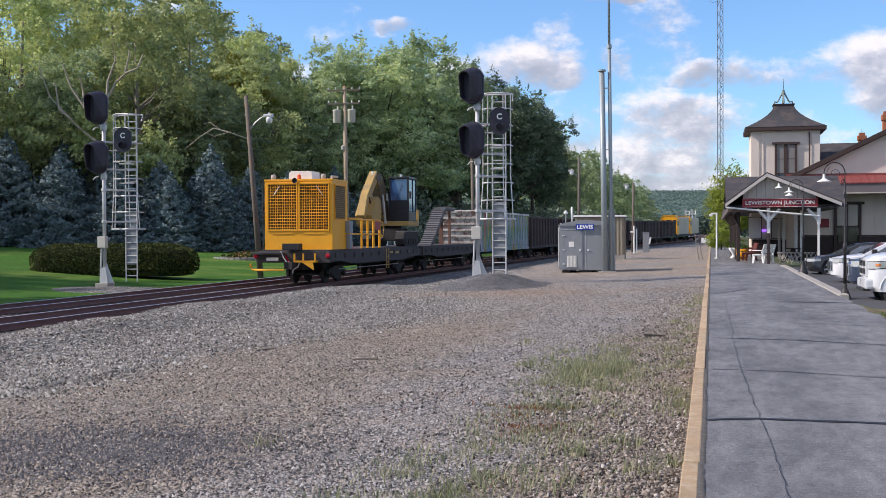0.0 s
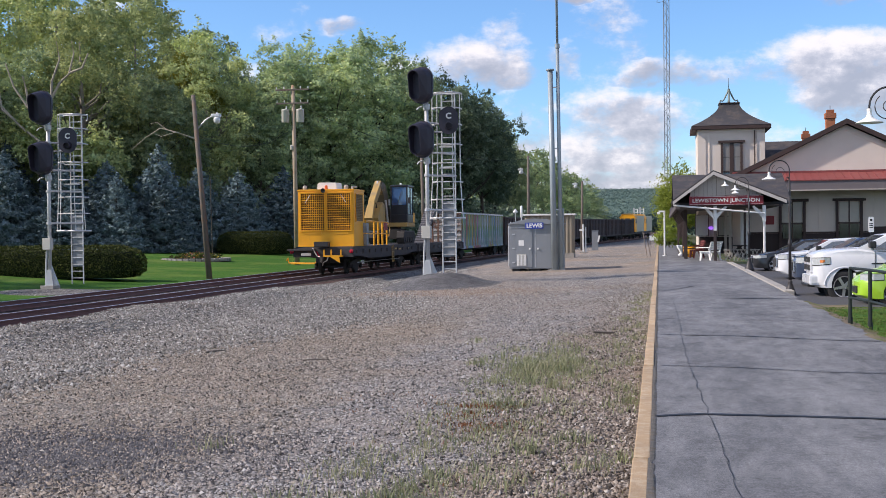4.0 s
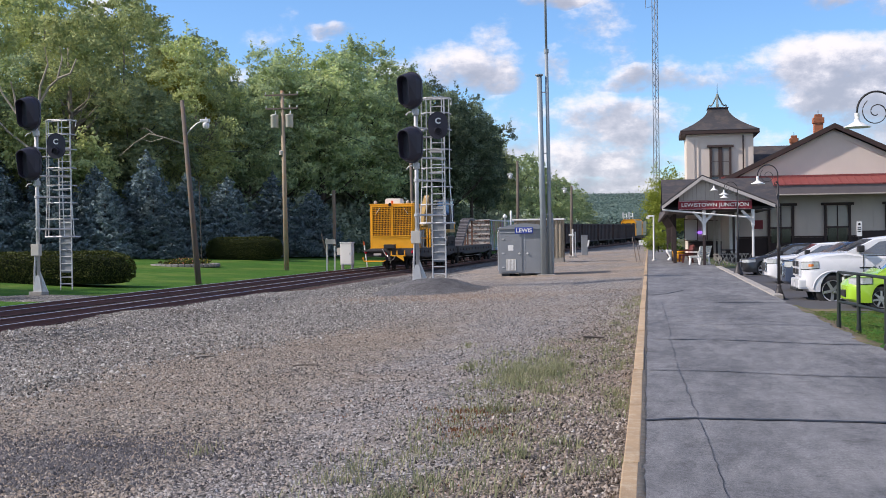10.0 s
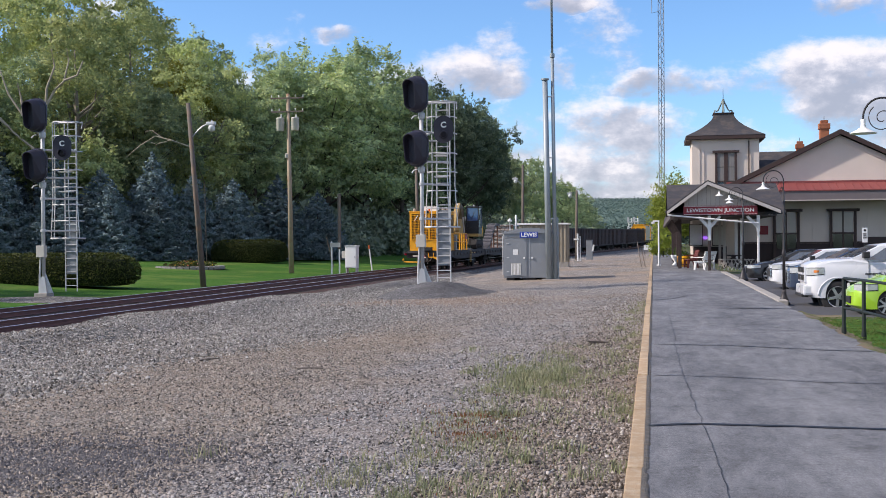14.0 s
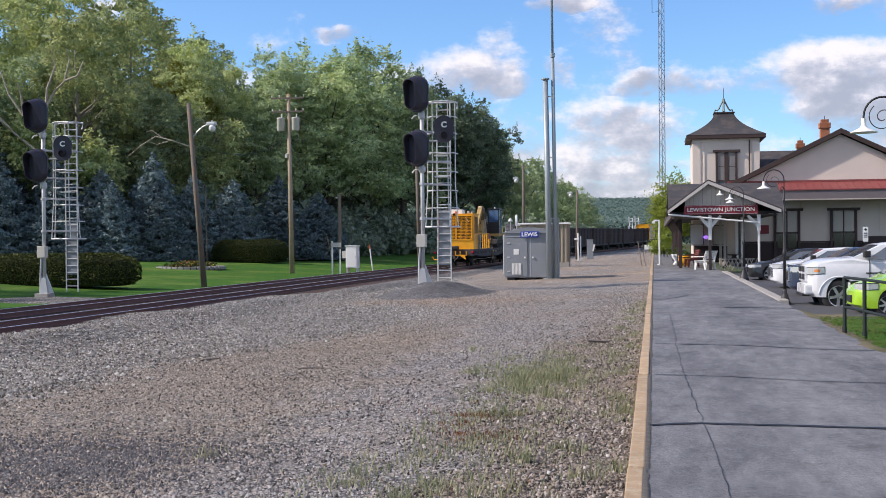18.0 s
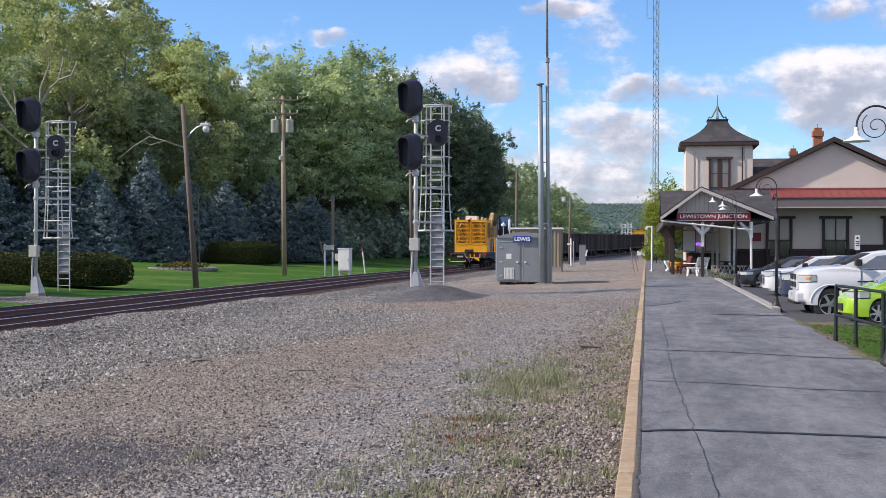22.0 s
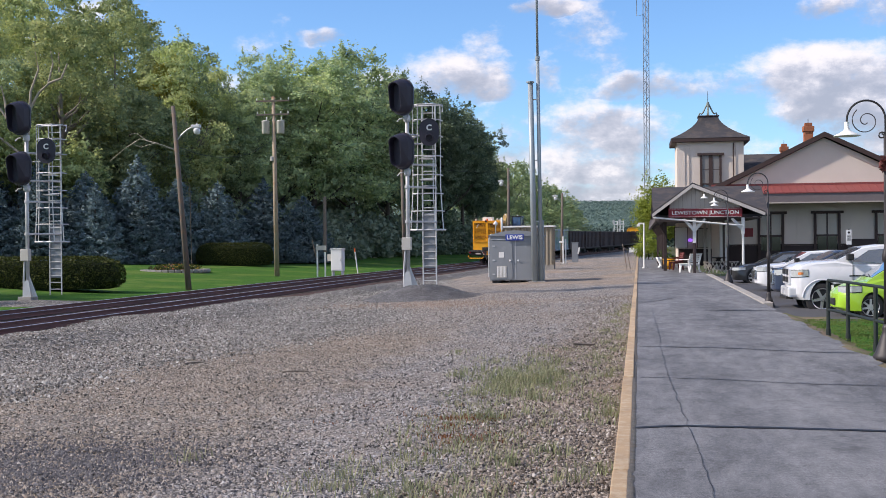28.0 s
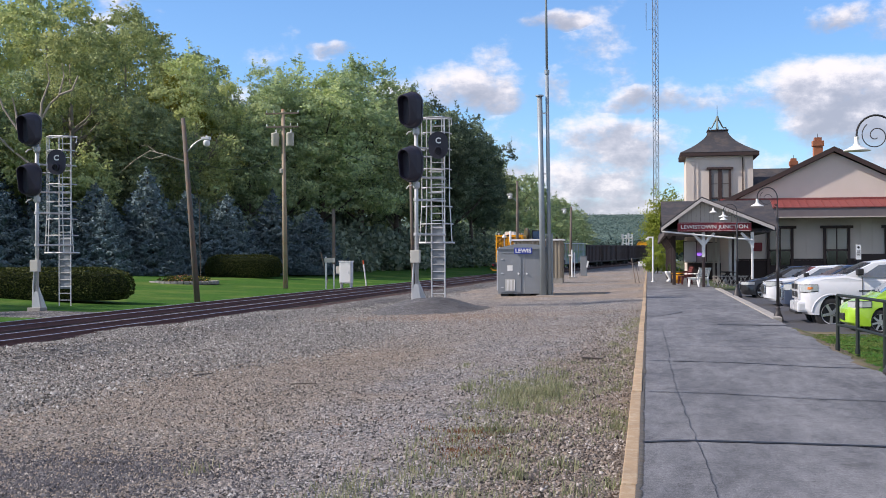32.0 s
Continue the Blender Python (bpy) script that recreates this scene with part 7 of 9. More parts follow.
def trunk_mesh(seed, height, r, crown_r, name="trunk", bark=None):
    rs = random.Random(seed)
    bm = tube([(0.15 * math.sin(u * 4 + seed), 0.15 * math.cos(u * 3 + seed), -0.5 + (height * 0.82 + 0.5) * u) for u in np.linspace(0, 1, 8)], [r * (1.25 - 1.05 * u) for u in np.linspace(0, 1, 8)], n=9)
    for i in range(13):
        z = height * rs.uniform(0.22, 0.64)
        a = rs.uniform(0, 6.28)
        L = crown_r * rs.uniform(0.5, 0.85)
        d = Vector((math.cos(a), math.sin(a), 0))
        tube([d * L * u + Vector((0.1 * math.sin(9 * u + i), 0.1 * math.cos(7 * u + i), z + L * (0.55 * u + 0.35 * u * u))) for u in (0, 0.35, 0.7, 1.0)], [r * 0.38, r * 0.27, r * 0.17, r * 0.06], bm, n=6)
        e = Vector((math.cos(a + 0.7), math.sin(a + 0.7), 0.9))
        f = d * L * 0.45 + Vector((0, 0, z + L * 0.32))
        tube([f + e * L * u for u in (0, 0.25, 0.5)], [r * 0.2, r * 0.13, r * 0.05], bm, n=5)
    return mesh_of(bm, name, bark or M_BARK, True)


def make_tree(seed, height, R, leaf, size, n, label, boughs=58, spread=0.30, inner=0.12, bark=None):
    t = thing("tree", label=label, category="tree", group="trees of the wood")
    part("trunk", trunk_mesh(seed, height, height * 0.014 + 0.06, R, bark=bark), None, t)
    part("crown", crown_mesh(seed, R, height * 0.86, boughs, n, size, low=height * 0.14, spread=spread, inner=inner), leaf, t)
    return t


def skyline(r):
    """How high the wood stands over the eye, as a slope, along the bearing x / y = r."""
    return float(np.interp(r, (-1.5, -0.62, -0.50, -0.46, -0.43, -0.393, -0.361, -0.335, -0.31, -0.29, -0.271, -0.245, -0.225, -0.205, -0.187, -0.151, -0.14, -0.134, -0.118, -0.0885, -0.065, -0.05),
                           (0.27, 0.265, 0.245, 0.216, 0.196, 0.178, 0.160, 0.170, 0.176, 0.178, 0.179, 0.172, 0.160, 0.142, 0.147, 0.131, 0.110, 0.092, 0.086, 0.067, 0.047, 0.022)))


def woods():
    rs = random.Random(11)
    full = [make_tree(s, 26.0, R, M_LEAF, 0.33, 40000, "tall leafy green tree at the wood's edge") for s, R in ((1, 7.6), (2, 8.4), (3, 7.0))]
    airy = [make_tree(s, 26.0, R, M_LEAFSUN, 0.33, 24000, "tall airy tree with pale limbs and sun-toned leaves on the wooded slope", boughs=46, spread=0.34, inner=0.03, bark=M_PALEBARK) for s, R in ((6, 6.6), (7, 7.2))]
    dark = [make_tree(s, 26.0, R, M_LEAFSHADE, 0.33, 36000, "tall tree in shade-toned leaves beyond the signals") for s, R in ((12, 7.4), (13, 8.0))]
    rear = [make_tree(s, 26.0, 7.2, M_LEAF, 0.42, 16000, "leafy green tree in the wood, some copies unseen and added for shade") for s in (8, 9)]
    yellow = make_tree(5, 24.0, 5.2, M_LEAFYEL, 0.30, 20000, "tall tree with yellowing autumn leaves in the wood", boughs=44)
    # x, y, kind, share of the skyline's height, width
    spots = [(-70, 97, "a", 0.80, 1.0), (-63, 104, "f", 0.66, 0.95), (-58, 110, "a", 0.86, 1.0), (-52.5, 114, "f", 0.70, 0.95), (-49.5, 122, "a", 0.93, 0.9), (-45.5, 128, "f", 0.88, 0.9), (-44.5, 137, "f", 1.0, 1.0), (-41, 143, "f", 1.01, 1.15),
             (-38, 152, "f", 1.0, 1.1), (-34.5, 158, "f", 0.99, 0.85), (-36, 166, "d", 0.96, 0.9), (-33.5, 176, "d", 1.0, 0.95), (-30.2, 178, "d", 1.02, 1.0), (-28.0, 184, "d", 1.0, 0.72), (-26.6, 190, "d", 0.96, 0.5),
             (-27.4, 214, "f", 0.97, 0.72), (-26.2, 236, "r", 0.98, 0.7), (-25.4, 256, "f", 1.0, 0.75), (-24.8, 280, "r", 0.98, 0.75), (-23.6, 304, "r", 1.0, 0.8), (-24.2, 332, "r", 1.0, 0.8), (-23.5, 362, "r", 1.0, 0.9), (-24, 395, "r", 1.0, 0.9), (-22.5, 430, "r", 1.0, 0.9),
             (-48.6, 131, "f", 0.95, 0.75), (-54.5, 147, "a", 0.98, 0.8), (-52.5, 124, "y", 0.93, 0.8), (-74, 114, "a", 0.90, 1.1), (-67, 121, "a", 0.97, 1.0), (-60, 127, "a", 0.96, 1.0), (-56, 136, "a", 1.0, 0.95), (-51, 145, "r", 0.92, 0.9), (-49, 156, "r", 0.9, 0.9), (-46, 168, "r", 0.92, 1.0), (-41, 184, "r", 0.9, 1.0),
             # from (-92, 88) on: unseen trees, added to shade spruces and lawn
             (-37, 202, "r", 0.88, 0.9), (-33, 226, "r", 0.9, 0.8), (-80, 136, "a", 1.0, 1.3), (-70, 146, "a", 1.0, 1.2), (-62.5, 150, "a", 1.0, 1.0), (-92, 88, "r", 1.0, 1.2), (-98, 72, "r", 1.0, 1.3), (-86, 78, "r", 1.2, 1.2), (-77, 82, "r", 0.85, 0.9), (-83, 65, "r", 1.2, 1.1), (-104, 96, "r", 1.1, 1.3), (-47, 29, "r", 2.0, 0.9), (-56, 40, "r", 1.8, 0.9)]
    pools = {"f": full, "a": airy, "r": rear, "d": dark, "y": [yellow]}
    first = {}
    for i, (x, y, kind, share, wide) in enumerate(spots):
        pool = pools[kind]
        src = pool[(i * 5 + i // 3) % len(pool)]
        z = lawn_z(x, y) - 0.2
        r = abs(x / y)
        h = 1.75 + share * skyline(-r) * y * (0.985 + 0.174 * r) - z
        k = h / (24.0 if kind == "y" else 26.0) * 0.97
        w = wide * (0.55 * k + 0.45)
        m = pose(x, y, z, 0, 0, rs.uniform(0, 360)) @ Matrix.Diagonal((w, w, k, 1))
        if src not in first:
            first[src] = True
            src.matrix_basis = m
        else:
            copy_thing(src, Matrix()).matrix_basis = m


woods()


def undergrowth():
    """Shrubs that close the wood's edge down to the grass."""
    rs = np.random.RandomState(8)
    line = [(-92, 76), (-70, 96), (-58, 105), (-49, 112), (-43, 122), (-39, 134), (-36, 148), (-33, 164), (-29, 184), (-27, 205), (-27, 240), (-25.5, 280), (-24, 330), (-22, 400)]
    pts = []
    for (xa, ya), (xb, yb) in zip(line, line[1:]):
        L = math.hypot(xb - xa, yb - ya)
        for i in range(int(L * (4.2 if ya < 150 else 2.4))):
            u = rs.uniform()
            back = rs.uniform(0, 16) * (i % 2)
            x, y = xa + (xb - xa) * u + rs.normal(0, 1.6) - back, ya + (yb - ya) * u + rs.normal(0, 1.6) + back
            h = rs.uniform(2.0, 7.5) + 0.45 * back
            k = 200 if y < 190 else 70
            q = rs.normal(size=(k, 3))
            q /= np.linalg.norm(q, axis=1)[:, None]
            q = q * rs.uniform(0.5, 1.0, (k, 1)) * np.array((2.1, 2.1, h / 2)) + rs.normal(0, 0.25, (k, 3))
            q += (x, y, lawn_z(x, y) + h * 0.46)
            pts.append(q)
    for i in range(260):
        # thickets deeper in the wood
        u = rs.uniform(0, 7.999)
        (xa, ya), (xb, yb) = line[int(u)], line[int(u) + 1]
        back = rs.uniform(14, 34)
        x, y = xa + (xb - xa) * (u % 1) - back, ya + (yb - ya) * (u % 1) + back * 0.7
        q = rs.normal(size=(260, 3))
        q /= np.linalg.norm(q, axis=1)[:, None]
        pts.append(q * rs.uniform(0.4, 1.0, (260, 1)) * np.array((4.5, 4.5, 6.5)) + (x, y, lawn_z(x, y) + 6.0))
    p = np.concatenate(pts)
    me = leaf_mesh(p, rs, 0.6, name="undergrowth", out=np.tile((0.0, 0.0, 0.4), (len(p), 1)))
    me.materials.append(M_SHRUB)
    tagged(new("undergrowth", me), "dark shrubs and saplings under the wood's edge", "shrubs", "", "stuff")


undergrowth()


def vines():
    """Creeper and brush in leaves toned as sunlit, heaped before the left crowns, above the spruces."""
    rs = np.random.RandomState(17)
    for x, y, z, r, h in ((-63.0, 98.5, 8.5, 3.4, 8.0), (-57.6, 100.5, 9.0, 3.0, 7.0), (-52.6, 103.0, 7.0, 2.6, 6.0), (-67.5, 98.0, 7.5, 3.2, 8.0)):
        t = thing("tall_shrub", x, y, lawn_z(x, y), label="tall shrub hung with creeper in sun-toned leaves at the wood's edge", category="shrub", group="creeper-hung shrubs")
        part("stem", tube(((0, 0, -0.3), (0.2, 0.1, z * 0.5), (0.0, 0.0, z)), [0.12, 0.09, 0.05]), M_BARK, t)
        part("foliage", crown_mesh(int(rs.randint(1000)), r, h, 26, 8000, 0.33, low=z - h * 0.35), M_LEAFSUN, t)


vines()


def spruce_mesh(seed, H, R):
    """Tiers of boughs that droop and lift at their tips, each a flat fan of fine needled twigs."""
    rs = np.random.RandomState(seed)
    pts, way = [], []
    tiers = 30
    for i in range(tiers):
        u = i / (tiers - 1)
        z = 0.3 + (H - 0.5) * u
        rad = R * (1 - u) ** 0.8 + 0.10
        nb = max(5, int(13 * (1 - u) + 4))
        off = rs.uniform(0, 6.28)
        for j in range(nb):
            a = off + 6.283 * j / nb + rs.normal(0, 0.14)
            L = rad * rs.uniform(0.72, 1.12)
            k = max(8, int(L * 34))
            s = np.sqrt(rs.uniform(0.04, 1, k))
            side = rs.normal(0, 1, k) * (0.30 * L * s * (1.15 - s) + 0.04)
            x = L * s * math.cos(a) - side * math.sin(a)
            y = L * s * math.sin(a) + side * math.cos(a)
            zz = z + rs.normal(0, 0.12) - 0.30 * L * s + 0.34 * L * s ** 3 - 0.25 * np.abs(side) + rs.normal(0, 0.09, k)
            pts.append(np.stack([x, y, zz], 1))
            way.append(np.tile((0.45 * math.cos(a), 0.45 * math.sin(a), 0.35), (k, 1)))
    p = np.concatenate(pts)
    p[:, 2] = np.maximum(p[:, 2], 0.08)
    return leaf_mesh(p, rs, 0.23, name="foliage", out=np.concatenate(way))


def spruces():
    kinds = []
    for s, H, R in ((21, 9.0, 3.5), (22, 9.0, 3.1), (23, 9.0, 3.8)):
        t = thing("spruce", label="blue-green spruce with tiered boughs on the lawn", category="spruce", group="spruces before the wood")
        part("trunk", rod((0, 0, -0.3), (0, 0, H * 0.97), 0.16, r2=0.02, n=8), M_BARK, t)
        part("foliage", spruce_mesh(s, H, R), M_NEEDLE, t)
        part("leader", rod((0, 0, H - 0.5), (0, 0, H + 0.35), 0.03, r2=0.008, n=6), M_NEEDLE, t)
        kinds.append(t)
    rs = random.Random(3)
    spots = ((-60.0, 99.0, 10.2), (-54.6, 99.5, 9.6), (-50.4, 100.0, 8.4), (-46.6, 103.0, 10.0), (-43.4, 105.0, 8.4), (-57.2, 94.0, 8.8), (-62.6, 94.0, 10.3), (-66.0, 93.0, 9.5), (-71.3, 92.0, 10.4), (-52.4, 95.5, 7.4), (-48.2, 97.5, 7.0),
             (-40.6, 108.0, 8.0), (-37.6, 113.0, 8.6), (-68.5, 96.0, 11.4), (-35.2, 119.0, 7.2), (-44.8, 100.2, 6.2))
    for i, (x, y, h) in enumerate(spots):
        k = h / 9.0
        w = 1.28 * k ** 0.6
        m = pose(x, y, lawn_z(x, y), 0, 0, rs.uniform(0, 360)) @ Matrix.Diagonal((w, w, k, 1))
        if i < 3:
            kinds[i].matrix_basis = m
        else:
            copy_thing(kinds[i % 3], Matrix()).matrix_basis = m


spruces()


def hedge(x0, x1, y, depth, height, seed, label):
    rs = np.random.RandomState(seed)
    cx, L = (x0 + x1) / 2, (x1 - x0) / 2
    z = lawn_z(cx, y)
    h = thing("hedge", cx, y, z, label=label, category="hedge", group="clipped hedges on the lawn")

    def shell(scale):
        bm = bmesh.new()
        rings = []
        for zz, f in ((0.0, 0.90), (0.25, 1.0), (0.6, 1.0), (0.85, 0.93), (1.0, 0.72)):
            ring = []
            for j in range(36):
                a = 2 * math.pi * j / 36
                c, s = math.cos(a), math.sin(a)
                e = 0.5
                ring.append(bm.verts.new((scale * f * L * math.copysign(abs(c) ** e, c), scale * f * depth / 2 * math.copysign(abs(s) ** e, s), zz * height * (0.9 if scale < 1 else 1))))
            rings.append(ring)
        for u, v in zip(rings, rings[1:]):
            for j in range(36):
                bm.faces.new((u[j], u[(j + 1) % 36], v[(j + 1) % 36], v[j]))
        bm.faces.new(rings[-1])
        bm.faces.new(rings[0][::-1])
        return bm

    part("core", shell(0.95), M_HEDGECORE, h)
    bm = shell(1.0)
    bmesh.ops.triangulate(bm, faces=bm.faces)
    fs = [f for f in bm.faces]
    area = np.array([f.calc_area() for f in fs])
    pick = rs.choice(len(fs), 22000, p=area / area.sum())
    pts = []
    for i in pick:
        a, b = rs.uniform(size=2)
        if a + b > 1:
            a, b = 1 - a, 1 - b
        v = fs[i].verts
        pts.append(v[0].co + (v[1].co - v[0].co) * a + (v[2].co - v[0].co) * b)
    bm.free()
    p = np.array([q[:] for q in pts]) + rs.normal(0, 0.035, (len(pts), 3))
    p = p[p[:, 2] > 0.05]
    part("foliage", leaf_mesh(p, rs, 0.10, name="foliage"), M_HEDGE, h)


hedge(-35.6, -26.3, 56.0, 2.6, 1.62, 1, "broad clipped hedge with an olive top on the lawn")
hedge(-40.6, -33.6, 103.0, 3.0, 2.05, 2, "clipped dark hedge before the spruces")


def flower_bed():
    cx, cy = -35.0, 84.0
    z = lawn_z(cx, cy)
    b = thing("flower_bed", cx, cy, z, label="round flower bed edged with stones on the lawn", category="flower bed")
    part("soil", lathe(((2.5, -0.2), (2.5, 0.05), (1.6, 0.16), (0.0, 0.2)), n=26), M_WAIN, b)
    st = mesh_of(box(-0.2, 0.2, -0.12, 0.12, -0.1, 0.16, bevel=0.05), "edging_stone", M_STONE)
    for i in range(34):
        a = 2 * math.pi * i / 34
        part("edging_stone", st, None, b, m=pose(2.5 * math.cos(a), 2.5 * math.sin(a), 0.02, 0, 0, math.degrees(a) + 90))
    part("planting", leaf_blob(2.1, 0.35, 1200, 0.2, 5), M_HEDGE, b, m=pose(0, 0, 0.25))
    part("blossom", leaf_blob(1.9, 0.4, 160, 0.17, 6), M_FLOWER, b, m=pose(0, 0, 0.3))


M_FLOWER = leaf_mat("mixed flowers", ((0.0, (0.5, 0.2, 0.03)), (0.4, (0.6, 0.45, 0.05)), (0.7, (0.6, 0.1, 0.12)), (1.0, (0.8, 0.75, 0.7))), through=0.2, scale=4)
flower_bed()


def dead_wood():
    t = thing("dead_tree", -54.9, 97.4, lawn_z(-54.9, 97.4), label="bleached bare tree with forked limbs at the wood's edge", category="dead tree")
    part("trunk", tube(((0, 0, -0.4), (0.3, 0, 5), (0.0, 0, 9), (0.5, 0, 14.0)), [0.30, 0.26, 0.22, 0.17]), M_DEADWOOD, t)
    for pts in (((0.5, 0, 13.8), (1.3, 0.2, 15.3), (2.3, 0, 16.0), (2.8, 0, 17.8), (2.6, 0, 19.0)), ((0.5, 0, 13.8), (0.6, 0, 15.4), (1.4, 0, 17.4), (1.1, 0, 19.0)), ((0.1, 0, 11.0), (-1.6, 0, 12.8), (-3.2, 0, 15.0), (-4.0, 0, 17.2)),
                ((-1.8, 0, 13.0), (-2.1, 0.3, 14.6), (-2.3, 0, 16.0)), ((2.4, 0, 16.1), (3.6, 0, 16.5), (4.2, 0, 17.8)), ((-0.2, 0.2, 9.5), (-3.0, 0.6, 11.5), (-5.6, 0.4, 14.2), (-6.6, 0.2, 17.0)), ((-3.4, 0.5, 12.0), (-4.6, 0.3, 13.0), (-5.0, 0.3, 15.6))):
        n = len(pts)
        part("limb", tube(pts, [0.13 - 0.10 * i / n for i in range(n)]), M_DEADWOOD, t)
    b = thing("broken_limb", -40.5, 92.0, lawn_z(-40.5, 92.0), label="bare curved limb hanging below the crowns", category="branch")
    part("stem", tube(((2.2, 3.5, 0.0), (2.2, 3.2, 7.0), (1.9, 0.6, 9.9)), [0.04, 0.035, 0.03]), M_BARK, b)
    part("limb", tube(((1.9, 0.6, 9.9), (0.6, 0, 10.4), (-0.9, 0, 10.8), (-2.3, 0, 10.0), (-3.6, 0, 9.0)), [0.07, 0.06, 0.05, 0.04, 0.02]), M_DEADWOOD, b)
    for pts in (((-0.2, 0, 10.6), (-1.2, 0, 11.3), (-1.8, 0, 11.2)), ((0.4, 0, 10.4), (-0.8, 0, 10.1), (-1.6, 0, 10.4))):
        part("twig", tube(pts, [0.04, 0.03, 0.015]), M_DEADWOOD, b)



dead_wood()


def station_tree():
    t = thing("tree", 2.2, 121.0, 0.2, label="small yellow-green leafy tree behind the canopy", category="tree")
    part("trunk", trunk_mesh(31, 7.5, 0.16, 2.6), None, t)
    part("crown", crown_mesh(31, 2.9, 7.2, 40, 16000, 0.20, low=0.7, spread=0.28), M_LEAFYEL2, t)
    s = thing("shrub", 0.9, 112.0, 0.15, label="low leafy shrub at the platform end", category="shrub")
    part("foliage", crown_mesh(32, 1.3, 2.4, 20, 4000, 0.16, low=0.0, spread=0.15), M_LEAFYEL2, s)
    part("stem", rod((0, 0, -0.2), (0, 0, 1.5), 0.05), M_BARK, s)


M_LEAFYEL2 = leaf_mat("yellow-green leaves", ((0.0, (0.16, 0.22, 0.045)), (0.5, (0.28, 0.35, 0.06)), (1.0, (0.46, 0.47, 0.10))), scale=0.6, through=0.35)
station_tree()


def hills():
    def ridge(x, y):
        base = 53 * math.exp(-((x - 260) / 620) ** 2) + 52 * math.exp(-((x + 520) / 500) ** 2) + 6 * noise.noise((x * 0.006, y * 0.004, 0))
        return -1.5 + base * smoothstep(y, 1150, 1800) + 3.5 * noise.noise((x * 0.02, y * 0.02, 4.0)) * smoothstep(y, 1150, 1400)

    sheet(steps((-1400, 1400, 40)), steps((1100, 2300, 50)), ridge, M_HILL, "hillside", "distant wooded hill beyond the yard", category="hill")
    rs = np.random.RandomState(4)
    n = 60000
    x, y = rs.uniform(-330, 260, n), rs.uniform(1250, 1830, n)
    p = np.stack([x, y, [ridge(a, b) + 3 for a, b in zip(x, y)]], 1) + rs.normal(0, 1.2, (n, 3))
    me = leaf_mesh(p, rs, 3.0, up=1.2, name="hill_crowns")
    me.materials.append(M_HILLLEAF)
    tagged(new("hill_crowns", me), "crowns of trees covering the distant hill", "trees", "", "stuff")
    # lower belt of woods across the line's end
    pts = []
    for i in range(150):
        cx = rs.uniform(-75, 60)
        cy = rs.uniform(520, 640)
        h = rs.uniform(6, 11.5) + (8 if cx < -35 else 0)
        k = 150
        q = rs.normal(size=(k, 3))
        q /= np.linalg.norm(q, axis=1)[:, None]
        pts.append(q * rs.uniform(0.5, 1, (k, 1)) * np.array((5.5, 5.5, h / 2)) + (cx, cy, h / 2))
    me = leaf_mesh(np.concatenate(pts), rs, 1.7, name="far_woods")
    me.materials.append(M_BELT)
    tagged(new("far_woods", me), "belt of far woods across the end of the line", "trees", "", "stuff")


hills()


def far_signal(x, y):
    """A signal mast far down the line, its backs turned this way."""
    f = thing("far_signal", x, y, 0.4, label="far pale signal mast with a laddered frame beside the line", category="railway signal", group="far signals down the line")
    for dx in (-0.45, 0.45):
        part("upright", rod((dx, 0, -1.5), (dx, 0, 8.0), 0.15, n=8), M_WHITE, f)
    for i in range(10):
        part("rung", rod((-0.45, 0, 0.6 + i * 0.8), (0.45, 0, 0.6 + i * 0.8), 0.08, n=6), M_WHITE, f)
    for z in (4.2, 6.8):
        part("platform", box(-0.9, 0.9, -0.5, 0.5, z, z + 0.15), M_ALU, f)
        part("head_back", box(-0.9, -0.3, -0.2, 0.2, z + 0.2, z + 1.5, bevel=0.1), M_GALV, f)


far_signal(-4.9, 340.0)
far_signal(-6.7, 345.0)


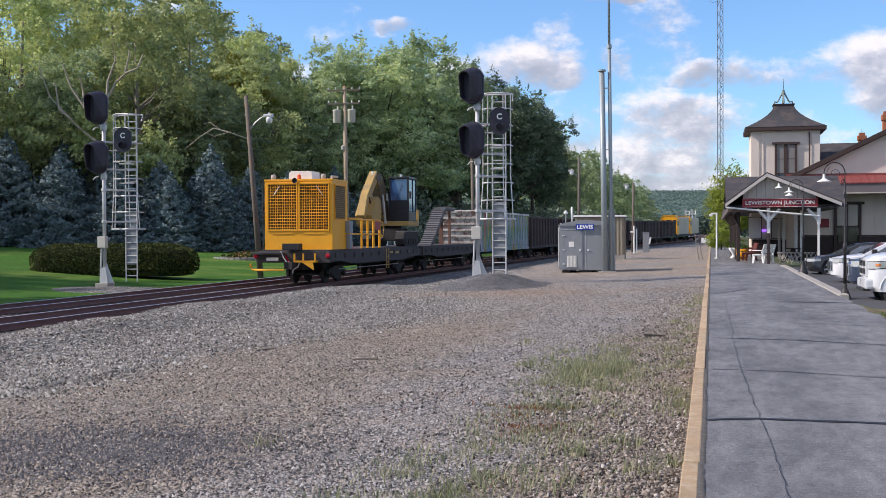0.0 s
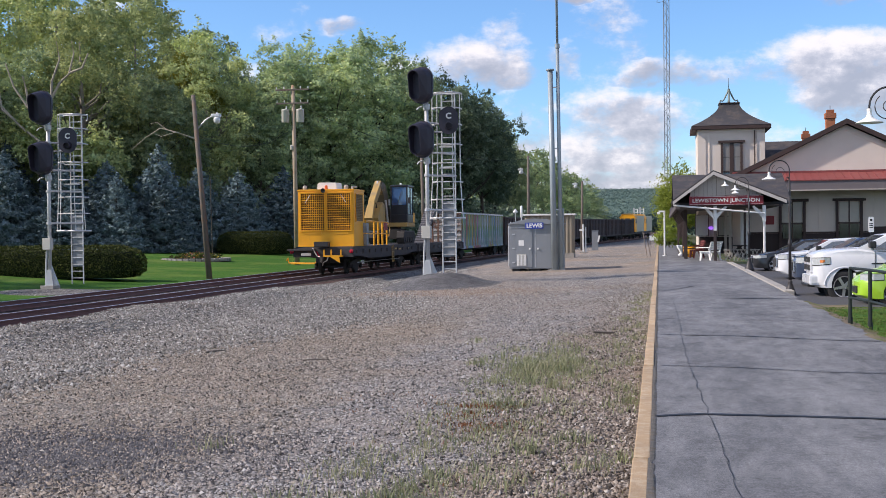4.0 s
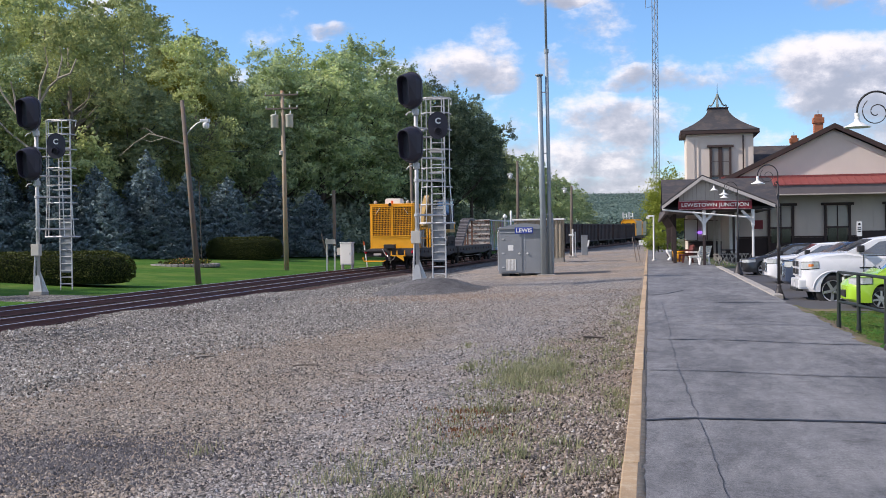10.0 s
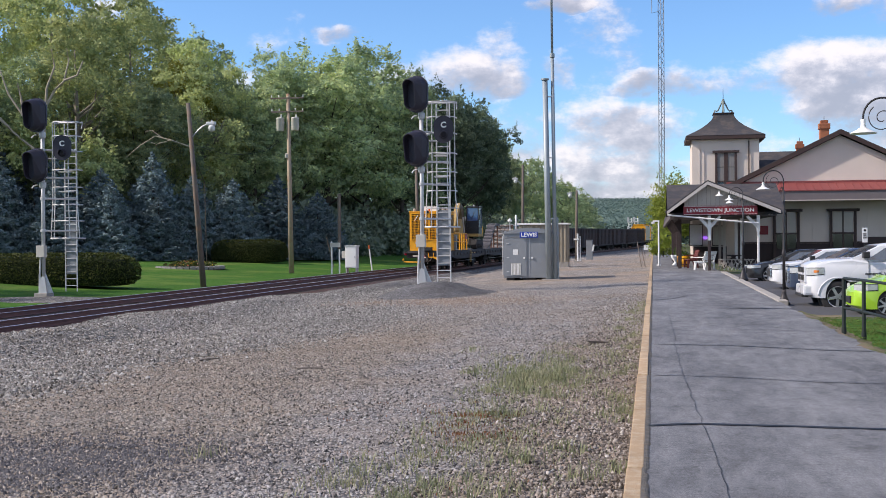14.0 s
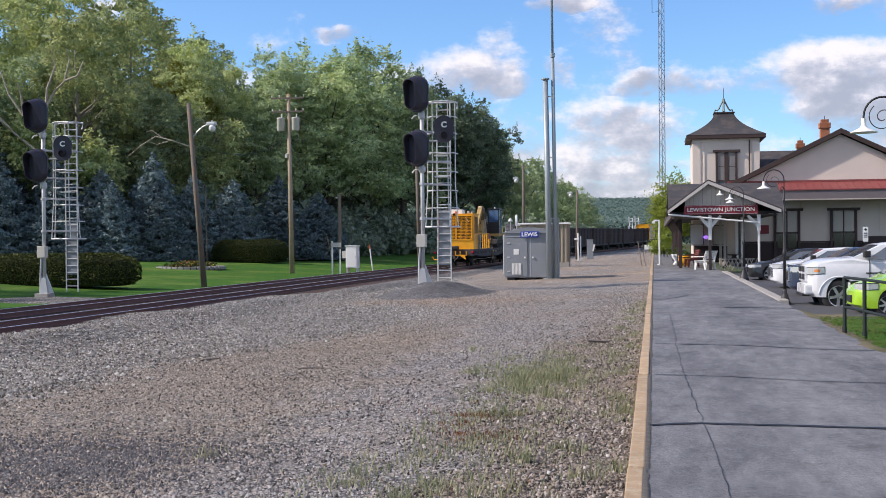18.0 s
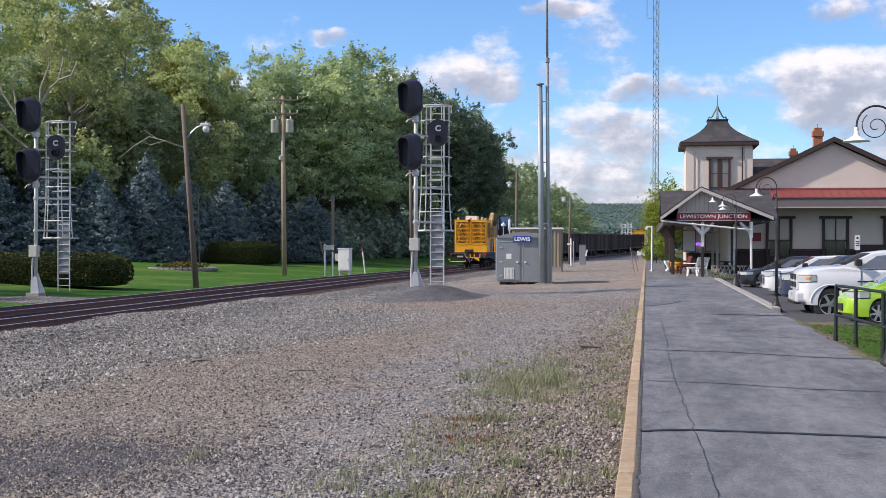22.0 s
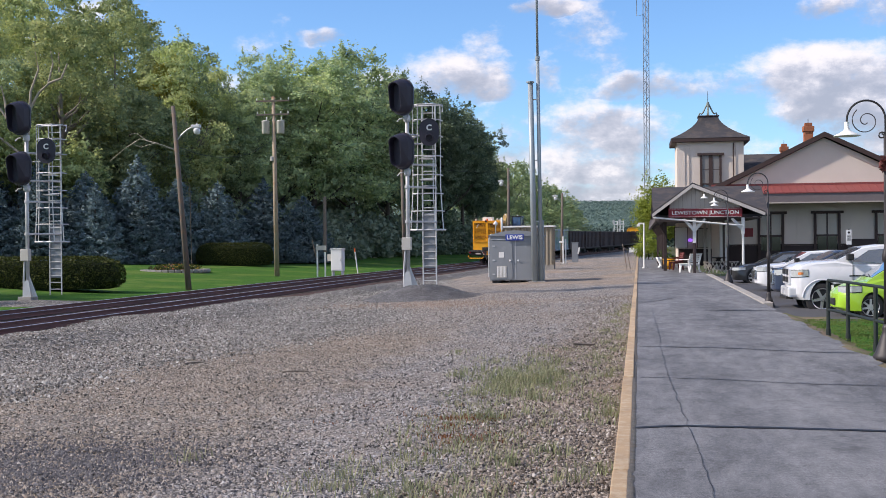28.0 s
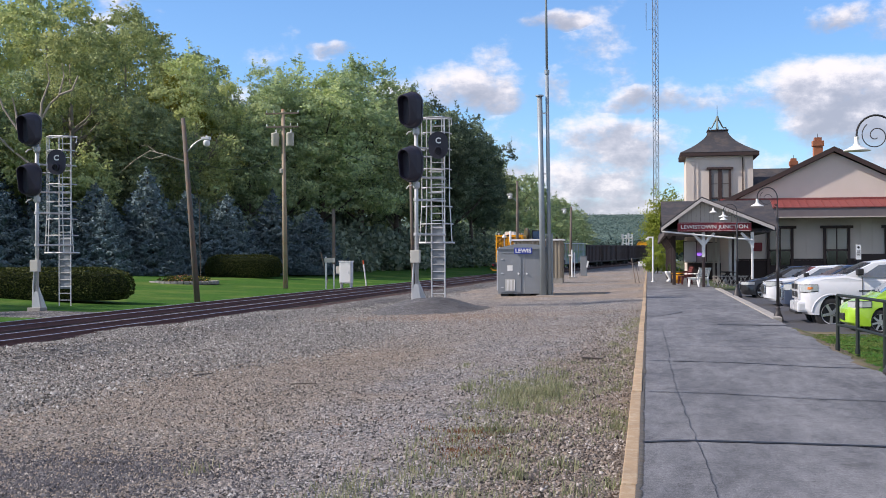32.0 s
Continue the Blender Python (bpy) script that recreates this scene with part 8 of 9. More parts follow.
def weeds():
    """Grass tufts and weeds in the gravel beside the kerb."""
    rs = np.random.RandomState(12)

    def blades(name, label, spots, per, h, spread, material):
        vs, fs = [], []
        for x, y, k in spots:
            z = yard_z(x, y)
            for _ in range(int(per * k)):
                a, r = rs.uniform(0, 6.28), abs(rs.normal(0, spread))
                bx, by = x + r * math.cos(a), y + r * math.sin(a)
                t = rs.uniform(0, 6.28)
                lean = rs.uniform(0.2, 1.3)
                hh = h * k * rs.uniform(0.4, 1.2)
                w = rs.uniform(0.003, 0.006)
                dx, dy = math.cos(t), math.sin(t)
                b = len(vs)
                vs += [(bx - dy * w, by + dx * w, z - 0.01), (bx + dy * w, by - dx * w, z - 0.01), (bx + dx * lean * hh * 0.35 + dy * w * 0.7, by + dy * lean * hh * 0.35 - dx * w * 0.7, z + hh * 0.6),
                       (bx + dx * lean * hh * 0.35 - dy * w * 0.7, by + dy * lean * hh * 0.35 + dx * w * 0.7, z + hh * 0.6), (bx + dx * lean * hh, by + dy * lean * hh, z + hh)]
                fs += [(b, b + 1, b + 2, b + 3), (b + 3, b + 2, b + 4)]
        me = bpy.data.meshes.new(name)
        me.from_pydata(vs, [], fs)
        me.materials.append(material)
        tagged(new(name, me), label, "weeds", "", "stuff")

    spots = [(rs.normal(-1.6, 0.34), rs.normal(16.2, 1.3), rs.uniform(0.4, 1.0)) for _ in range(120)]
    spots += [(rs.normal(-1.75, 0.35), rs.normal(11.6, 1.0), rs.uniform(0.3, 0.7)) for _ in range(50)]
    spots += [(rs.normal(-1.9, 0.6), rs.uniform(7.0, 10.5), rs.uniform(0.5, 1.0)) for _ in range(45)]
    spots += [(-0.27 - abs(rs.normal(0, 0.25)), rs.uniform(9.0, 34.0), rs.uniform(0.3, 0.8)) for _ in range(70)]
    spots += [(rs.normal(-1.5, 0.7), rs.uniform(7.5, 22.0), rs.uniform(0.25, 0.7)) for _ in range(90)]
    blades("weeds", "thin green and straw grass tufts in the gravel", spots, 48, 0.145, 0.18, M_WEED)
    spots = [(-1.94 + rs.normal(0, 0.16), 12.48 + rs.normal(0, 0.25), rs.uniform(0.6, 1.1)) for _ in range(26)]
    spots += [(-1.80 + rs.normal(0, 0.2), 11.19 + rs.normal(0, 0.3), rs.uniform(0.5, 1.0)) for _ in range(24)]
    spots += [(rs.normal(-2.3, 0.55), rs.uniform(8.5, 14.5), rs.uniform(0.4, 0.8)) for _ in range(24)]
    blades("dry_weeds", "low rust-red dry weeds in the gravel", spots, 22, 0.045, 0.14, M_DRYWEED)
    grass = [(rs.uniform(3.5, 9.5), rs.uniform(19.3, 28.0), rs.uniform(0.6, 1.0)) for _ in range(900)]
    pts = np.array([(x + rs.normal(0, 0.1), y + rs.normal(0, 0.1), 0.03 - 0.16 * smoothstep(y, 26.5, 28.5)) for x, y, _ in grass for _ in range(34)])
    me = leaf_mesh(pts, rs, 0.045, up=0.0, aspect=0.25, name="verge_grass")
    me.materials.append(M_WEEDGREEN)
    tagged(new("verge_grass", me), "short green grass blades on the verge", "grass", "", "stuff")
    single("scrap_board", box(-0.2, 0.2, -0.05, 0.05, 0.0, 0.035, bevel=0.008), M_WOOD, "short dark scrap board lying on the gravel", "board", m=pose(-1.02, 21.4, yard_z(-1.02, 21.4) + 0.01, 0, 4, 18))
    for x, y, rz in ((-7.6, 19.0, 60), (-5.3, 17.4, 20), (-9.4, 12.6, 80)):
        single("stick", tube(((-0.2, 0, 0.012), (0.0, 0.02, 0.02), (0.22, -0.01, 0.012)), 0.012), M_WOOD, "dry brown stick lying on the gravel", "stick", group="sticks on the gravel", m=pose(x, y, yard_z(x, y) + 0.008, 0, 0, rz))


M_WEED = leaf_mat("thin weeds", ((0.0, (0.16, 0.20, 0.11)), (0.5, (0.27, 0.29, 0.16)), (1.0, (0.44, 0.39, 0.26))), scale=1.5, through=0.2)
M_DRYWEED = leaf_mat("dry red weeds", ((0.0, (0.16, 0.06, 0.03)), (0.6, (0.26, 0.11, 0.05)), (1.0, (0.32, 0.2, 0.1))), scale=1.5, through=0.2)
M_WEEDGREEN = leaf_mat("verge grass", ((0.0, (0.06, 0.10, 0.025)), (0.6, (0.11, 0.16, 0.04)), (1.0, (0.20, 0.21, 0.08))), scale=0.8, through=0.25)
weeds()

# ---- the train; cars are built along +y, rail head at z = 0 ----
M_FLAT = mat("weathered black flatcar steel", (0.050, 0.046, 0.048), 0.8, var=0.3, scale=1.5, bump=0.15, second=(0.10, 0.075, 0.065), second_at=0.58)
M_TANCAT = mat("dusty machine yellow", (0.42, 0.27, 0.085), 0.6, var=0.2, scale=2.0, bump=0.1, second=(0.30, 0.22, 0.12), second_at=0.55)
M_CABDARK = mat("dark cab paint", (0.016, 0.017, 0.022), 0.4, var=0.2, bump=0.05)
M_CABGLASS = glass_mat("tinted cab glass", (0.05, 0.13, 0.30), alpha=0.15)
M_MESHDARK = mat("dark radiator core", (0.055, 0.035, 0.025), 0.8, var=0.3, scale=4, bump=0.2)
M_WIREGREY = mat("dusty wire mesh", (0.30, 0.22, 0.12), 0.7, var=0.15, bump=0.0)
M_TAIL = mat("red tail lens", (0.45, 0.01, 0.03), 0.2, var=0.1, bump=0.0)
M_GONDARK = mat("dark brown gondola steel", (0.050, 0.034, 0.034), 0.8, var=0.3, scale=0.7, bump=0.15, rand=0.2, second=(0.09, 0.05, 0.04), second_at=0.56)
M_GONEND = mat("rust and white layered paint", (0.44, 0.41, 0.38), 0.8, var=0.25, scale=1.5, bump=0.15, second=(0.15, 0.085, 0.065), second_at=0.51, second_scale=2.2)
M_RUSTBAR = mat("rusty brown bar", (0.16, 0.085, 0.06), 0.85, var=0.3, bump=0.2)


def spray_mat():
    """Pale blue-grey steel with broad runs of spray paint."""
    m = bpy.data.materials.new("pale blue gondola with spray paint")
    m.use_nodes = True
    k = Nodes(m.node_tree)
    co = k.add("ShaderNodeTexCoord").outputs["Object"]
    mp = k.add("ShaderNodeMapping", ins={0: co, 3: (1.0, 0.55, 0.22)}).outputs[0]
    hue = k.noise(mp, 0.75, 2.0).outputs[0]
    spray = k.ramp(hue, ((0.30, (0.10, 0.16, 0.32)), (0.42, (0.17, 0.30, 0.48)), (0.48, (0.16, 0.32, 0.14)), (0.53, (0.40, 0.38, 0.08)), (0.58, (0.36, 0.10, 0.08)), (0.66, (0.30, 0.16, 0.30)), (0.75, (0.45, 0.48, 0.5))))
    base = k.ramp(k.noise(mp, 2.6, 5.0, 0.7).outputs[0], ((0.3, (0.20, 0.24, 0.30)), (0.5, (0.36, 0.42, 0.49)), (0.62, (0.44, 0.50, 0.56)), (0.75, (0.22, 0.13, 0.10))))
    where = k.smooth(k.noise(co, 0.22, 3.0).outputs[0], 0.42, 0.52)
    col = k.mix(k.math("MULTIPLY", where, 0.9), base, spray)
    bs = k.add("ShaderNodeBsdfPrincipled", ins={"Base Color": col, "Roughness": 0.75})
    k.add("ShaderNodeOutputMaterial", ins={0: bs.outputs[0]})
    return m


M_SPRAY = spray_mat()
WHEEL_R = 0.42
wheelsets = []      # (object, y along its bogie)


def make_wheelset(parent, y):
    bm = rod((-0.95, 0, 0), (0.95, 0, 0), 0.08, n=10)
    for s in (-1, 1):
        lathe(((0.1, -0.07), (WHEEL_R - 0.06, -0.05), (WHEEL_R, -0.065), (WHEEL_R, 0.05), (WHEEL_R + 0.03, 0.055), (WHEEL_R + 0.03, 0.08), (WHEEL_R - 0.08, 0.07), (0.1, 0.05)), bm, n=26, m=pose(s * 0.74, 0, 0, 0, -90 * s, 0))
        for i in range(3):
            box(-0.02, 0.02, -0.06, 0.06, 0.14, 0.3, bm, m=pose(s * 0.80, 0, 0, i * 120, 0, 0))
    w = part("wheelset", bm, M_UNDER, parent, m=pose(0, y, WHEEL_R))
    wheelsets.append((w, y))
    return w


def bogie(parent, y, turning=False):
    b = part("bogie", box(-0.9, 0.9, -0.18, 0.18, 0.38, 0.66, bevel=0.03), M_UNDER, parent, m=pose(0, y, 0))
    o = [(-1.25, 0.42), (-1.2, 0.62), (-0.5, 0.78), (0.5, 0.78), (1.2, 0.62), (1.25, 0.42), (0.95, 0.38), (0.55, 0.5), (0.4, 0.2), (-0.4, 0.2), (-0.55, 0.5), (-0.95, 0.38)]
    for s in (-1, 1):
        part("side_frame", prism(o, "x", s * 0.98 - 0.07, s * 0.98 + 0.07), M_UNDER, b)
        for yy in (-0.9, 0.9):
            part("axle_box", lathe(((0.13, -0.06), (0.13, 0.06), (0.08, 0.09)), n=12, m=pose(s * 1.05, yy, WHEEL_R, 0, 90 * s, 0)), M_UNDER, b)
    for yy in (-0.9, 0.9):
        w = make_wheelset(b, yy)
        if not turning:
            wheelsets.pop()
    return b


def coupler(parent, y, s):
    part("coupler", prism(((-0.12, 0.0), (0.12, 0.0), (0.13, 0.5 * s), (0.22, 0.62 * s), (0.16, 0.78 * s), (-0.05, 0.7 * s), (-0.2, 0.78 * s), (-0.22, 0.55 * s)), "z", 0.72, 1.02), M_UNDER, parent, m=pose(0, y, 0))


def flatcar(length, label, turning):
    """Low black flatcar; y = 0 at its rear end sill."""
    f = thing("flatcar", label=label, category="railway flatcar", group="cars of the train")
    part("deck", box(-1.58, 1.58, 0.0, length, 1.42, 1.56), M_FLAT, f)
    for s in (-1, 1):
        o = [(0.0, 1.02), (1.6, 1.02), (3.6, 0.86), (length - 3.6, 0.86), (length - 1.6, 1.02), (length, 1.02), (length, 1.42), (0.0, 1.42)]
        part("side_sill", prism(o, "x", s * 1.60 - 0.06, s * 1.60 + 0.06), M_FLAT, f)
        pk = mesh_of(box(-0.05, 0.05, -0.1, 0.1, -0.1, 0.1, bevel=0.01), "stake_pocket", M_FLAT)
        for i in range(int(length / 1.4)):
            part("stake_pocket", pk, None, f, m=pose(s * 1.68, 0.8 + i * 1.4, 1.28))
    part("centre_sill", box(-0.35, 0.35, 0.0, length, 0.66, 1.42), M_UNDER, f)
    for y in (0.0, length):
        part("end_sill", box(-1.72, 1.72, y - 0.08, y + 0.08, 0.98, 1.5, bevel=0.02), M_FLAT, f)
    for i in range(5):
        y = 4.5 + i * (length - 9) / 4
        part("cross_bearer", box(-1.42, 1.42, y - 0.06, y + 0.06, 0.95, 1.42), M_UNDER, f)
    part("brake_cylinder", rod((0.3, length / 2 - 0.6, 0.85), (0.3, length / 2 + 0.5, 0.85), 0.18), M_UNDER, f)
    part("air_tank", rod((-0.6, length / 2 + 0.8, 0.85), (-0.6, length / 2 + 2.2, 0.85), 0.2), M_UNDER, f)
    part("brake_rod", tube(((1.1, 3.0, 0.62), (1.1, length - 3.0, 0.62)), 0.025), M_GALV, f)
    bogie(f, 2.9, turning)
    bogie(f, length - 2.6, turning)
    coupler(f, 0.0, -1)
    coupler(f, length, 1)
    return f


def rear_details(f):
    """Tail lamps, yellow grab irons, hoses and cut-levers on the last end sill."""
    for x in (-1.78, 1.62):
        tl = part("tail_lamp", lathe(((0.11, 0.0), (0.11, 0.06), (0.0, 0.1)), n=14, m=pose(x, -0.1, 1.3, 90)), M_TAIL, f, "red tail lamp")
        part("bezel", lathe(((0.13, 0.0), (0.15, 0.02), (0.13, 0.05)), n=14, m=pose(x, -0.09, 1.3, 90)), M_DARK, tl)
    part("end_platform", box(-1.9, -0.45, -0.55, -0.09, 1.36, 1.44), M_FLAT, f)
    part("number_board", box(-1.1, -0.55, -0.6, -0.56, 1.08, 1.22), M_GREYWOOD, f)
    part("step_bar", tube(((-2.0, -0.35, 0.82), (-1.9, -0.45, 0.95), (-1.85, -0.45, 0.68), (-0.35, -0.5, 0.66), (-0.25, -0.45, 0.78), (0.1, -0.4, 0.8)), 0.045), M_YELLOW, f, "yellow step bar")
    part("step_plate", box(-1.7, -0.35, -0.55, -0.4, 0.62, 0.67), M_YELLOW, f)
    st = part("yellow_step", box(0.08, 1.15, -0.42, -0.1, 1.0, 1.08, bevel=0.01), M_YELLOW, f, "yellow end step with uprights")
    for x in (0.14, 0.55, 1.1):
        part("upright", box(x - 0.035, x + 0.035, -0.42, -0.36, 1.0, 1.4), M_YELLOW, st)
    part("gusset", prism(((0.5, 1.0), (1.0, 1.0), (1.05, 0.66)), "y", -0.42, -0.36), M_YELLOW, st)
    part("hose", tube(((0.35, -0.3, 1.0), (0.3, -0.4, 0.8), (0.1, -0.42, 0.7), (0.05, -0.4, 0.52)), 0.035), M_GREYWOOD, f)
    part("hose", tube(((-0.35, -0.2, 1.3), (-0.1, -0.45, 1.0), (0.0, -0.5, 0.75)), 0.035), M_TAIL, f)
    part("black_box", box(-0.4, 0.4, -0.5, -0.05, 1.56, 1.84, bevel=0.02), M_DARK, f)
    part("cut_lever", tube(((-0.5, -0.4, 1.5), (-0.3, -0.55, 1.2), (0.05, -0.6, 0.7)), 0.025), M_GREYWOOD, f)
    # side railing of the work platform
    r = part("railing", tube(((1.54, 3.2, 1.56), (1.54, 3.2, 3.0), (1.54, 5.2, 3.0), (1.54, 5.2, 1.56)), 0.045), M_YELLOW, f, "yellow safety railing")
    for y in (5.2, 6.2, 7.2, 8.3):
        part("rail_post", rod((1.54, y, 1.56), (1.54, y, 2.95), 0.06), M_YELLOW, r)
    for z in (2.25, 2.95):
        part("rail_bar", tube(((1.54, 3.2, z), (1.54, 8.3, z), (1.54, 8.8, z - 0.1)), 0.04), M_YELLOW, r)
    part("rail_loop", tube(((1.54, 8.3, 2.9), (1.54, 8.9, 2.85), (1.54, 9.1, 2.5), (1.54, 8.9, 2.1), (1.54, 8.3, 2.0)), 0.035), M_TANCAT, r)
    part("warning_plate", box(1.59, 1.62, 7.4, 8.2, 2.45, 2.9), M_SIGNRED, r)
    for y, w, z in ((9.9, 0.5, 1.3), (10.7, 0.9, 1.27), (12.0, 0.35, 1.3), (13.6, 0.25, 1.3)):
        part("stencil", box(1.662, 1.666, y, y + w, z - 0.05, z + 0.05), M_TANCAT, f, "faded stencilled marks")
    lad = part("side_ladder", tube(((1.7, 9.0, 1.5), (1.7, 9.0, 0.5), (1.7, 9.45, 0.5), (1.7, 9.45, 1.5)), 0.03), M_TANCAT, f, "tan side ladder")
    for z in (0.8, 1.1):
        part("rung", tube(((1.7, 9.0, z), (1.7, 9.45, z)), 0.025), M_TANCAT, lad)


def power_unit():
    """The yellow generator housing at the train's tail."""
    u = thing("generator_housing", label="yellow generator housing with wire-mesh radiator panels on the tail flatcar", category="generator")
    x0, x1, y0, y1, z0, z1 = -1.62, 1.60, 0.55, 2.75, 1.56, 4.74
    part("shell", box(x0, x1, y0 + 0.05, y1, z0, z1 - 0.1), M_YELLOW, u)
    part("roof", box(x0 - 0.03, x1 + 0.03, y0 - 0.02, y1 + 0.03, z1 - 0.1, z1, bevel=0.02), M_YELLOW, u)
    part("rear_sheet", box(x0, x1, y0, y0 + 0.05, z0, z0 + 0.86, bevel=0.008), M_YELLOW, u)
    part("rear_header", box(x0, x1, y0, y0 + 0.05, z1 - 0.25, z1 - 0.1), M_YELLOW, u)
    for x, w in ((x0 + 0.07, 0.07), (0.0, 0.05), (x1 - 0.10, 0.10)):
        part("pillar", box(x - w, x + w, y0, y0 + 0.05, z0 + 0.86, z1 - 0.25), M_YELLOW, u)
    bars = bmesh.new()
    for i in range(13):
        rod((-0.67 + i * 0.1117, 0, -1.06), (-0.67 + i * 0.1117, 0, 1.06), 0.014, bars, n=4)
    for i in range(17):
        rod((-0.70, -0.014, -1.04 + i * 0.13), (0.70, -0.014, -1.04 + i * 0.13), 0.014, bars, n=4)
    bars = mesh_of(bars, "wire_mesh", M_YELLOW)
    for cx in (-0.77, 0.74):
        g = part("radiator_door", box(cx - 0.71, cx + 0.71, y0 + 0.03, y0 + 0.045, z0 + 0.86, z1 - 0.2), M_MESHDARK, u, "mesh radiator door")
        for a, b in ((cx - 0.73, cx - 0.67), (cx + 0.67, cx + 0.73)):
            part("door_stile", box(a, b, y0 - 0.05, y0 + 0.0, z0 + 0.86, z1 - 0.17, bevel=0.01), M_YELLOW, g)
        for c, d in ((z0 + 0.84, z0 + 0.91), (z1 - 0.23, z1 - 0.16)):
            part("door_rail", box(cx - 0.73, cx + 0.73, y0 - 0.06, y0 - 0.002, c, d, bevel=0.01), M_YELLOW, g)
        part("wire_mesh", bars, None, g, m=pose(cx, y0 - 0.01, z0 + 1.92))
        lean = -1 if cx < 0 else 1
        part("stay", tube(((cx + lean * 0.42, y0 - 0.04, z1 - 0.75), (cx + lean * 0.12, y0 - 0.04, z1 - 0.30)), 0.016), M_ALU, g)
        part("door_hook", box(cx - 0.5, cx + 0.5, y0 - 0.03, y0 - 0.002, z0 + 0.70, z0 + 0.80), M_YELLOW, g)
    sg = part("side_radiator", box(x1 + 0.002, x1 + 0.012, y0 + 0.35, y0 + 1.75, z0 + 1.4, z1 - 0.3), M_MESHDARK, u)
    bm = bmesh.new()
    for i in range(15):
        rod((x1 + 0.02, y0 + 0.36 + i * 0.1, z0 + 1.4), (x1 + 0.02, y0 + 0.36 + i * 0.1, z1 - 0.3), 0.011, bm, n=4)
    for i in range(16):
        rod((x1 + 0.03, y0 + 0.35, z0 + 1.42 + i * 0.088), (x1 + 0.03, y0 + 1.75, z0 + 1.42 + i * 0.088), 0.011, bm, n=4)
    part("wire_mesh", bm, M_WIREGREY, sg)
    part("side_frame", tube(((x1 + 0.02, y0 + 0.32, z0 + 1.37), (x1 + 0.02, y0 + 1.78, z0 + 1.37), (x1 + 0.02, y0 + 1.78, z1 - 0.27), (x1 + 0.02, y0 + 0.32, z1 - 0.27)), 0.04, closed=True), M_YELLOW, sg)
    cb = part("control_box", box(x1 + 0.0, x1 + 0.22, y0 + 1.85, y0 + 2.35, z0 + 0.75, z0 + 1.3, bevel=0.02), M_BOXGREY, u, "grey control box")
    part("lower_box", box(x1 + 0.0, x1 + 0.2, y0 + 1.95, y0 + 2.35, z0 + 0.02, z0 + 0.68, bevel=0.02), M_BOXGREY, u)
    ac = part("roof_cooler", prism(((-0.62, z1), (0.50, z1), (0.46, z1 + 0.38), (-0.50, z1 + 0.40), (-0.62, z1 + 0.30)), "y", 1.0, 2.1), M_WHITE, u, "white roof cooler")
    bc = part("beacon", lathe(((0.07, 0.0), (0.09, 0.02), (0.08, 0.2), (0.0, 0.24)), n=12), M_ORANGE, u, "amber beacon", m=pose(-0.05, 0.8, z1))
    for x in (-1.28, 1.1):
        wk = part("work_lamp", lathe(((0.1, 0.0), (0.13, 0.1), (0.11, 0.2), (0.0, 0.24)), n=10), M_GREYWOOD, u, m=pose(x, 0.8, z1))
        part("lamp_yoke", tube(((-0.15, 0, 0.0), (-0.15, 0, 0.2), (0.0, 0, 0.28), (0.15, 0, 0.2), (0.15, 0, 0.0)), 0.015), M_DARK, wk)
    horn = part("horn", lathe(((0.03, 0.0), (0.05, 0.12), (0.13, 0.2), (0.12, 0.2), (0.03, 0.1)), n=14, m=pose(0, 0, 0, 90)), M_DARK, u, m=pose(-0.1, y0 - 0.02, z1 - 0.08))
    part("roof_pipe", tube(((1.2, 1.7, z1), (1.2, 1.7, z1 + 0.15), (1.2, 2.5, z1 + 0.18)), 0.06), M_GREYWOOD, u)
    part("rear_lip", box(x0, x1, y0 - 0.04, y0 - 0.002, z0 + 0.0, z0 + 0.06), M_YELLOW, u)
    return u


def cone():
    c = thing("traffic_cone", label="orange traffic cone with white bands on the flatcar", category="traffic cone")
    part("base", box(-0.18, 0.18, -0.18, 0.18, 0.0, 0.04, bevel=0.01), M_ORANGE, c)
    b = part("cone_body", lathe(((0.14, 0.04), (0.03, 0.72), (0.0, 0.73)), n=16), M_ORANGE, c, smooth=True)
    for z0, z1 in ((0.28, 0.4), (0.48, 0.57)):
        part("band", lathe(((0.143 - z0 * 0.155 + 0.01, z0), (0.143 - z1 * 0.155 + 0.01, z1)), n=16), M_WHITE, b)
    return c


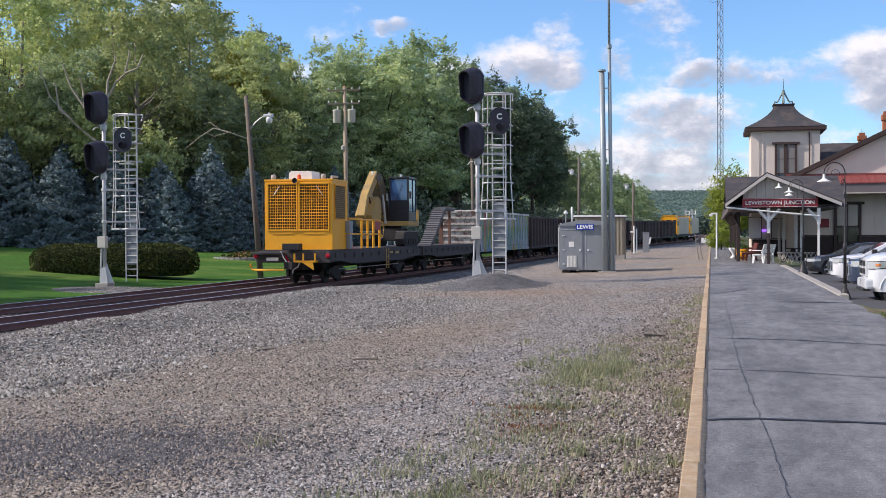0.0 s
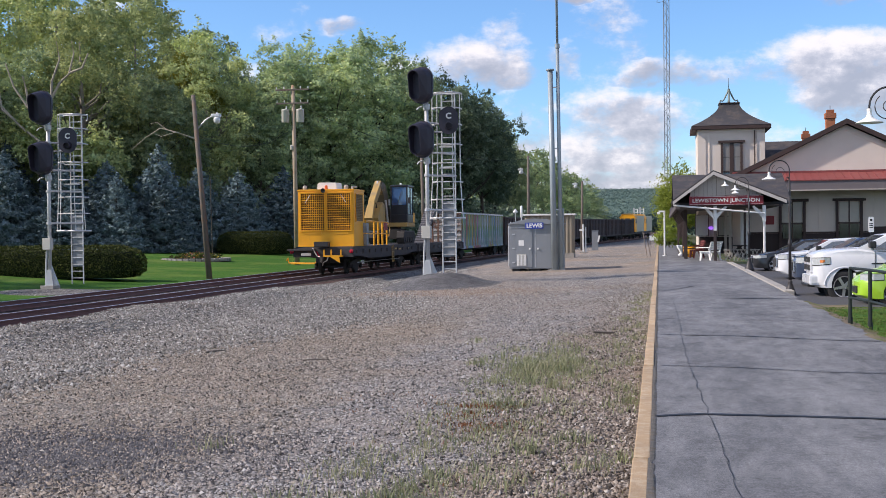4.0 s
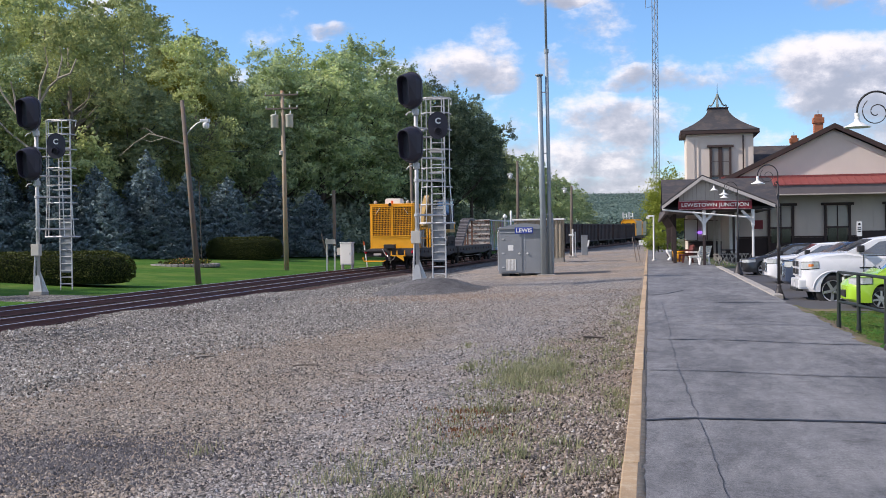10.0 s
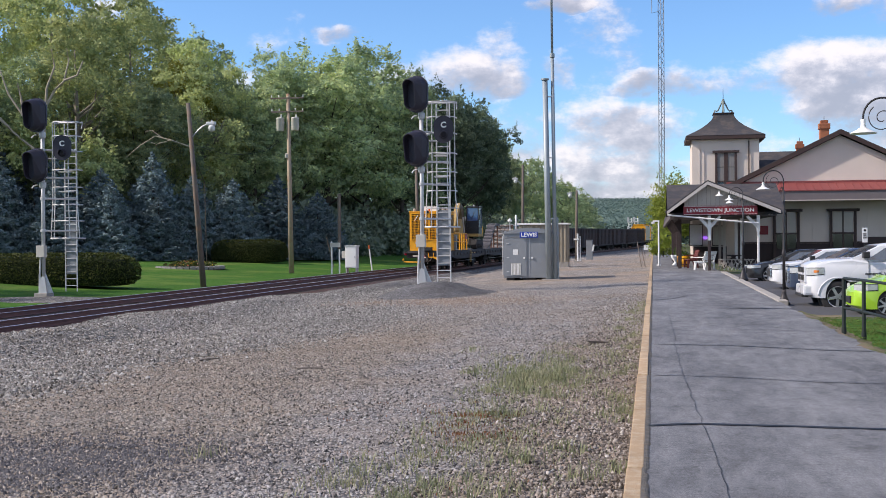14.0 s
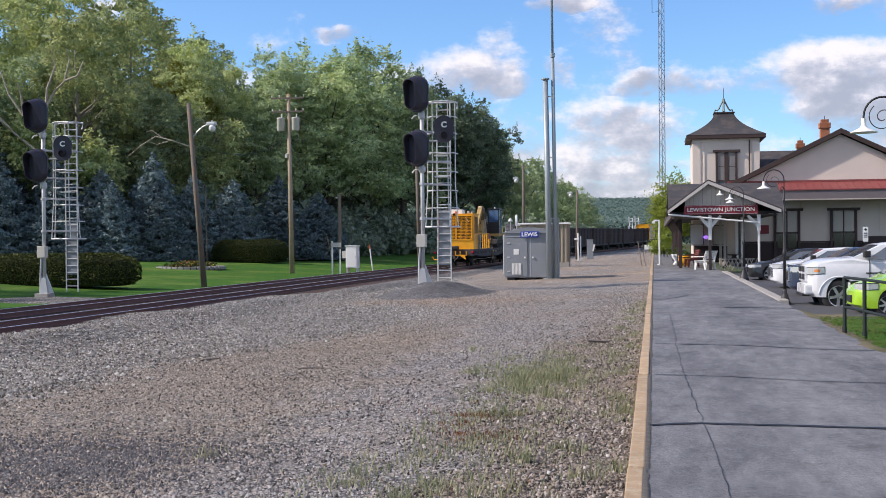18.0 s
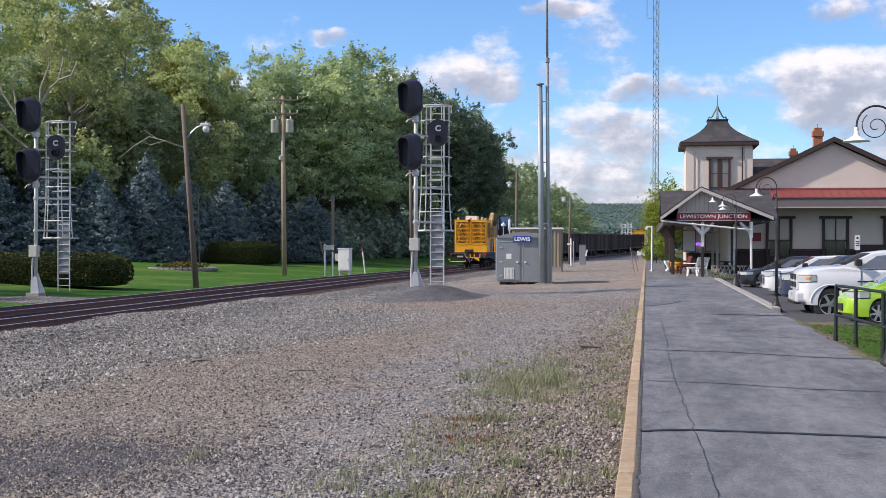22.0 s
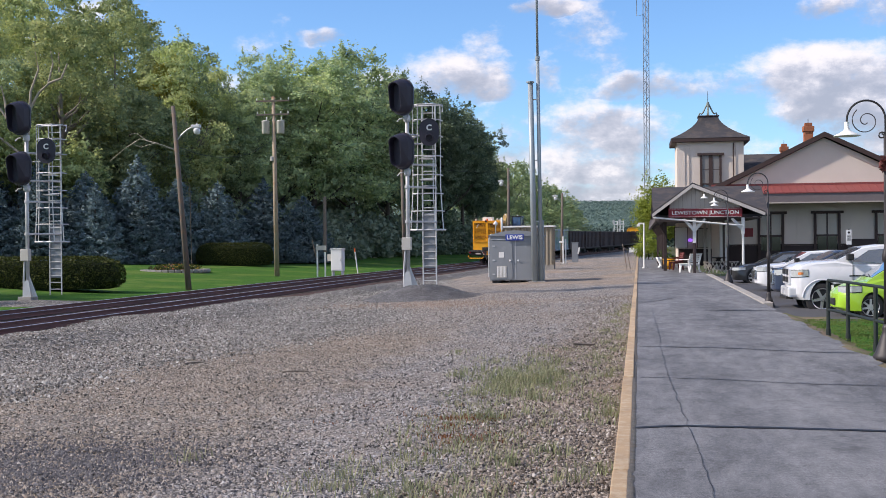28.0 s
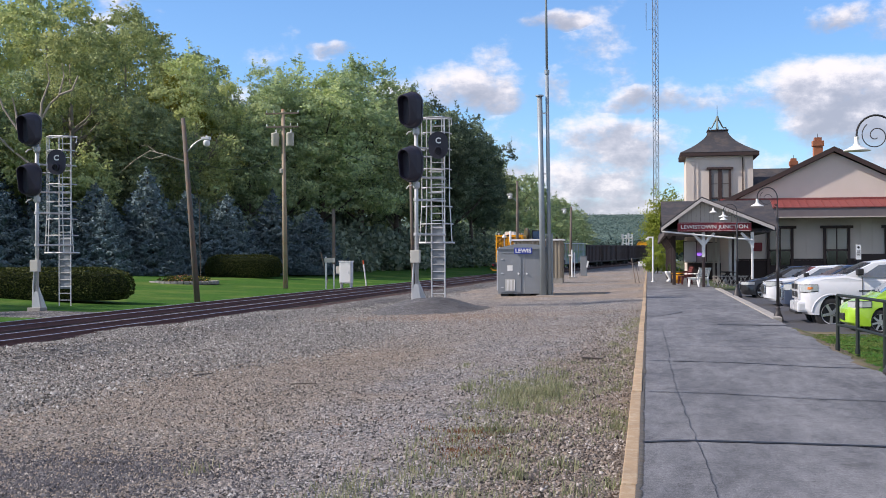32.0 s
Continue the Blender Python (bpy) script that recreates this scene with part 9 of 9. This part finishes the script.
def excavator():
    """Stands on the deck, facing the train's tail; z = 0 on the deck."""
    e = thing("excavator", label="tan and black crawler excavator with folded boom riding the flatcar", category="excavator")
    for s in (-1, 1):
        tr = part("crawler_track", prism([(-1.75, 0.42), (-1.6, 0.12), (-1.35, 0.0), (1.35, 0.0), (1.6, 0.12), (1.75, 0.42), (1.6, 0.72), (1.35, 0.82), (-1.35, 0.82), (-1.6, 0.72)], "x", s * 0.95 - 0.25, s * 0.95 + 0.25), M_UNDER, e)
        shoe = mesh_of(box(-0.27, 0.27, -0.07, 0.07, 0.0, 0.05), "track_shoe", M_GREYSTEEL)
        for i in range(18):
            part("track_shoe", shoe, None, tr, m=pose(s * 0.95, -1.36 + i * 0.16, 0.82))
        for i in range(5):
            part("roller", rod((s * 0.95 + s * 0.2, -1.1 + i * 0.55, 0.28), (s * 0.95 + s * 0.29, -1.1 + i * 0.55, 0.28), 0.17, n=14), M_UNDER, tr)
    part("undercarriage", box(-0.75, 0.75, -0.9, 0.9, 0.3, 1.0, bevel=0.05), M_UNDER, e)
    part("slew_ring", rod((0, 0, 0.95), (0, 0, 1.15), 0.6, n=20), M_UNDER, e)
    part("house", box(-1.25, 1.25, -0.9, 1.5, 1.15, 1.42, bevel=0.04), M_TANCAT, e, "tan slewing platform")
    part("engine_cover", box(-1.25, 0.05, 0.2, 1.9, 1.42, 2.4, bevel=0.08), M_CABDARK, e)
    part("counterweight", prism([(-1.25, 1.45), (1.25, 1.45), (1.15, 1.95), (0.6, 2.2), (-0.6, 2.2), (-1.15, 1.95)], "z", 1.18, 2.1), M_TANCAT, e)
    cab = part("cab", box(0.1, 1.25, -0.75, 0.95, 1.42, 1.95, bevel=0.03), M_CABDARK, e, "dark excavator cab with tinted glass")
    for x in (0.14, 1.21):
        for y in (-0.71, 0.2, 0.91):
            part("cab_pillar", box(x - 0.05, x + 0.05, y - 0.05, y + 0.05, 1.95, 3.8), M_CABDARK, cab)
    part("cab_roof", box(0.06, 1.29, -0.8, 1.0, 3.8, 3.95, bevel=0.05), M_CABDARK, cab)
    part("front_glass", box(0.19, 1.16, -0.73, -0.71, 2.6, 3.8), M_CABGLASS, cab)
    part("front_panel", box(0.19, 1.16, -0.73, -0.71, 1.95, 2.59), M_CABDARK, cab)
    part("wiper", tube(((0.5, -0.745, 2.5), (0.85, -0.745, 3.5)), 0.012), M_DARK, cab)
    part("side_glass", box(1.215, 1.23, -0.66, 0.15, 1.97, 3.78), M_CABGLASS, cab)
    part("side_glass", box(1.215, 1.23, 0.25, 0.86, 1.97, 3.78), M_CABGLASS, cab)
    part("back_panel", box(0.19, 1.16, 0.88, 0.92, 1.95, 3.8), M_CABDARK, cab)
    part("inner_panel", box(0.11, 0.13, -0.66, 0.86, 1.95, 3.8), M_CABDARK, cab)
    part("seat", box(0.5, 0.9, 0.1, 0.6, 1.95, 2.7, bevel=0.06), M_DARK, cab)
    part("lamp", lathe(((0.07, 0.0), (0.08, 0.12), (0.0, 0.16)), n=10), M_WHITE, cab, m=pose(0.8, -0.7, 3.92))
    part("mirror", box(1.3, 1.42, -0.8, -0.76, 2.7, 3.1, bevel=0.01), M_DARK, cab)
    part("mirror", box(-0.05, 0.06, -0.82, -0.78, 2.6, 3.0, bevel=0.01), M_ALU, cab)
    # boom, stick, bucket folded towards the tail
    bx = -0.35

    def arm(name, pts, w, mat_, parent=e, label=""):
        return part(name, prism(pts, "x", bx - w / 2, bx + w / 2), mat_, parent, label)

    boom = arm("boom", [(-0.85, 1.35), (-0.1, 1.6), (-0.2, 2.4), (-0.8, 3.4), (-1.35, 3.95), (-2.2, 4.15), (-2.5, 3.8), (-1.9, 3.3), (-1.4, 2.0)], 0.48, M_BOOM, label="folded boom coloured as in shade")
    arm("stick", [(-1.6, 4.05), (-2.4, 4.18), (-4.2, 2.8), (-4.8, 1.7), (-4.55, 1.55), (-4.0, 2.35), (-2.3, 3.6)], 0.40, M_TANCAT, label="tan stick arm")
    arm("bucket", [(-4.3, 1.7), (-4.0, 1.2), (-3.3, 0.95), (-2.6, 1.3), (-2.4, 2.0), (-2.6, 2.6), (-3.1, 2.75), (-3.6, 2.4)], 0.95, M_TANCAT, label="tan bucket")
    part("boom_cylinder", tube(((bx + 0.3, -0.95, 1.3), (bx + 0.3, -1.6, 2.9)), 0.07), M_ALU, e)
    part("boom_cylinder", tube(((bx - 0.3, -0.95, 1.3), (bx - 0.3, -1.6, 2.9)), 0.07), M_ALU, e)
    part("stick_cylinder", tube(((bx, -1.5, 3.75), (bx, -2.5, 4.1), (bx, -2.6, 3.95)), 0.08), M_ALU, e)
    part("bucket_cylinder", tube(((bx, -2.5, 3.95), (bx, -3.9, 2.75)), 0.07), M_ALU, e)
    part("hydraulic_hose", tube(((bx + 0.15, -1.0, 2.6), (bx + 0.2, -1.5, 3.5), (bx + 0.15, -2.1, 4.1), (bx + 0.15, -2.6, 3.9)), 0.03), M_DARK, e)
    part("linkage", tube(((bx + 0.2, -3.9, 2.7), (bx + 0.2, -3.6, 2.35), (bx + 0.2, -3.2, 2.4)), 0.05), M_UNDER, e)
    return e


# dark boom colour paints in the shade on its near side
M_BOOM = mat("boom steel darkened as in shade", (0.11, 0.08, 0.045), 0.6, var=0.3, scale=2, bump=0.15, second=(0.30, 0.20, 0.08), second_at=0.6)
M_GREYSTEEL = mat("worn grey steel", (0.20, 0.19, 0.19), 0.6, metal=0.3, var=0.25, bump=0.15)


def climb_ramp():
    """Curved black ramp by which the excavator climbs onto the next car; z = 0 on the deck."""
    r = thing("climbing_ramp", label="curved black steel crawler ramp with cleats on the flatcar", category="ramp")
    top = [(0.0, 0.0), (0.9, 0.45), (1.9, 1.15), (2.9, 1.85), (3.6, 2.25), (4.3, 2.42), (5.2, 2.42), (6.6, 2.36)]
    o = top + [(6.6, 2.2), (5.2, 2.25), (4.4, 2.22), (3.8, 2.05), (3.0, 1.55), (1.8, 0.7), (0.8, 0.02)]
    for s in (1,):
        side = part("runway", prism(o, "x", s * 0.85 - 0.38, s * 0.85 + 0.38), M_RAMP, r)
        cleat = mesh_of(box(-0.4, 0.4, -0.03, 0.03, 0.0, 0.045), "cleat", M_GREYSTEEL)
        d = 0.15
        for (ya, za), (yb, zb) in zip(top, top[1:]):
            seg = math.hypot(yb - ya, zb - za)
            while d < seg:
                part("cleat", cleat, None, side, m=pose(s * 0.85, ya + (yb - ya) * d / seg, za + (zb - za) * d / seg, math.degrees(math.atan2(zb - za, yb - ya))))
                d += 0.25
            d -= seg
    for y, h in ((3.3, 1.75), (5.4, 2.2)):
        for s in (0.5, 1.15):
            part("support", box(s - 0.07, s + 0.07, y - 0.07, y + 0.07, 0.0, h), M_RUSTBAR, r)
    part("tie_bar", box(0.45, 1.2, 5.35, 5.45, 1.1, 1.2), M_RUSTBAR, r)
    return r


M_RAMP = mat("dark ramp steel", (0.075, 0.072, 0.082), 0.6, metal=0.2, var=0.25, bump=0.15)


def gondola(length, height, material, end_material, ribs, label, turning=False):
    g = thing("gondola", label=label, category="railway gondola", group="cars of the train")
    z0, z1 = 1.05, height
    for s in (-1, 1):
        part("side", box(s * 1.40 - 0.03, s * 1.40 + 0.03, 0.35, length - 0.35, z0, z1), material, g)
        rib = mesh_of(prism(((-0.09, 0.0), (-0.06, 0.1), (0.06, 0.1), (0.09, 0.0)), "z", z0, z1 - 0.1), "side_post", material)
        for i in range(ribs):
            part("side_post", rib, None, g, m=pose(s * 1.43, 0.6 + i * (length - 1.2) / (ribs - 1), 0, 0, 0, -90 * s))
        part("top_chord", box(s * 1.46 - 0.08, s * 1.46 + 0.08, 0.3, length - 0.3, z1 - 0.12, z1 + 0.02, bevel=0.02), M_PALEEDGE if material is M_SPRAY else material, g)
        part("side_sill", box(s * 1.44 - 0.09, s * 1.44 + 0.09, 0.3, length - 0.3, z0 - 0.12, z0 + 0.08), material, g)
    for y, d in ((0.35, -1), (length - 0.35, 1)):
        e = part("end", box(-1.43, 1.43, y - 0.03, y + 0.03, z0, z1), end_material, g)
        n = 7
        for i in range(n):
            zz = z0 + 0.12 + i * (z1 - z0 - 0.2) / (n - 1)
            part("end_rib", box(-1.46, 1.46, y + d * 0.09 - 0.06, y + d * 0.09 + 0.06, zz - 0.07, zz + 0.07, bevel=0.02), end_material, e)
        part("end_chord", box(-1.5, 1.5, y - 0.1, y + 0.1, z1 - 0.1, z1 + 0.03, bevel=0.02), M_PALEEDGE if material is M_SPRAY else material, g)
    part("floor", box(-1.4, 1.4, 0.35, length - 0.35, z0 - 0.05, z0 + 0.02), M_UNDER, g)
    part("centre_sill", box(-0.3, 0.3, 0.0, length, 0.7, 1.0), M_UNDER, g)
    part("load", box(-1.36, 1.36, 0.4, length - 0.4, z0 + 0.02, z1 - 0.6), M_RUSTBAR, g)
    lad = part("corner_ladder", box(1.52, 1.55, 0.45, 0.49, z0 - 0.1, z1), material, g)
    for i in range(6):
        part("rung", box(1.53, 1.56, 0.45, 0.95, z0 + 0.1 + i * 0.33, z0 + 0.13 + i * 0.33), material, lad)
    bogie(g, 2.2, turning)
    bogie(g, length - 2.2, turning)
    coupler(g, 0.3, -1)
    coupler(g, length - 0.3, 1)
    return g


M_PALEEDGE = mat("pale worn edge", (0.55, 0.56, 0.58), 0.7, var=0.15, bump=0.05)


def hood_unit():
    """A yellow work unit with a dark-windowed end cab near the head of the train."""
    u = thing("work_locomotive", label="yellow and white track machine unit at the head of the train", category="rail vehicle", group="cars of the train")
    L = 16.4
    part("frame", box(-1.5, 1.5, 0.0, L, 0.95, 1.35), M_UNDER, u)
    o = [(-1.5, 1.35), (1.5, 1.35), (1.5, 4.1), (1.0, 4.75), (-1.0, 4.75), (-1.5, 4.1)]
    cab = part("cab", prism(o, "y", 0.4, 3.2), M_YELLOW, u)
    part("cab_roof", prism(((-1.55, 4.1), (-1.02, 4.8), (1.02, 4.8), (1.55, 4.1), (1.55, 4.2), (1.04, 4.9), (-1.04, 4.9), (-1.55, 4.2)), "y", 0.3, 3.3), M_YELLOW, u)
    for a, b in ((-1.3, -0.75), (-0.5, 0.5), (0.75, 1.3)):
        part("window", box(a, b, 0.36, 0.398, 3.3, 4.0), M_CABDARK, cab)
    for a, b in ((0.7, 1.6), (1.9, 2.8)):
        for s in (-1, 1):
            part("window", box(s * 1.5 - 0.015, s * 1.5 + 0.015, a, b, 3.0, 3.9), M_CABDARK, cab)
    part("long_hood", box(-1.45, 1.45, 3.3, L - 0.4, 1.35, 4.55, bevel=0.12), M_HOODWHITE, u, "dusty white machine hood")
    for i in range(5):
        y = 4.4 + i * 2.3
        part("hood_door", box(1.452, 1.475, y, y + 1.9, 1.7, 4.0, bevel=0.01), M_HOODWHITE, u)
    bogie(u, 2.6)
    bogie(u, L - 2.6)
    coupler(u, 0.0, -1)
    coupler(u, L, 1)
    return u


M_HOODWHITE = mat("dusty cream hood", (0.52, 0.44, 0.32), 0.6, var=0.12, bump=0.05)

# (thing, distance of its y = 0 behind or ahead of the tail sill, length between turning points, height)
consist = []
TAIL = flatcar(16.5, "black tail flatcar with yellow railings and red tail lamps", True)
rear_details(TAIL)
consist.append((TAIL, 0.0, 16.5, 0.0))
consist.append((power_unit(), 0.0, 16.5, 0.0))
consist.append((flatcar(16.2, "black flatcar carrying the crawler ramp", True), 16.9, 16.2, 0.0))
DIGGER, RAMP, CONE = excavator(), climb_ramp(), cone()
pale = gondola(20.4, 3.95, M_SPRAY, M_GONEND, 17, "pale blue gondola with spray paint and a rusty banded end", True)
consist.append((pale, 33.4, 20.4, 0.0))
dark = gondola(15.7, 3.75, M_GONDARK, M_GONDARK, 11, "dark brown empty gondola with pressed side posts")
consist.append((dark, 54.2, 15.7, 0.0))
for i in range(1, 7):
    consist.append((copy_thing(dark, Matrix()), 54.2 + i * 16.2, 15.7, 0.0))
head = hood_unit()
consist.append((head, 54.2 + 7 * 16.2, 16.4, 0.0))
consist.append((copy_thing(head, Matrix()), 54.2 + 7 * 16.2 + 17.0, 16.4, 0.0))

# seconds and y of the tail sill
TAIL_Y = ((0.0, 48.9), (1.0, 51.95), (2.0, 55.05), (3.0, 58.2), (4.0, 61.4), (5.0, 64.6), (6.0, 67.85), (7.0, 70.95), (8.0, 74.15), (9.0, 77.15), (10.0, 80.1), (11.0, 83.1), (12.0, 85.85),
          (13.0, 88.4), (14.0, 90.85), (15.0, 93.5), (16.0, 96.1), (17.0, 98.75), (18.0, 101.4), (19.0, 104.1), (20.0, 106.8), (21.0, 109.3), (22.0, 111.7), (23.0, 114.0), (24.0, 116.1),
          (25.0, 118.2), (26.0, 120.4), (27.0, 122.7), (28.0, 124.95), (29.0, 127.1), (30.0, 129.2), (31.0, 131.2), (32.0, 133.2))


def along(s):
    """A point on the near track, s metres along it."""
    y = float(np.interp(s, GS, GY))
    return Vector((track_x(y), y, rail_z(y)))


def tail_s(t):
    """How far the tail has run: a smooth curve through the table."""
    ts = [a for a, _ in TAIL_Y]
    ys = [b for _, b in TAIL_Y]
    i = min(len(ts) - 2, max(0, int(t)))
    u = t - ts[i]
    m0 = (ys[i + 1] - ys[max(0, i - 1)]) / (2 if i else 1)
    m1 = (ys[min(len(ys) - 1, i + 2)] - ys[i]) / (2 if i + 2 < len(ys) else 1)
    y = ys[i] * (2 * u ** 3 - 3 * u ** 2 + 1) + m0 * (u ** 3 - 2 * u ** 2 + u) + ys[i + 1] * (3 * u ** 2 - 2 * u ** 3) + m1 * (u ** 3 - u ** 2)
    return float(np.interp(y, GY, GS))


def pose_on_track(s, length):
    a, b = along(s + 2.5), along(s + length - 2.5)
    d = (b - a).normalized()
    m = Matrix.Translation(a - d * 2.5)
    return m @ Euler((math.asin(d.z), 0, math.atan2(-d.x, d.y))).to_matrix().to_4x4()


TIMES = [i * 0.5 for i in range(65)]


def motions():
    """Everything that moves: the train's cars, their loads and turning wheels."""
    for ob, off, length, _ in consist:
        walk(ob, [(t, pose_on_track(tail_s(t) + off, length)) for t in TIMES])
    for ob, off, length, local in ((DIGGER, 0.0, 16.5, pose(0.2, 15.3, 1.56)), (RAMP, 16.9, 16.2, pose(0, 3.6, 1.56)), (CONE, 0.0, 16.5, pose(1.15, 4.6, 1.56))):
        walk(ob, [(t, pose_on_track(tail_s(t) + off, length) @ local) for t in TIMES])
    s0 = tail_s(0.0)
    spin = [i * 32.0 / 200 for i in range(201)]
    for w, y in wheelsets:
        walk(w, [(t, pose(0, y, WHEEL_R) @ Euler((-(tail_s(t) - s0) / WHEEL_R, 0, 0)).to_matrix().to_4x4()) for t in spin])


motions()
